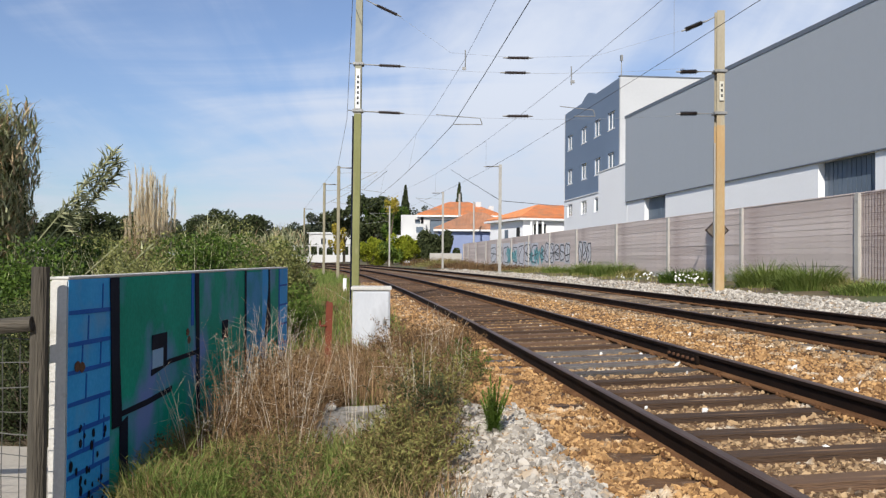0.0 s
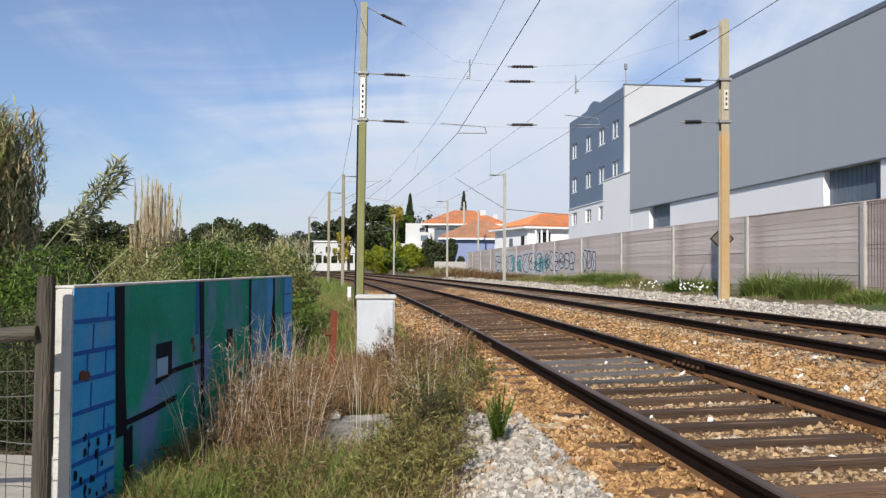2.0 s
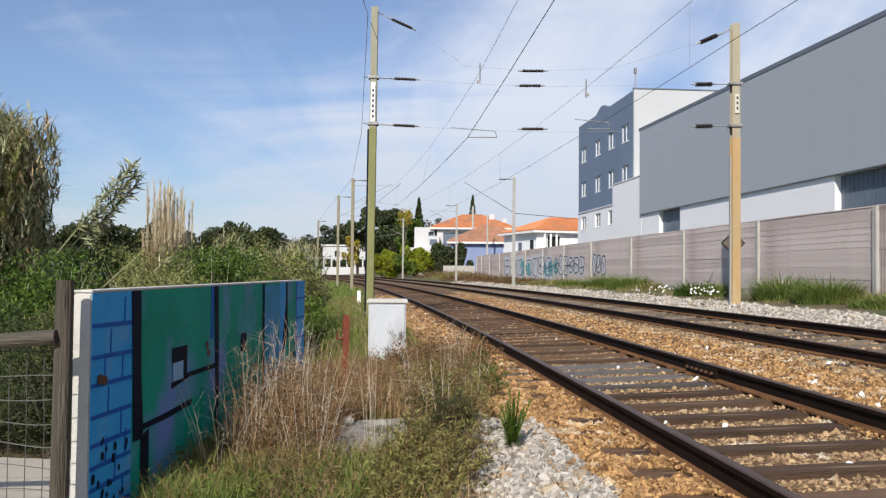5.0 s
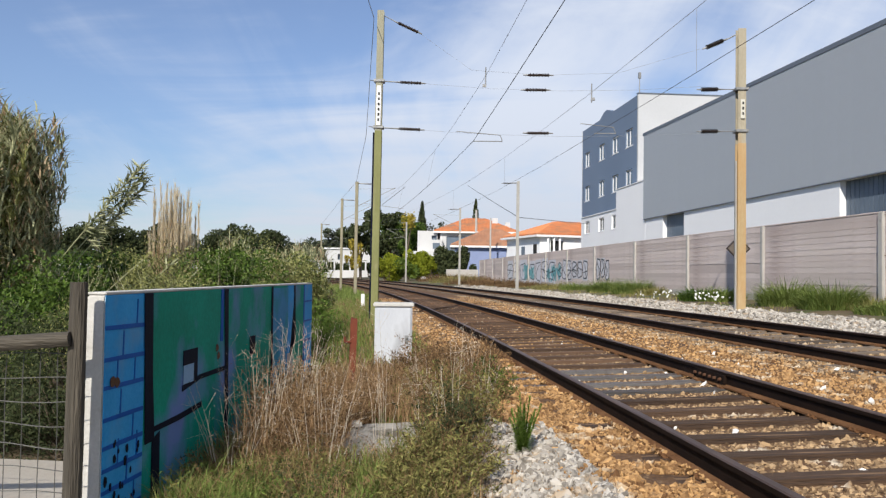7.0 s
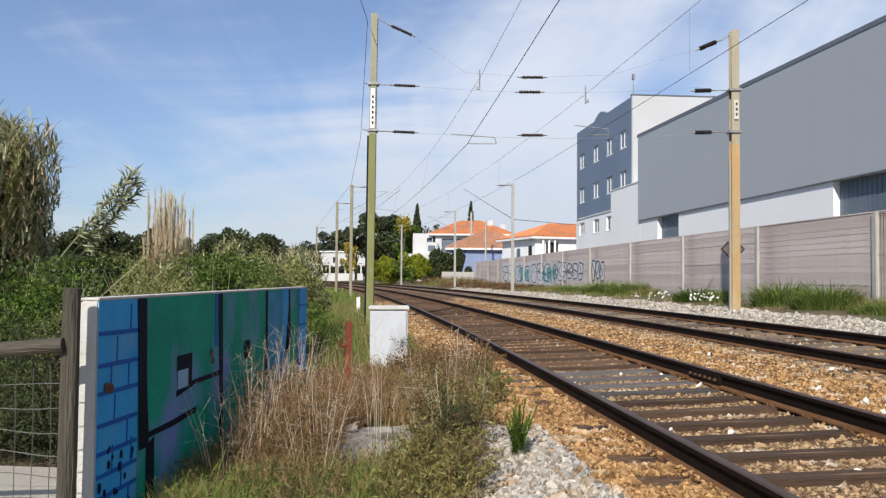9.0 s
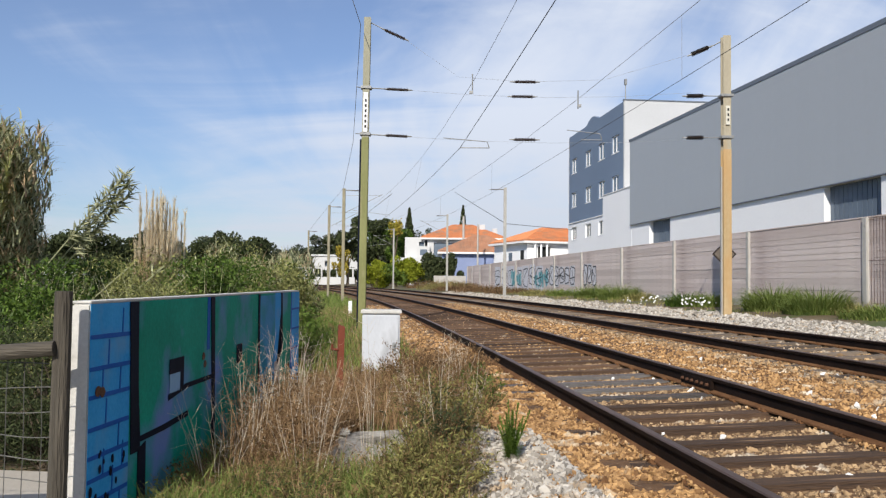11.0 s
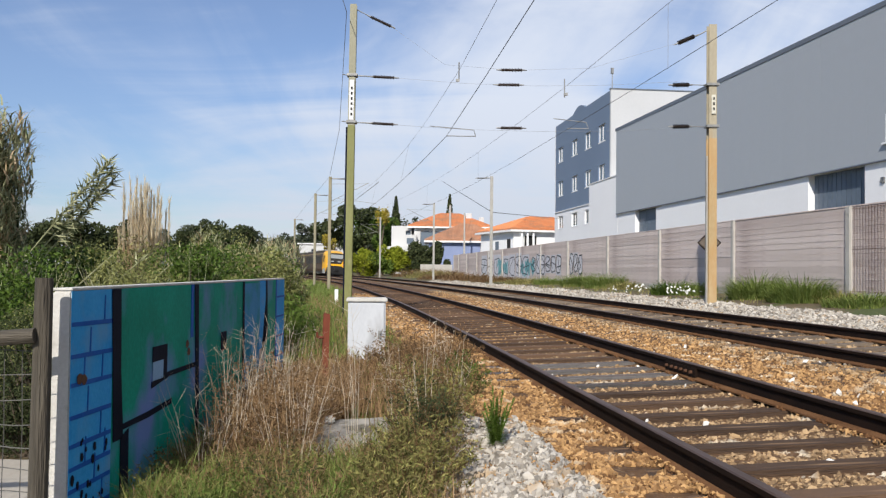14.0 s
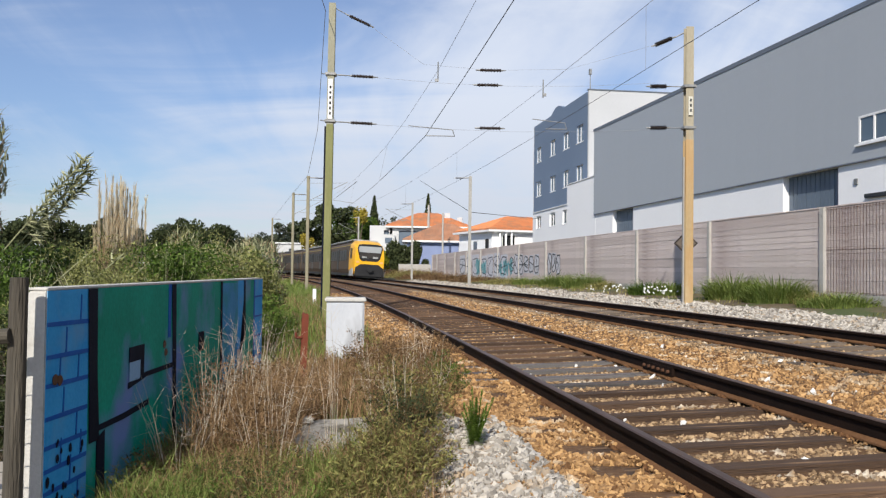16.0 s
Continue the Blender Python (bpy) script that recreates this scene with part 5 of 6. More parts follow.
def PAINT(patch, poly, ln, zt):
    """Blue masonry, green fields, violet shades and black lines of the mural."""
    r = random.Random(8)
    patch("blue_field", 0.0, 0.53, -0.5, zt, paint_blue, 1, "blue painted masonry")
    zs = (0.925, 0.755, 0.605, 0.435, 0.285, 0.165, 0.05, -0.09)
    for i, z in enumerate(zs):
        poly("joint_line", [(0.0, z - 0.012), (0.25, z - 0.018), (0.52, z - 0.022), (0.52, z + 0.002), (0.25, z + 0.008), (0.0, z + 0.01)], paint_line, 2)
        for x in ((0.4,), (0.22,), (0.38, 0.15), (0.2,), (0.37,), (0.18, 0.43), (0.3,))[i % 7]:
            poly("joint_line", [(x, z), (x + 0.014, z), (x + 0.02, z + 0.14), (x + 0.008, z + 0.145)], paint_line, 2)
    patch("green_field", 0.53, 4.19, -0.5, zt, paint_green, 1, "dark green painted field")
    poly("black_bar", [(0.5, zt), (0.63, zt), (0.65, 0.6), (0.69, 0.27), (0.69, 0.2), (0.55, 0.2), (0.53, 0.6)], paint_black, 3)
    poly("black_bar", [(0.66, 0.21), (0.78, 0.24), (0.8, -0.5), (0.66, -0.5)], paint_black, 3)
    poly("black_line", [(0.69, 0.25), (1.1, 0.25), (1.55, 0.27), (1.56, 0.31), (1.1, 0.29), (0.69, 0.285)], paint_black, 3)
    poly("black_bar", [(2.04, zt), (2.14, zt), (2.17, 0.5), (2.2, -0.3), (2.12, -0.3), (2.09, 0.5)], paint_black, 3)
    patch("blue_stripe", 1.97, 2.035, 0.7, zt, paint_line, 2)
    poly("black_line", [(1.16, 0.43), (1.5, 0.47), (2.12, 0.47), (2.12, 0.505), (1.5, 0.505), (1.16, 0.47)], paint_black, 3)
    poly("black_block", [(1.17, 0.7), (1.45, 0.7), (1.45, 0.46), (1.38, 0.46), (1.38, 0.6), (1.17, 0.6)], paint_black, 3)
    patch("pale_block", 1.18, 1.375, 0.475, 0.6, mat("paint_pale", (0.2, 0.36, 0.55), (0.3, 0.46, 0.62), 3), 3)
    patch("black_block", 2.78, 2.95, 0.52, 0.68, paint_black, 3)
    patch("violet_field", 3.56, 4.19, -0.5, zt - 0.02, paint_violet, 2)
    patch("blue_field", 4.19, 4.45, 0.4, zt, paint_blue, 2)
    poly("black_line", [(3.5, zt), (3.56, zt), (3.6, -0.3), (3.52, -0.3)], paint_black, 3)
    poly("black_line", [(4.44, zt), (4.51, zt), (4.56, 0.52), (4.3, 0.4), (4.3, 0.36), (4.5, 0.46)], paint_black, 3)
    patch("green_field", 4.46, 4.98, -0.5, zt, paint_green, 1)
    patch("blue_field", 4.98, ln, -0.5, zt, paint_blue, 1)
    for z in (0.9, 0.68, 0.46, 0.24, 0.02):
        patch("joint_line", 4.98, ln, z, z + 0.02, paint_line, 2)
    patch("joint_line", 4.95, 5.0, -0.5, zt, paint_line, 2)
    # chips and dark blots on the lower blue stones
    for k in range(26):
        x, z = r.uniform(0.03, 0.48), r.uniform(-0.2, 0.3)
        a = r.uniform(0.008, 0.02)
        poly("blot", [(x + a * math.cos(q) * r.uniform(0.7, 1.2), z + 1.6 * a * math.sin(q)) for q in np.linspace(0, 5.6, 8)], paint_black, 3)
    for x, z in ((0.1, 0.63), (0.15, 0.62), (1.88, 0.66), (1.92, 0.6), (4.85, 0.3)):
        poly("chip", [(x + 0.035 * math.cos(q) * r.uniform(0.6, 1.2), z + 0.03 * math.sin(q)) for q in np.linspace(0, 5.6, 8)], steel_rust, 3)


panel()
wire_fence()


# ---- plants ----
def g_pts(rng, count, x0, x1, y0, y1, keep=None):
    out = []
    for _ in range(count):
        x, y = rng.uniform(x0, x1), rng.uniform(y0, y1)
        if keep and not keep(x, y):
            continue
        out.append((x, y, ground_z(x, y) - 0.01))
    return np.array(out)


def left_verge(x, y):
    return off_line(x, y) < (-2.3 if y < 7 else -2.0) - 0.3 * noise.noise((0.0, y * 0.6, 7)) and not (y < 9.9 and x < -1.85) and not (-1.05 < x < -0.38 and 6.1 < y < 7.7)


def grass(name, rng, pts, h0, h1, w, lean, material, label):
    n = len(pts)
    V, Fq = blades(rng, pts, rng.uniform(h0, h1, n), w * rng.uniform(0.6, 1.3, n), lean)
    return tagged(soup(name, V, Fq, material, None, label), category="grass", kind="stuff")


def verge():
    rng = np.random.default_rng(11)
    p = g_pts(rng, 26000, -2.0, 1.2, 4.2, 12, left_verge)
    k = rng.random(len(p))
    near = p[:, 1] < 7.2
    grass("low_grass", rng, p[(k < 0.5) & near], 0.08, 0.28, 0.008, 0.7, grass_mixed, "short yellow-green grass at the foot of the slab")
    grass("low_grass", rng, p[(k < 0.35) & ~near], 0.1, 0.35, 0.01, 0.7, grass_green, "green grass between the dry stalks")
    q = p[(k > 0.55) & ((p[:, 1] > 5.9) | (p[:, 0] > -0.9))]
    grass("dry_grass", rng, q, 0.15, 0.45, 0.006, 0.7, grass_dry, "dry brown grass standing beside the slab")
    p = g_pts(rng, 7000, -1.8, -0.95, 5.9, 10, left_verge)
    grass("dry_grass", rng, p, 0.2, 0.5, 0.009, 0.85, grass_dry, "tan dry grass leaning beside the slab")
    p = g_pts(rng, 8000, -1.85, -0.2, 4.5, 6.3, left_verge)
    grass("low_grass", rng, p, 0.1, 0.34, 0.011, 0.8, grass_mixed, "yellow-green grass below the painted slab")
    p = g_pts(rng, 26000, -7, -0.5, 11, 46, lambda x, y: off_line(x, y) < -2.0 and off_line(x, y) > -6)
    grass("verge_grass", rng, p, 0.15, 0.45, 0.018, 0.7, grass_green, "green grass along the foot of the track bed")
    p = g_pts(rng, 14000, -17, -4, 44, 85, lambda x, y: -6.5 < off_line(x, y) < -2.0)
    grass("verge_grass", rng, p, 0.25, 0.6, 0.04, 0.7, grass_green, "green grass further along the track bed")
    p = g_pts(rng, 5000, -7, -0.5, 11, 40, lambda x, y: off_line(x, y) < -2.2 and off_line(x, y) > -6)
    grass("verge_grass", rng, p, 0.3, 0.6, 0.012, 0.7, grass_dry, "dry stalks among the green verge grass")
    # longer fresh blades in clumps at the foot of the slab, and bent straw among the brown weeds
    p = g_pts(rng, 15000, -1.85, -0.1, 4.5, 6.6, lambda x, y: left_verge(x, y) and noise.noise((x * 2.6, y * 2.2, 6)) > 0.2)
    grass("long_grass", rng, p, 0.2, 0.46, 0.008, 0.9, grass_green, "long fresh green blades at the foot of the slab")
    p = g_pts(rng, 7000, -1.8, -0.1, 4.6, 6.8, lambda x, y: left_verge(x, y) and noise.noise((x * 2.2, y * 2.6, 11)) > 0.1)
    grass("long_grass", rng, p, 0.2, 0.5, 0.006, 0.8, grass_dry, "bent tan straw among the green blades")
    p = g_pts(rng, 6000, -1.75, -0.4, 6.4, 11.0, lambda x, y: left_verge(x, y) and noise.noise((x * 2.0, y * 1.6, 15)) > 0.0)
    grass("long_grass", rng, p, 0.25, 0.62, 0.007, 0.45, grass_dry, "upright reddish-brown straw beside the post")
    # right verge at the foot of the fence
    def right(x, y):
        n = off_line(x, y)
        return n > 7.3 and x * 0.9945 + y * 0.1045 < 13.2
    p = g_pts(rng, 9000, 4, 13, 15, 70, lambda x, y: right(x, y) and off_line(x, y) > 8.1 and noise.noise((x * 0.5, y * 0.35, 5)) > -0.05)
    grass("verge_grass", rng, p, 0.08, 0.26, 0.03, 0.7, grass_mixed, "rough grass below the fence")
    for x, y, r, c, h, mt in ((9.85, 25.6, 0.75, 900, 0.95, grass_green), (10.5, 24.6, 0.5, 250, 0.5, grass_mixed), (10.15, 23.2, 0.8, 900, 0.85, grass_green), (10.7, 22.0, 0.6, 300, 0.45, grass_mixed), (10.6, 20.6, 0.9, 500, 0.45, grass_green), (9.35, 30.3, 0.8, 600, 0.6, grass_green), (9.0, 31.6, 0.8, 500, 0.65, leaf_green), (8.3, 40.5, 1.0, 800, 0.85, grass_green), (7.6, 44.2, 0.9, 700, 0.85, grass_green), (6.7, 49, 0.9, 400, 0.6, grass_green), (8.6, 37.8, 0.8, 300, 0.5, grass_mixed), (5.9, 53, 1.6, 500, 0.5, grass_mixed), (4.6, 60, 2.0, 600, 0.55, weed_brown), (3.0, 68, 2.4, 700, 0.8, weed_brown), (1.2, 78, 2.8, 700, 0.9, weed_brown), (-0.2, 88, 3.0, 800, 1.0, grass_mixed), (0.6, 96, 3.5, 900, 1.1, weed_brown), (-1.8, 98, 3.0, 900, 1.1, weed_brown)):
        c = int(c * 2)
        a, rr = rng.uniform(0, 6.28, c), r * np.sqrt(rng.random(c))
        pts = np.stack((x + np.cos(a) * rr, y + np.sin(a) * rr * 1.3, np.full(c, 0.0)), 1)
        ok = [off_line(q[0], q[1]) > 7.25 and q[0] * 0.9945 + q[1] * 0.1045 < 13.35 for q in pts]
        pts = pts[ok]
        pts[:, 2] = [ground_z(q[0], q[1]) - 0.02 for q in pts]
        n = len(pts)
        V, Fq = blades(rng, pts, 1.2 * h * rng.uniform(0.45, 1.15, n) * (1 - 0.45 * rr[ok] ** 2 / r ** 2), 0.026 * rng.uniform(0.6, 1.3, n), 1.0, way=a[ok] + rng.normal(size=n) * 0.5, droop=0.55)
        tagged(soup("grass_tuft", V, Fq, mt, None, "tall arching tuft of grass below the fence"), category="grass", group="tufts below the fence", kind="stuff")
    # white daisies round the mast's foot
    p = g_pts(rng, 420, 7.0, 10.2, 26.2, 34, lambda x, y: 8.0 < off_line(x, y) < 9.3 and noise.noise((x * 1.2, y * 0.9, 2)) > 0.12)
    p[:, 2] += rng.uniform(0.15, 0.4, len(p))
    stones("white_flowers", rng, p, 0.045, flower_white, "white daisies in the rough grass")["category"] = "flowers"


def weed(rng, x, y, h, spread, stems, leaf_m, stem_m, leaf_n, leaf_s, label, name="weed_shrub", up=0.8):
    """A dry bushy weed: fanned stems with side twigs and small leaves or seed husks."""
    t = thing(name, label, "weed", "weeds beside the track", m=pose(x, y, ground_z(x, y) - 0.02))
    a = rng.uniform(0, 6.28, stems)
    hh = h * rng.uniform(0.55, 1.05, stems)
    out = spread * np.sqrt(rng.random(stems))
    A = np.stack((np.cos(a) * out * 0.3, np.sin(a) * out * 0.3, 0 * a), 1)
    M1 = A + np.stack((np.cos(a) * out * 0.35, np.sin(a) * out * 0.35, hh * 0.55), 1)
    B = A + np.stack((np.cos(a) * out * 0.8, np.sin(a) * out * 0.8, hh), 1) + rng.normal(size=(stems, 3)) * 0.03
    r = 0.0022 if name == "dead_stalks" else 0.003
    sets = [twig(rng, A, M1, np.full(stems, r), np.full(stems, r * 0.8)), twig(rng, M1, B, np.full(stems, r * 0.8), np.full(stems, r * 0.3))]
    k = stems * 5
    i = rng.integers(0, stems, k)
    f = rng.uniform(0.0, 1.0, k)[:, None]
    P = M1[i] * (1 - f) + B[i] * f
    d = rng.normal(size=(k, 3)) * np.array([1, 1, 0.5]) + np.array([0, 0, up])
    d /= np.linalg.norm(d, axis=1)[:, None]
    Q = P + d * h * 0.17 * rng.uniform(0.4, 1.2, k)[:, None]
    sets.append(twig(rng, P, Q, np.full(k, r * 0.5), np.full(k, r * 0.2)))
    V, Fq = merge(*sets)
    tagged(soup("stalk_mass", V, Fq, stem_m, t), kind="stuff")
    if leaf_n:
        i = rng.integers(0, k, leaf_n)
        f = rng.uniform(0.1, 1.1, leaf_n)[:, None]
        pos = P[i] * (1 - f) + Q[i] * f + rng.normal(size=(leaf_n, 3)) * 0.012
        V, Fq = leaves(rng, pos, leaf_s * 1.15, aspect=0.24)
        tagged(soup("foliage", V, Fq, leaf_m, t), kind="stuff")
    return t


def weeds():
    rng = np.random.default_rng(21)
    lab_b, lab_p, lab_o = "dry brown bushy weed beside the track", "bleached dead stalks against the painted slab", "olive-brown shrubby weed at the edge of the ballast"
    # brown clumps from the slab to the post
    for x, y, h, s in ((-1.45, 6.5, 0.6, 0.35), (-1.3, 7.2, 0.6, 0.4), (-1.45, 8.0, 0.62, 0.4), (-1.2, 6.5, 0.5, 0.3), (-1.5, 8.6, 0.5, 0.3), (-1.6, 7.3, 0.7, 0.35), (-0.9, 8.5, 0.4, 0.35), (-1.0, 9.9, 0.4, 0.4), (-1.65, 9.0, 0.6, 0.35), (-1.25, 6.0, 0.5, 0.3), (-1.1, 7.6, 0.34, 0.3), (-0.95, 10.9, 0.4, 0.4), (-1.3, 10.2, 0.35, 0.4)):
        weed(rng, x, y, h, s, 70, weed_brown, grass_dry, 1300, 0.032, lab_b)
    # bleached stalks
    for x, y, h, s, n in ((-1.55, 6.2, 1.05, 0.3, 16), (-1.5, 7.0, 1.1, 0.35, 18), (-1.6, 5.6, 0.75, 0.35, 16), (-1.45, 7.8, 1.05, 0.3, 14)):
        weed(rng, x, y, h, s, n, grass_pale, grass_pale, 60, 0.015, lab_p, "dead_stalks")
    # olive-brown shrubs between slab and ballast
    for x, y, h, s, lm in ((-0.25, 9.6, 0.7, 0.5, weed_brown), (-0.05, 8.9, 0.62, 0.45, weed_brown), (0.1, 9.4, 0.52, 0.42, weed_brown), (-0.3, 8.3, 0.5, 0.35, weed_olive), (-0.08, 6.5, 0.64, 0.36, weed_olive), (-0.15, 5.95, 0.6, 0.36, leaf_dark), (-0.02, 7.1, 0.5, 0.32, weed_olive), (-0.14, 5.4, 0.48, 0.32, weed_olive), (-0.2, 7.4, 0.6, 0.35, weed_brown), (-0.2, 5.3, 0.4, 0.4, weed_olive), (-0.25, 5.0, 0.35, 0.35, weed_olive), (-0.55, 10.4, 0.5, 0.4, weed_brown), (0.2, 8.3, 0.42, 0.3, leaf_green)):
        weed(rng, x, y, h, s, 75, lm, weed_brown, 1900, 0.034, lab_o)
    # low green-brown mat in the foreground
    for x, y in ((-1.5, 5.1), (-1.2, 5.2), (-0.9, 5.1), (-1.55, 5.6), (-1.25, 5.6), (-0.95, 5.55), (-0.65, 5.0), (-1.65, 6.1), (-1.75, 5.0), (-1.35, 4.8), (-0.95, 4.75), (-0.5, 4.8)):
        weed(rng, x, y, rng.uniform(0.22, 0.36), 0.4, 60, leaf_bright if rng.random() < 0.45 else weed_olive, weed_olive, 480, 0.032, "low green and brown undergrowth at the foot of the slab", up=0.3)
    # thin tall single stalks
    for x, y, h in ((-0.62, 5.9, 1.2), (-0.5, 6.2, 1.05), (-0.15, 6.2, 1.1), (-0.35, 6.8, 1.0), (-0.75, 6.9, 0.9), (0.0, 6.9, 0.9), (-0.28, 5.6, 1.0)):
        weed(rng, x, y, h, 0.12, 4, grass_pale, grass_pale if rng.random() < 0.5 else weed_brown, 14, 0.015, "thin tall dry stalks", "dead_stalks")
    # upright dry stems over the shrubs by the cabinet and the slab
    for i in range(34):
        x, y = rng.uniform(-0.62, 0.08), rng.uniform(6.0, 10.2)
        if -1.05 < x < -0.4 and y < 7.6:
            x += 0.6
        weed(rng, x, y, rng.uniform(0.45, 0.78), 0.13, 5, weed_brown, grass_pale if rng.random() < 0.25 else grass_dry if rng.random() < 0.6 else weed_brown, 40, 0.018, "thin upright dry stems among the shrubby weeds", "dead_stalks", 1.6)
    for i in range(22):
        x, y = rng.uniform(-1.7, -0.98), rng.uniform(5.3, 8.6)
        weed(rng, x, y, rng.uniform(0.45, 0.95), 0.3, 9, weed_brown, grass_pale if rng.random() < 0.35 else grass_dry, 70, 0.02, "tangled dry stems against the painted slab", "dead_stalks", 0.5)
    for i in range(18):
        x, y = rng.uniform(-1.72, -0.75), rng.uniform(4.75, 5.9)
        weed(rng, x, y, rng.uniform(0.25, 0.42), 0.26, 26, weed_brown if i % 3 else leaf_dark, grass_dry if i % 2 else weed_brown, 260, 0.028, "low brown weeds among the short grass", up=0.7)
    # yellow-green tufts round the broken slab
    for x, y, h, c in ((-0.3, 5.9, 0.42, 130), (-0.22, 6.3, 0.4, 120), (-1.1, 5.5, 0.36, 190), (-0.95, 5.2, 0.32, 190), (-1.4, 5.3, 0.34, 190), (-0.8, 5.6, 0.34, 170), (-1.2, 5.9, 0.34, 170), (-0.62, 5.3, 0.34, 170), (-1.6, 5.0, 0.3, 170), (-0.45, 5.1, 0.36, 170), (-1.35, 4.95, 0.28, 170), (-1.05, 4.9, 0.28, 170)):
        a, rr = rng.uniform(0, 6.28, c), 0.14 * np.sqrt(rng.random(c))
        pts = np.stack((x + np.cos(a) * rr, y + np.sin(a) * rr, np.full(c, ground_z(x, y) - 0.02)), 1)
        V, Fq = blades(rng, pts, h * rng.uniform(0.5, 1.2, c), 0.011 * rng.uniform(0.7, 1.3, c), 0.45, droop=0.35)
        tagged(soup("grass_tuft", V, Fq, grass_mixed if h > 0.35 else grass_green, None, "fresh yellow-green tuft of grass by the broken slab"), category="grass", group="tufts by the slab", kind="stuff")
    # the bright green spiky sprout
    x, y = 0.37, 6.05
    t = thing("green_sprout", "bright green spiky weed growing out of the ballast", "weed", m=pose(x, y, ground_z(x, y)))
    sets = []
    for k in range(26):
        a, lean = rng.uniform(0, 6.28), rng.uniform(0.05, 0.42)
        ln = rng.uniform(0.18, 0.46) * (1 - 0.4 * lean)
        n = 150
        f = rng.random(n)
        pos = np.stack((np.cos(a) * lean * ln * f, np.sin(a) * lean * ln * f, ln * f), 1)
        sets.append(blades(rng, pos, 0.06 * rng.uniform(0.6, 1.2, n) * (1.3 - 0.8 * f), np.full(n, 0.009), 1.1, way=a + rng.normal(size=n) * 1.3))
        sets.append(twig(rng, np.zeros((1, 3)), np.array([[np.cos(a) * lean * ln, np.sin(a) * lean * ln, ln]]), np.array([0.005]), np.array([0.002])))
    V, Fq = merge(*sets)
    soup("foliage", V, Fq, leaf_sprout, t)
    part("stem", rod(bmesh.new(), (0, 0, -0.02), (0, 0, 0.32), 0.012, 0.004), weed_olive, t)


verge()
weeds()


def bush(rng, name, label, x, y, w, d, h, n, size, material, base=None, aspect=0.45, lobes=9, category="bush", group="", grassy=False):
    """Many small leaves over uneven lobes with bare branches inside."""
    z = ground_z(x, y) if base is None else base
    t = thing(name, label, category, group, m=pose(x, y, z))
    lc = np.stack((rng.uniform(-0.5, 0.5, lobes) * w * 0.75, rng.uniform(-0.5, 0.5, lobes) * d * 0.75, rng.uniform(0.25, 0.78, lobes) * h), 1)
    lr = rng.uniform(0.16, 0.3, lobes)
    i = rng.integers(0, lobes, n)
    v = rng.normal(size=(n, 3))
    v /= np.linalg.norm(v, axis=1)[:, None]
    rad = (0.55 + 0.45 * rng.random(n) ** 0.5) * (1 + 0.1 * rng.normal(size=n) * (rng.random(n) < 0.3))
    pos = lc[i] + v * (lr[i] * rad)[:, None] * np.array([w, d, h])
    pos[:, 2] = np.abs(pos[:, 2])
    V, Fq = blades(rng, pos, size * rng.uniform(0.5, 1.3, n), np.full(n, size * aspect), 1.2, droop=0.5) if grassy else leaves(rng, pos, size, aspect=aspect)
    if grassy:
        k = len(V) // n
        cut = int(n * 0.82)
        soup("green_leaves", V[:cut * k], Fq[Fq.max(axis=1) < cut * k], material, t)
        dead = Fq[Fq.min(axis=1) >= cut * k] - cut * k
        soup("dead_leaves", V[cut * k:], dead, plume_stalk, t, "dry tan leaves among the green")
        return t
    soup("crown", V, Fq, material, t)
    A = np.zeros((lobes * 3, 3))
    A[:, 0] = rng.uniform(-0.1, 0.1, lobes * 3) * w
    B = lc[np.arange(lobes * 3) % lobes] + rng.normal(size=(lobes * 3, 3)) * 0.05 * h
    V, Fq = twig(rng, A, B, np.full(lobes * 3, 0.009 * h), np.full(lobes * 3, 0.002 * h))
    tagged(soup("branching", V, Fq, bark, t), kind="stuff")
    return t


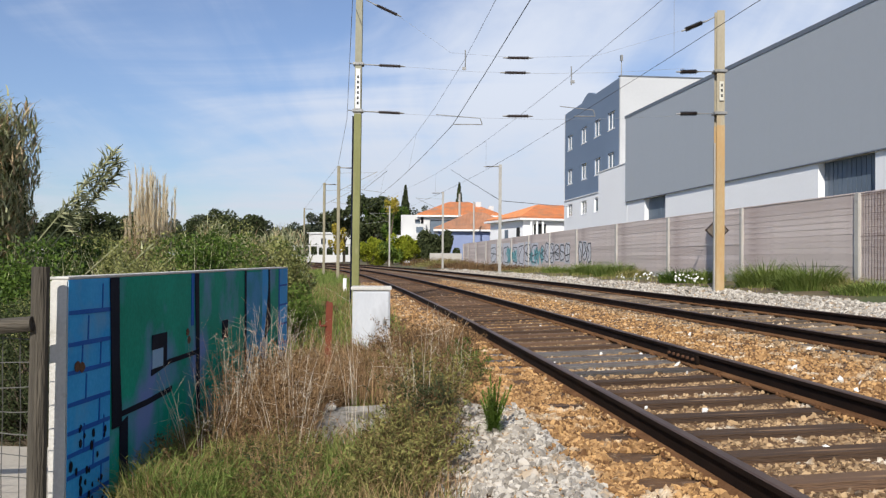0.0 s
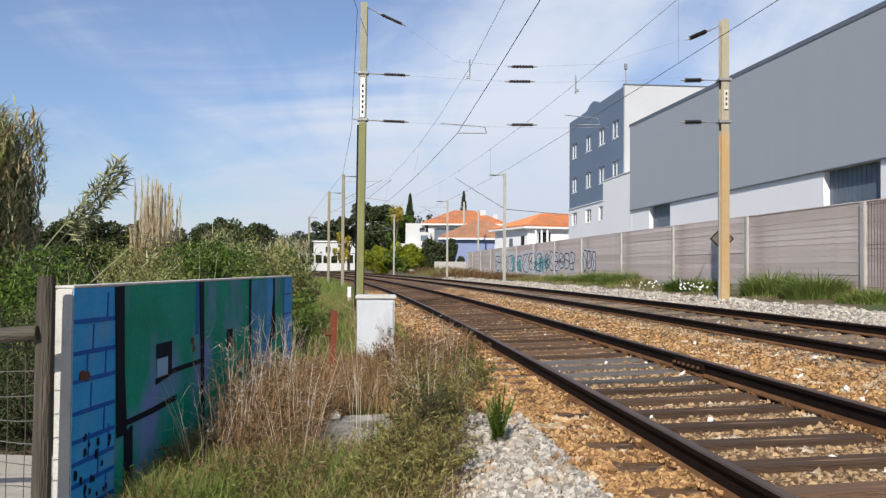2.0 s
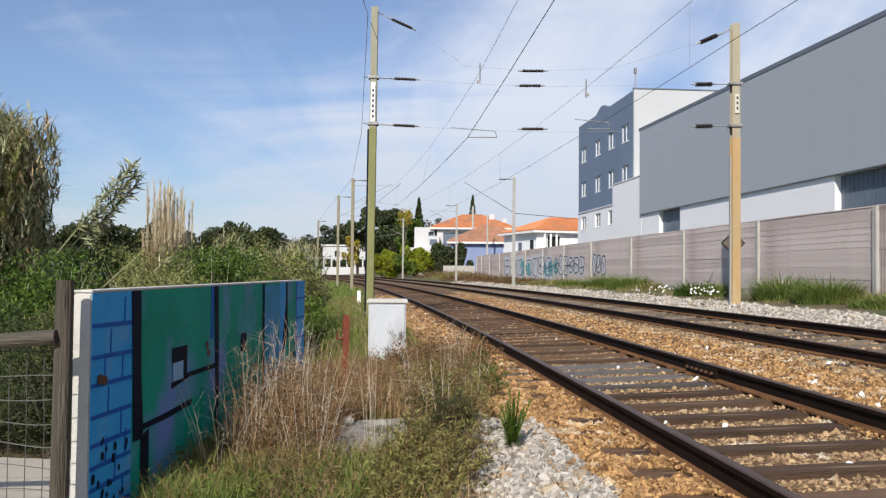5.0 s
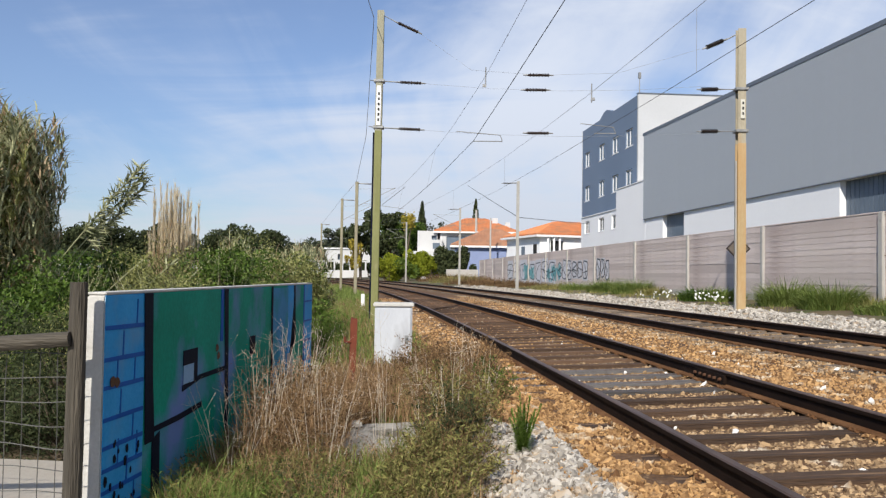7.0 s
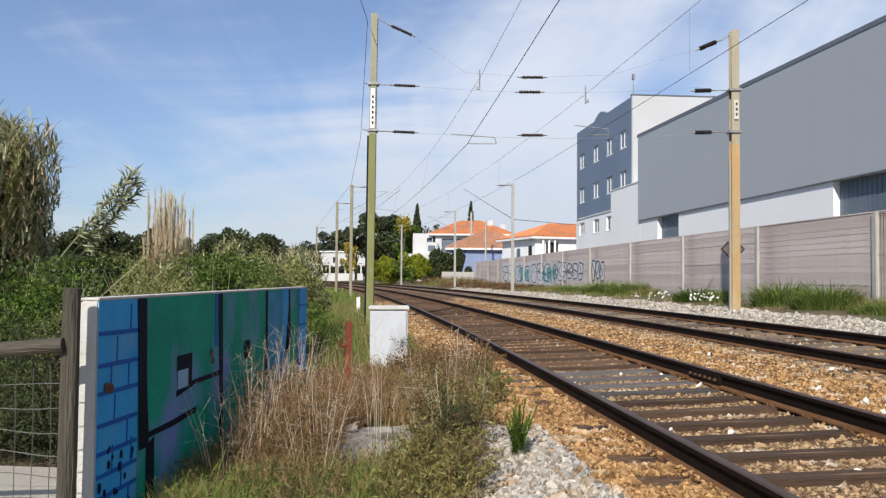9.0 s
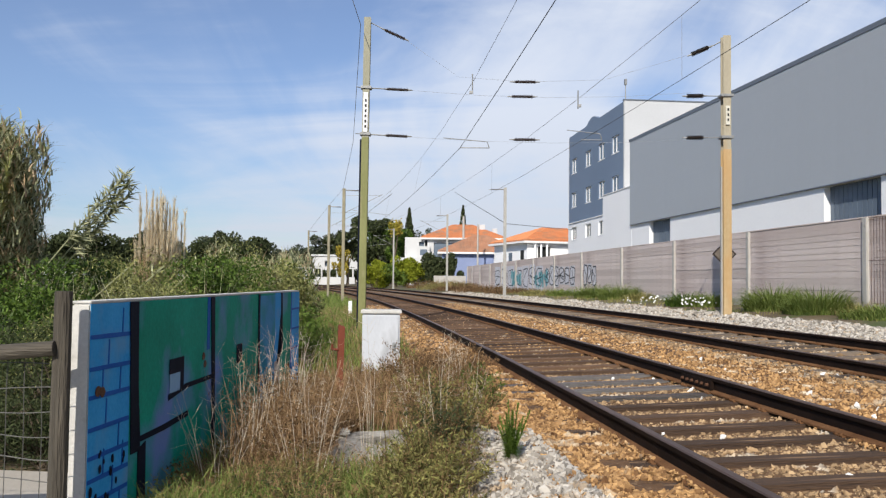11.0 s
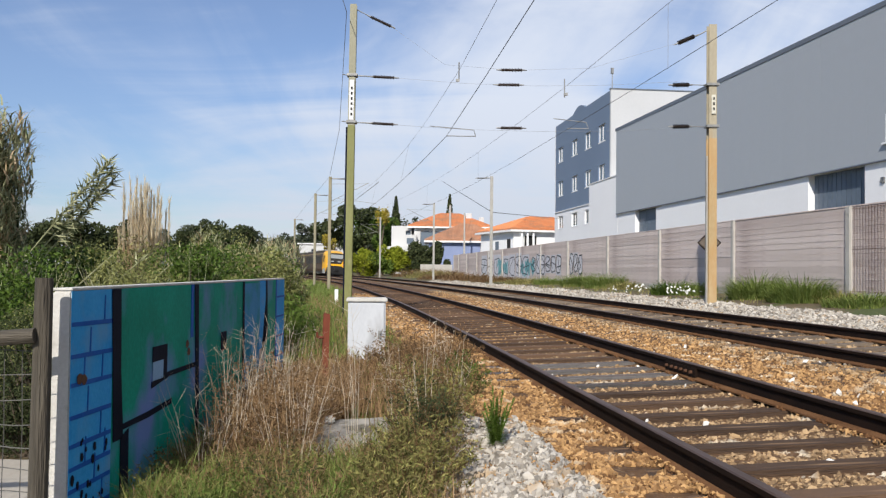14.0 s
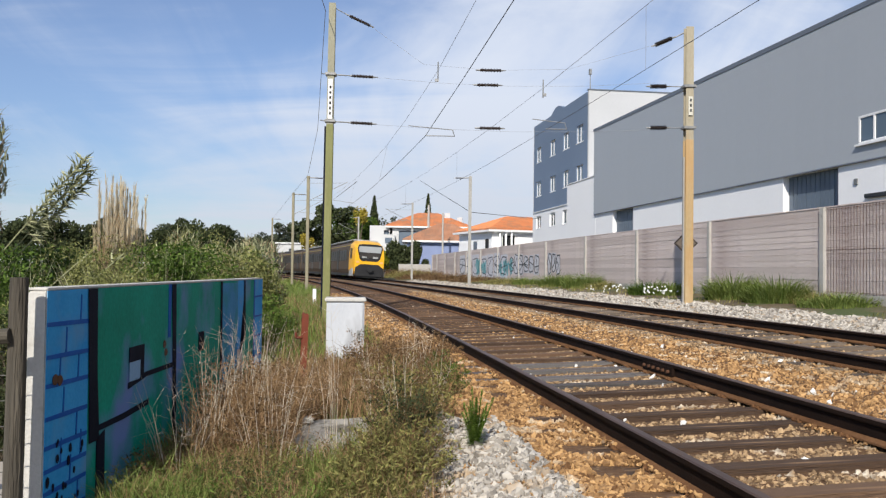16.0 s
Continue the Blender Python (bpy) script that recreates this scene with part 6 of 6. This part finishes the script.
def cane(rng, x, y, h, lean, az, label="stalk of giant cane with drooping grey-green leaves", leaf_from=0.35, n=34, size=0.5):
    """One giant cane: jointed stalk and long arching leaves."""
    t = thing("giant_cane", label, "cane", "giant canes", m=pose(x, y, ground_z(x, y) - 0.05))
    d = np.array([math.cos(az) * lean, math.sin(az) * lean, 1.0])
    d /= np.linalg.norm(d)
    k = 9
    bend = np.array([math.cos(az), math.sin(az), -0.25]) * (0.03 if lean > 0.3 else 0.1) * h
    pts = [d * h * f + bend * f ** 3 for f in np.linspace(0, 1, k)]
    tube("stalk", pts, 0.011, leaf_reed, t, seg=4)
    f = leaf_from + (1 - leaf_from) * rng.random(n) ** 0.8
    P = np.stack([np.interp(f, np.linspace(0, 1, k), [p[j] for p in pts]) for j in range(3)], 1)
    if lean > 0.3:
        # long narrow leaves that sweep forward along the stalk
        way = rng.normal(size=(n, 3)) * 0.55 + d * 0.85
        way /= np.linalg.norm(way, axis=1)[:, None]
        ln = (size * rng.uniform(0.6, 1.3, n))[:, None]
        side = np.cross(way, rng.normal(size=(n, 3)))
        side *= 0.013 / (np.linalg.norm(side, axis=1)[:, None] + 1e-9)
        sag = np.array([0, 0, -1.0]) * ln * rng.uniform(0.0, 0.35, n)[:, None]
        V = np.stack((P, P + way * ln * 0.4 + side, P + way * ln + sag, P + way * ln * 0.4 - side), 1).reshape(-1, 3)
        Fq = np.arange(n)[:, None] * 4 + np.array([[0, 1, 2, 3]])
    else:
        V, Fq = blades(rng, P, size * rng.uniform(0.4, 1.2, n), np.full(n, 0.034), 1.5, droop=0.55)
    tagged(soup("foliage", V, Fq, leaf_reed if rng.random() < 0.75 else scrub_olive, t), kind="stuff")
    return t


def thicket():
    rng = np.random.default_rng(31)
    # cane stand
    for i in range(85):
        x, y = rng.uniform(-10.0, -6.9), rng.uniform(11.8, 14.2)
        edge = (x + 9.6) / 3.05
        cane(rng, x, y, rng.uniform(3.2, 4.2) * (1 - 0.12 * edge), rng.uniform(0.0, 0.14), rng.uniform(-3.1, 3.1), n=56, size=0.5, leaf_from=0.38)
    for i in range(3):
        cane(rng, -7.4 + 0.06 * i, 12.5 + 0.1 * i, 3.9 - 0.15 * i, 0.75 + 0.012 * i, 0.03, "leaning stalk of giant cane with a leafy tip", 0.66, 190, 0.21)
    for i in range(3):
        cane(rng, -6.5 + 0.5 * i, 12.2, 2.4, 0.95, 0.1, "bare leaning cane stalk", 0.9, 6, 0.2)
    # dry plumes
    for i in range(64):
        x, y = -5.04 + float(np.clip(rng.normal() * 0.16, -0.28, 0.28)), 14.2 + rng.normal() * 0.2
        h = rng.uniform(2.2, 3.1) - 1.0 * abs(x + 5.04)
        if i > 61:
            x, h = (-4.66, -4.52)[i - 62], 2.62
        t = thing("plume_grass", "tall dead tan plume grass stalk", "grass", "plume grass clump", m=pose(x, y, ground_z(x, y)))
        tip = np.array([[rng.normal() * 0.06, rng.normal() * 0.06, h]])
        V, Fq = twig(rng, np.zeros((1, 3)), tip, np.array([0.012]), np.array([0.004]))
        soup("stalk", V, Fq, plume_stalk, t)
        n = 80
        f = rng.uniform(0.62, 0.97, n)[:, None]
        V, Fq = blades(rng, tip * f, np.full(n, 0.22), np.full(n, 0.012), 0.24)
        soup("plume", V, Fq, plume, t)
    a = rng.uniform(0, 6.28, 420)
    rr = 0.27 * np.sqrt(rng.random(420))
    p = np.stack((-5.04 + np.cos(a) * rr, 14.2 + np.sin(a) * rr, np.full(420, -0.3)), 1)
    V, Fq = blades(rng, p, rng.uniform(1.2, 2.5, 420), np.full(420, 0.02), 0.14)
    tagged(soup("dead_leaves", V, Fq, plume_stalk, None, "upright dead brown leaves at the foot of the plumes"), category="grass", kind="stuff")
    # leafy scrub behind the slab
    lab = "dense green scrub growing behind the painted slab"
    # leaf_dark beds near the wire fence have shade put into the leaf colour.
    beds = ((-6.8, 11.0, 3.0, 2.0, 1.3, 5200, 0.085, leaf_green), (-5.6, 11.6, 2.0, 2.0, 1.7, 5200, 0.085, leaf_green), (-4.5, 12.6, 2.0, 2.0, 1.95, 5600, 0.08, scrub_olive),
            (-3.75, 12.4, 1.5, 1.6, 2.0, 5200, 0.075, leaf_green), (-3.45, 13.4, 1.4, 1.6, 2.0, 5200, 0.075, leaf_green), (-3.9, 11.4, 1.5, 1.6, 1.55, 4600, 0.075, scrub_olive),
            (-3.05, 12.2, 0.8, 1.2, 1.4, 3600, 0.07, scrub_olive), (-4.5, 13.7, 1.9, 1.6, 2.0, 5200, 0.08, scrub_olive), (-4.0, 15.8, 2.2, 2.0, 2.2, 4800, 0.085, scrub_olive),
            (-2.5, 14.4, 0.8, 0.9, 0.85, 1800, 0.08, leaf_bright), (-7.9, 9.6, 2.4, 2, 1.5, 5000, 0.085, leaf_green), (-6.0, 9.8, 2.4, 1.6, 1.3, 5000, 0.08, leaf_green),
            (-4.4, 10.2, 2.0, 1.4, 1.2, 4200, 0.08, leaf_green), (-3.0, 10.4, 1.2, 1.2, 1.15, 3200, 0.075, leaf_green), (-4.5, 7.0, 1.8, 1.2, 1.35, 5600, 0.06, leaf_dark),
            (-3.3, 7.0, 1.5, 1.2, 1.25, 5200, 0.05, leaf_dark), (-3.7, 7.4, 1.4, 1.0, 1.3, 3000, 0.05, scrub_olive), (-2.75, 6.9, 0.9, 0.9, 1.1, 3600, 0.06, leaf_dark), (-2.75, 8.6, 0.9, 1.4, 1.0, 3000, 0.06, leaf_green),
            (-4.6, 6.7, 1.3, 0.7, 0.75, 3600, 0.05, leaf_dark), (-3.9, 6.65, 1.2, 0.7, 0.8, 3600, 0.045, leaf_dark), (-3.2, 6.6, 1.1, 0.6, 0.75, 3600, 0.05, leaf_dark), (-2.65, 6.5, 0.8, 0.6, 0.7, 3000, 0.05, leaf_dark), (-5.4, 6.9, 1.3, 0.7, 0.8, 3000, 0.05, leaf_dark),
            (-4.2, 6.75, 1.6, 0.6, 0.4, 3000, 0.05, leaf_dark), (-3.0, 6.65, 1.6, 0.6, 0.4, 3000, 0.05, leaf_dark), (-2.45, 6.3, 0.5, 0.5, 0.45, 1600, 0.045, leaf_green))
    for x, y, w, d, h, n, s, m in beds:
        bush(rng, "scrub_bush", lab, x, y, w, d, h, int(n * 1.5), s * (0.85 if m is leaf_green else 0.85), m, aspect=0.42 if m is leaf_green else 0.26, lobes=14, group="scrub behind the slab")
    rng = np.random.default_rng(77)
    for x, y, w, d, h, n, s, m in ((-7.05, 13.1, 1.15, 1.2, 4.1, 6500, 0.2, leaf_reed), (-7.5, 13.0, 1.3, 1.2, 4.2, 5500, 0.2, scrub_olive), (-8.4, 13.2, 3.0, 2.0, 4.2, 14000, 0.22, leaf_reed), (-9.6, 12.6, 3.0, 1.6, 4.1, 9000, 0.2, scrub_olive), (-7.75, 13.6, 1.5, 1.4, 4.0, 7000, 0.22, leaf_reed), (-8.0, 12.8, 2.4, 1.2, 2.4, 4500, 0.18, leaf_green)):
        bush(rng, "cane_thicket", "dense tangle of grey-green cane leaves", x, y, w, d, h, n, s * 1.6, m, aspect=0.09, lobes=26, category="cane", grassy=True)
    for x, y, w, h in ((-7.4, 15.6, 3, 1.9), (-5.9, 16.2, 2.6, 1.8), (-9.5, 17, 4, 1.7), (-6.8, 18, 3.5, 1.8), (-12.5, 16, 4, 1.7), (-9.5, 27, 5, 2.1), (-13.5, 28, 6, 2.3), (-18, 28, 6, 2.3), (-7.2, 25, 3, 1.8), (-22.5, 30, 7, 2.4)):
        bush(rng, "scrub_bush", lab, x, y, w, 3, h, 4200, 0.12, leaf_green, group="scrub behind the slab")
    bush(rng, "grass_clump", "tall pale grass clump beside the track", -4.35, 20, 2.0, 2.4, 2.2, 5200, 0.35, leaf_reed, aspect=0.07, category="grass", grassy=True)
    bush(rng, "grass_clump", "tall pale grass clump behind the scrub", -4.5, 17.4, 1.9, 2.0, 2.2, 3600, 0.35, leaf_reed, aspect=0.06, category="grass", grassy=True)
    p = g_pts(rng, 500, -6.3, -3.2, 11, 13.5)
    n = len(p)
    V, Fq = blades(rng, p, rng.uniform(1.1, 2.0, n), np.full(n, 0.018), 0.45)
    tagged(soup("tall_grass", V, Fq, leaf_reed, None, "tall pale grass standing among the scrub"), category="grass", kind="stuff")
    # leafy bushes with pale grass at the end of the scrub, beside the track
    for x, y, w, d, h, n, s, m in ((-3.45, 17.0, 1.4, 1.5, 1.9, 5200, 0.085, scrub_olive), (-3.75, 18.6, 1.6, 1.5, 2.1, 5200, 0.085, leaf_green), (-2.62, 13.6, 0.8, 1.0, 1.0, 2600, 0.08, leaf_bright)):
        bush(rng, "scrub_bush", "dense scrub at the edge of the track bed", x, y, w, d, h, n, s, m, aspect=0.4, lobes=14, group="scrub behind the slab")
    # pale grass heads over the scrub
    p = g_pts(rng, 1000, -7, -4.0, 14.5, 24, lambda x, y: off_line(x, y) < -4.6)
    n = len(p)
    V, Fq = blades(rng, p, rng.uniform(1.4, 2.2, n), np.full(n, 0.022), 0.3)
    tagged(soup("tall_grass", V, Fq, leaf_reed, None, "tall pale grass behind the scrub"), category="grass", kind="stuff")


thicket()


def tree(rng, label, x, y, h, w, n, size, material, trunk=0.35, lobes=12, base=None, low=0.25):
    """Tapered trunk, forked limbs, crown of leaf clumps."""
    z = ground_z(x, y) if base is None else base
    t = thing("tree", label, "tree", "trees in the distance", m=pose(x, y, z))
    bm = bmesh.new()
    rod(bm, (0, 0, -0.2), (0.1, 0, h * 0.5), trunk * 0.5, trunk * 0.3, 8)
    lc = np.stack((rng.normal(size=lobes) * w * 0.24, rng.normal(size=lobes) * w * 0.24, h * rng.uniform(low + 0.12, 0.86, lobes)), 1)
    for c in lc[:7]:
        rod(bm, (0.05, 0, h * 0.3), c, trunk * 0.22, trunk * 0.06, 6)
    part("trunk", bm, bark, t)
    i = rng.integers(0, lobes, n)
    v = rng.normal(size=(n, 3))
    v /= np.linalg.norm(v, axis=1)[:, None]
    r = rng.uniform(0.13, 0.24, lobes)[i] * (0.5 + 0.5 * rng.random(n) ** 0.5)
    pos = lc[i] + v * r[:, None] * np.array([w, w, h * 0.62])
    V, Fq = leaves(rng, pos, size, aspect=0.7)
    soup("crown", V, Fq, material, t)
    return t


def cypress(rng, x, y, h, w, n, material):
    t = thing("tree", "narrow dark conifer rising behind the roofs", "tree", "trees in the distance", m=pose(x, y, 0))
    part("trunk", rod(bmesh.new(), (0, 0, -0.2), (0, 0, h * 0.9), 0.2, 0.04, 8), bark, t)
    f = rng.random(n)
    a = rng.uniform(0, 6.28, n)
    r = w / 2 * np.interp(f, [0, 0.25, 0.6, 1], [0.6, 1.0, 0.7, 0.04]) * (0.6 + 0.5 * rng.random(n))
    pos = np.stack((np.cos(a) * r, np.sin(a) * r, h * (0.12 + 0.88 * f)), 1)
    V, Fq = leaves(rng, pos, 0.5, aspect=0.6)
    soup("crown", V, Fq, material, t)


def far_trees():
    rng = np.random.default_rng(41)
    tree(rng, "broad dark tree behind the railway bend", -12.5, 150, 12.8, 9.5, 5200, 0.6, leaf_dark, 0.6)
    tree(rng, "rounded green tree behind the railway bend", -9.5, 148, 11.2, 7, 4200, 0.55, leaf_green, 0.5)
    tree(rng, "dark umbrella tree with bare limbs", -16.5, 140, 9.8, 6, 2600, 0.5, leaf_dark, 0.5, low=0.5)
    tree(rng, "small yellow-flowering mimosa tree by the line", -17.3, 138, 7.0, 2.6, 1200, 0.35, mimosa, 0.25)
    tree(rng, "yellow-flowering top of a taller tree", -8.9, 142, 11.6, 3.0, 500, 0.4, mimosa, 0.25, low=0.7)
    cypress(rng, -7.1, 158, 15.0, 2.8, 2200, leaf_dark)
    cypress(rng, 3.2, 165, 16.2, 2.6, 1500, leaf_dark)
    tree(rng, "thin pine beyond the roofs", -3.5, 165, 11.5, 5, 900, 0.5, leaf_dark, 0.3)
    for k in range(5):
        bush(rng, "hedge_bush", "bright yellow-green hedge bush beside the line", -9.3 + 1.35 * k, 108 + rng.uniform(-1, 1), 3.4, 2.5, 4.0 + rng.uniform(-0.5, 0.3), 3600, 0.3, leaf_lime if k != 2 else leaf_bright, aspect=0.6)
    bush(rng, "garden_bush", "dark green garden bush by the blue house", -1.55, 106.5, 3.5, 3, 4.4, 6500, 0.32, leaf_dark, aspect=0.6)
    bush(rng, "garden_bush", "dark green garden bush by the blue house", 0.75, 107, 2.8, 2.4, 4.3, 3500, 0.32, leaf_dark, aspect=0.6)
    for k in range(6):
        bush(rng, "garden_bush", "dark garden bush between the white wall and the house", -28 + 2.1 * k, 165 + rng.uniform(-1, 1), 3.2, 2.5, 3.4 + rng.uniform(-0.5, 0.6), 1500, 0.4, leaf_dark, aspect=0.6)
    # woods behind on the left
    for k in range(44):
        x = -80 + k * 1.6 + rng.uniform(-1, 1)
        tree(rng, "dark pine of the woods on the skyline", x, 205 + rng.uniform(-14, 14), 12.0 + rng.uniform(-2.5, 2.0), 7.5, 1500, 0.65, leaf_far, 0.5, base=-0.5)
    for k in range(18):
        tree(rng, "dark tree standing behind the canes", -48 + k * 1.7 + rng.uniform(-1, 1), 86 + rng.uniform(-4, 4), 6.8 + rng.uniform(-0.8, 0.5), 5, 2600, 0.3, leaf_dark, 0.4, base=-0.3)
    for k in range(14):
        tree(rng, "far tree behind the houses", -14 + k * 3.4, 215 + rng.uniform(-10, 10), 9 + rng.uniform(-2, 1.5), 7, 600, 0.9, leaf_far, 0.5)


far_trees()


# ---- the train ----
CAR_LEN, CAR_W, CAR_H = 22.5, 2.95, 3.45


def car_section(bm, x_list, shape):
    """Skins rounded cross-sections along the car; shape(x) gives half width, floor, roof, front set-back."""
    rows = []
    for x in x_list:
        w, zb, zt = shape(x)
        ring = []
        for yy, zz in ((-0.92, 0.0), (-1.0, 0.12), (-1.0, 0.62), (-0.94, 0.86), (-0.7, 0.97), (0.0, 1.0), (0.7, 0.97), (0.94, 0.86), (1.0, 0.62), (1.0, 0.12), (0.92, 0.0)):
            ring.append(bm.verts.new((x, yy * w, zb + zz * (zt - zb))))
        rows.append(ring)
    for r, q in zip(rows[:-1], rows[1:]):
        for i in range(len(r)):
            bm.faces.new((r[i], r[(i + 1) % len(r)], q[(i + 1) % len(r)], q[i]))
    bm.faces.new(rows[0])
    bm.faces.new(rows[-1][::-1])
    bmesh.ops.recalc_face_normals(bm, faces=bm.faces)
    return bm


def train_car(front, label):
    """Local x points ahead along the track, z 0 at the rail head, the origin at the car's middle."""
    t = thing("train_car", label, "train car", "cars of the train")
    h = CAR_LEN / 2
    half = CAR_W / 2
    zb, zt = 0.45, CAR_H
    nose = h - 2.6 if front else h - 0.15
    part("body", car_section(bmesh.new(), [-h + 0.15, nose], lambda x: (half, zb, zt)), train_grey, t, "dark brown-grey body side")
    part("roof", boxed(-h + 0.2, nose - 0.3, -half + 0.25, half - 0.25, zt - 0.06, zt + 0.12, bevel=0.08), train_roof, t, "pale grey roof")
    part("roof_stripe", boxed(-h + 0.2, nose - 0.05, -half + 0.06, half - 0.06, zt - 0.5, zt - 0.44, bevel=0.01), mat("stripe_yellow", (0.4, 0.3, 0.1), (0.46, 0.36, 0.14), 1, bump=0), t, "yellow stripe under the roof")
    if front:
        def cab(x):
            f = (x - nose) / 2.6
            return (half * (1 - 0.12 * f ** 3), zb - 0.05, zt + 0.05 - 0.55 * f ** 2.2)
        xs = [nose + 0.002 + 2.6 * k / 8 for k in range(9)]
        nb = part("cab", car_section(bmesh.new(), xs, cab), train_yellow, t, "yellow rounded cab front")
        X = h + 0.01
        m = Matrix.Translation((X, 0, 0)) @ Matrix.Rotation(radians(90), 4, "Z")
        part("mask", prism(bmesh.new(), [(-1.02, 3.0), (-0.6, 3.08), (0.6, 3.08), (1.02, 3.0), (1.14, 2.7), (0.92, 1.78), (0.7, 1.56), (-0.7, 1.56), (-0.92, 1.78), (-1.14, 2.7)], 0.05, m), train_black, nb, "black windscreen surround")
        m2 = Matrix.Translation((X + 0.02, 0, 0)) @ Matrix.Rotation(radians(90), 4, "Z")
        part("windscreen", prism(bmesh.new(), [(-0.98, 2.88), (0.98, 2.88), (1.02, 2.68), (0.95, 2.34), (-0.95, 2.34), (-1.02, 2.68)], 0.05, m2), train_screen, nb, "pale upper windscreen with the sky's reflection in its colour")
        part("windscreen", prism(bmesh.new(), [(-0.93, 2.3), (0.93, 2.3), (0.84, 1.86), (-0.84, 1.86)], 0.05, m2), train_window, nb, "dark lower windscreen")
        for sd in (-1, 1):
            part("wiper_panel", prism(bmesh.new(), [(sd * 0.28, 1.98), (sd * 0.72, 1.98), (sd * 0.7, 1.84), (sd * 0.28, 1.84)], 0.03, Matrix.Translation((X + 0.055, 0, 0)) @ Matrix.Rotation(radians(90), 4, "Z")), train_roof, nb, "pale panel below the windscreen")
        part("bumper", prism(bmesh.new(), [(-0.78, 1.3), (0.78, 1.3), (1.25, 0.98), (1.3, 0.3), (-1.3, 0.3), (-1.25, 0.98)], 0.14, Matrix.Translation((X + 0.1, 0, 0)) @ Matrix.Rotation(radians(90), 4, "Z")), train_black, t, "black front bumper and grille")
        part("apron", boxed(h - 0.5, h + 0.16, -1.24, 1.24, 0.12, 0.6, bevel=0.12), train_black, t, "black front apron")
        part("coupler", rod(bmesh.new(), (h, 0, 0.85), (h + 0.45, 0, 0.85), 0.22, 0.26, 12), train_black, t, "dark coupler head")
        for s in (-1, 1):
            part("headlight", boxed(h - 0.02, h + 0.05, s * 1.06 - 0.14, s * 1.06 + 0.14, 1.4, 1.56, bevel=0.02), lamp_glow, nb, "lit warm headlight")
            part("skirt", boxed(h - 2.4, h - 0.3, s * (half - 0.1), s * (half - 0.02), 0.2, 0.9, bevel=0.02), train_roof, t)
            part("cab_window", boxed(nose + 0.6, nose + 1.5, s * (half - 0.04), s * (half + 0.012), 1.75, 2.7, bevel=0.02), train_window, nb)
    for s in (-1, 1):
        x = -h + 1.0
        k = 0
        while x + 1.7 < nose:
            if k % 4 == 2:
                part("door", boxed(x, x + 1.3, s * (half - 0.03), s * (half + 0.012), 0.7, 2.75, bevel=0.02), train_black, t, "dark sliding door")
            else:
                part("window", boxed(x, x + 1.55, s * (half - 0.03), s * (half + 0.01), 1.6, 2.6, bevel=0.03), train_window, t)
            x += 1.75
            k += 1
    part("underframe", boxed(-h + 0.3, h - 0.6, -half + 0.25, half - 0.25, 0.2, 0.5), train_black, t)
    for bx in (-h + 3.4, h - 3.8):
        bg = part("bogie", boxed(bx - 1.5, bx + 1.5, -1.1, 1.1, 0.32, 0.62, bevel=0.05), train_black, t)
        for ax in (-1.1, 1.1):
            for s in (-1, 1):
                part("wheel", rod(bmesh.new(), (bx + ax, s * 0.8, 0.42), (bx + ax, s * 0.93, 0.42), 0.42, 0.42, 18), steel_rust, bg)
    return t


cars = [train_car(True, "leading yellow-nosed electric train car with dark sides")]
cars += [train_car(False, "following dark-sided train car with a window band") for k in range(3)]


def train_pose(y):
    s = slope(y)
    return Matrix.Translation(on_line(GAP, y, 0.335)) @ Matrix.Rotation(math.atan2(-1, -s), 4, "Z") @ Matrix.Rotation(radians(-3.0), 4, "X")


def motions():
    for k, car in enumerate(cars):
        rows = []
        for i in range(33):
            t = 16.0 * i / 32
            front = 73.5 + 21.2 * (16.0 - t)
            back = (CAR_LEN / 2 + k * CAR_LEN) / math.sqrt(1 + slope(front) ** 2)
            rows.append((t, train_pose(front + back)))
        walk(car, rows)


motions()
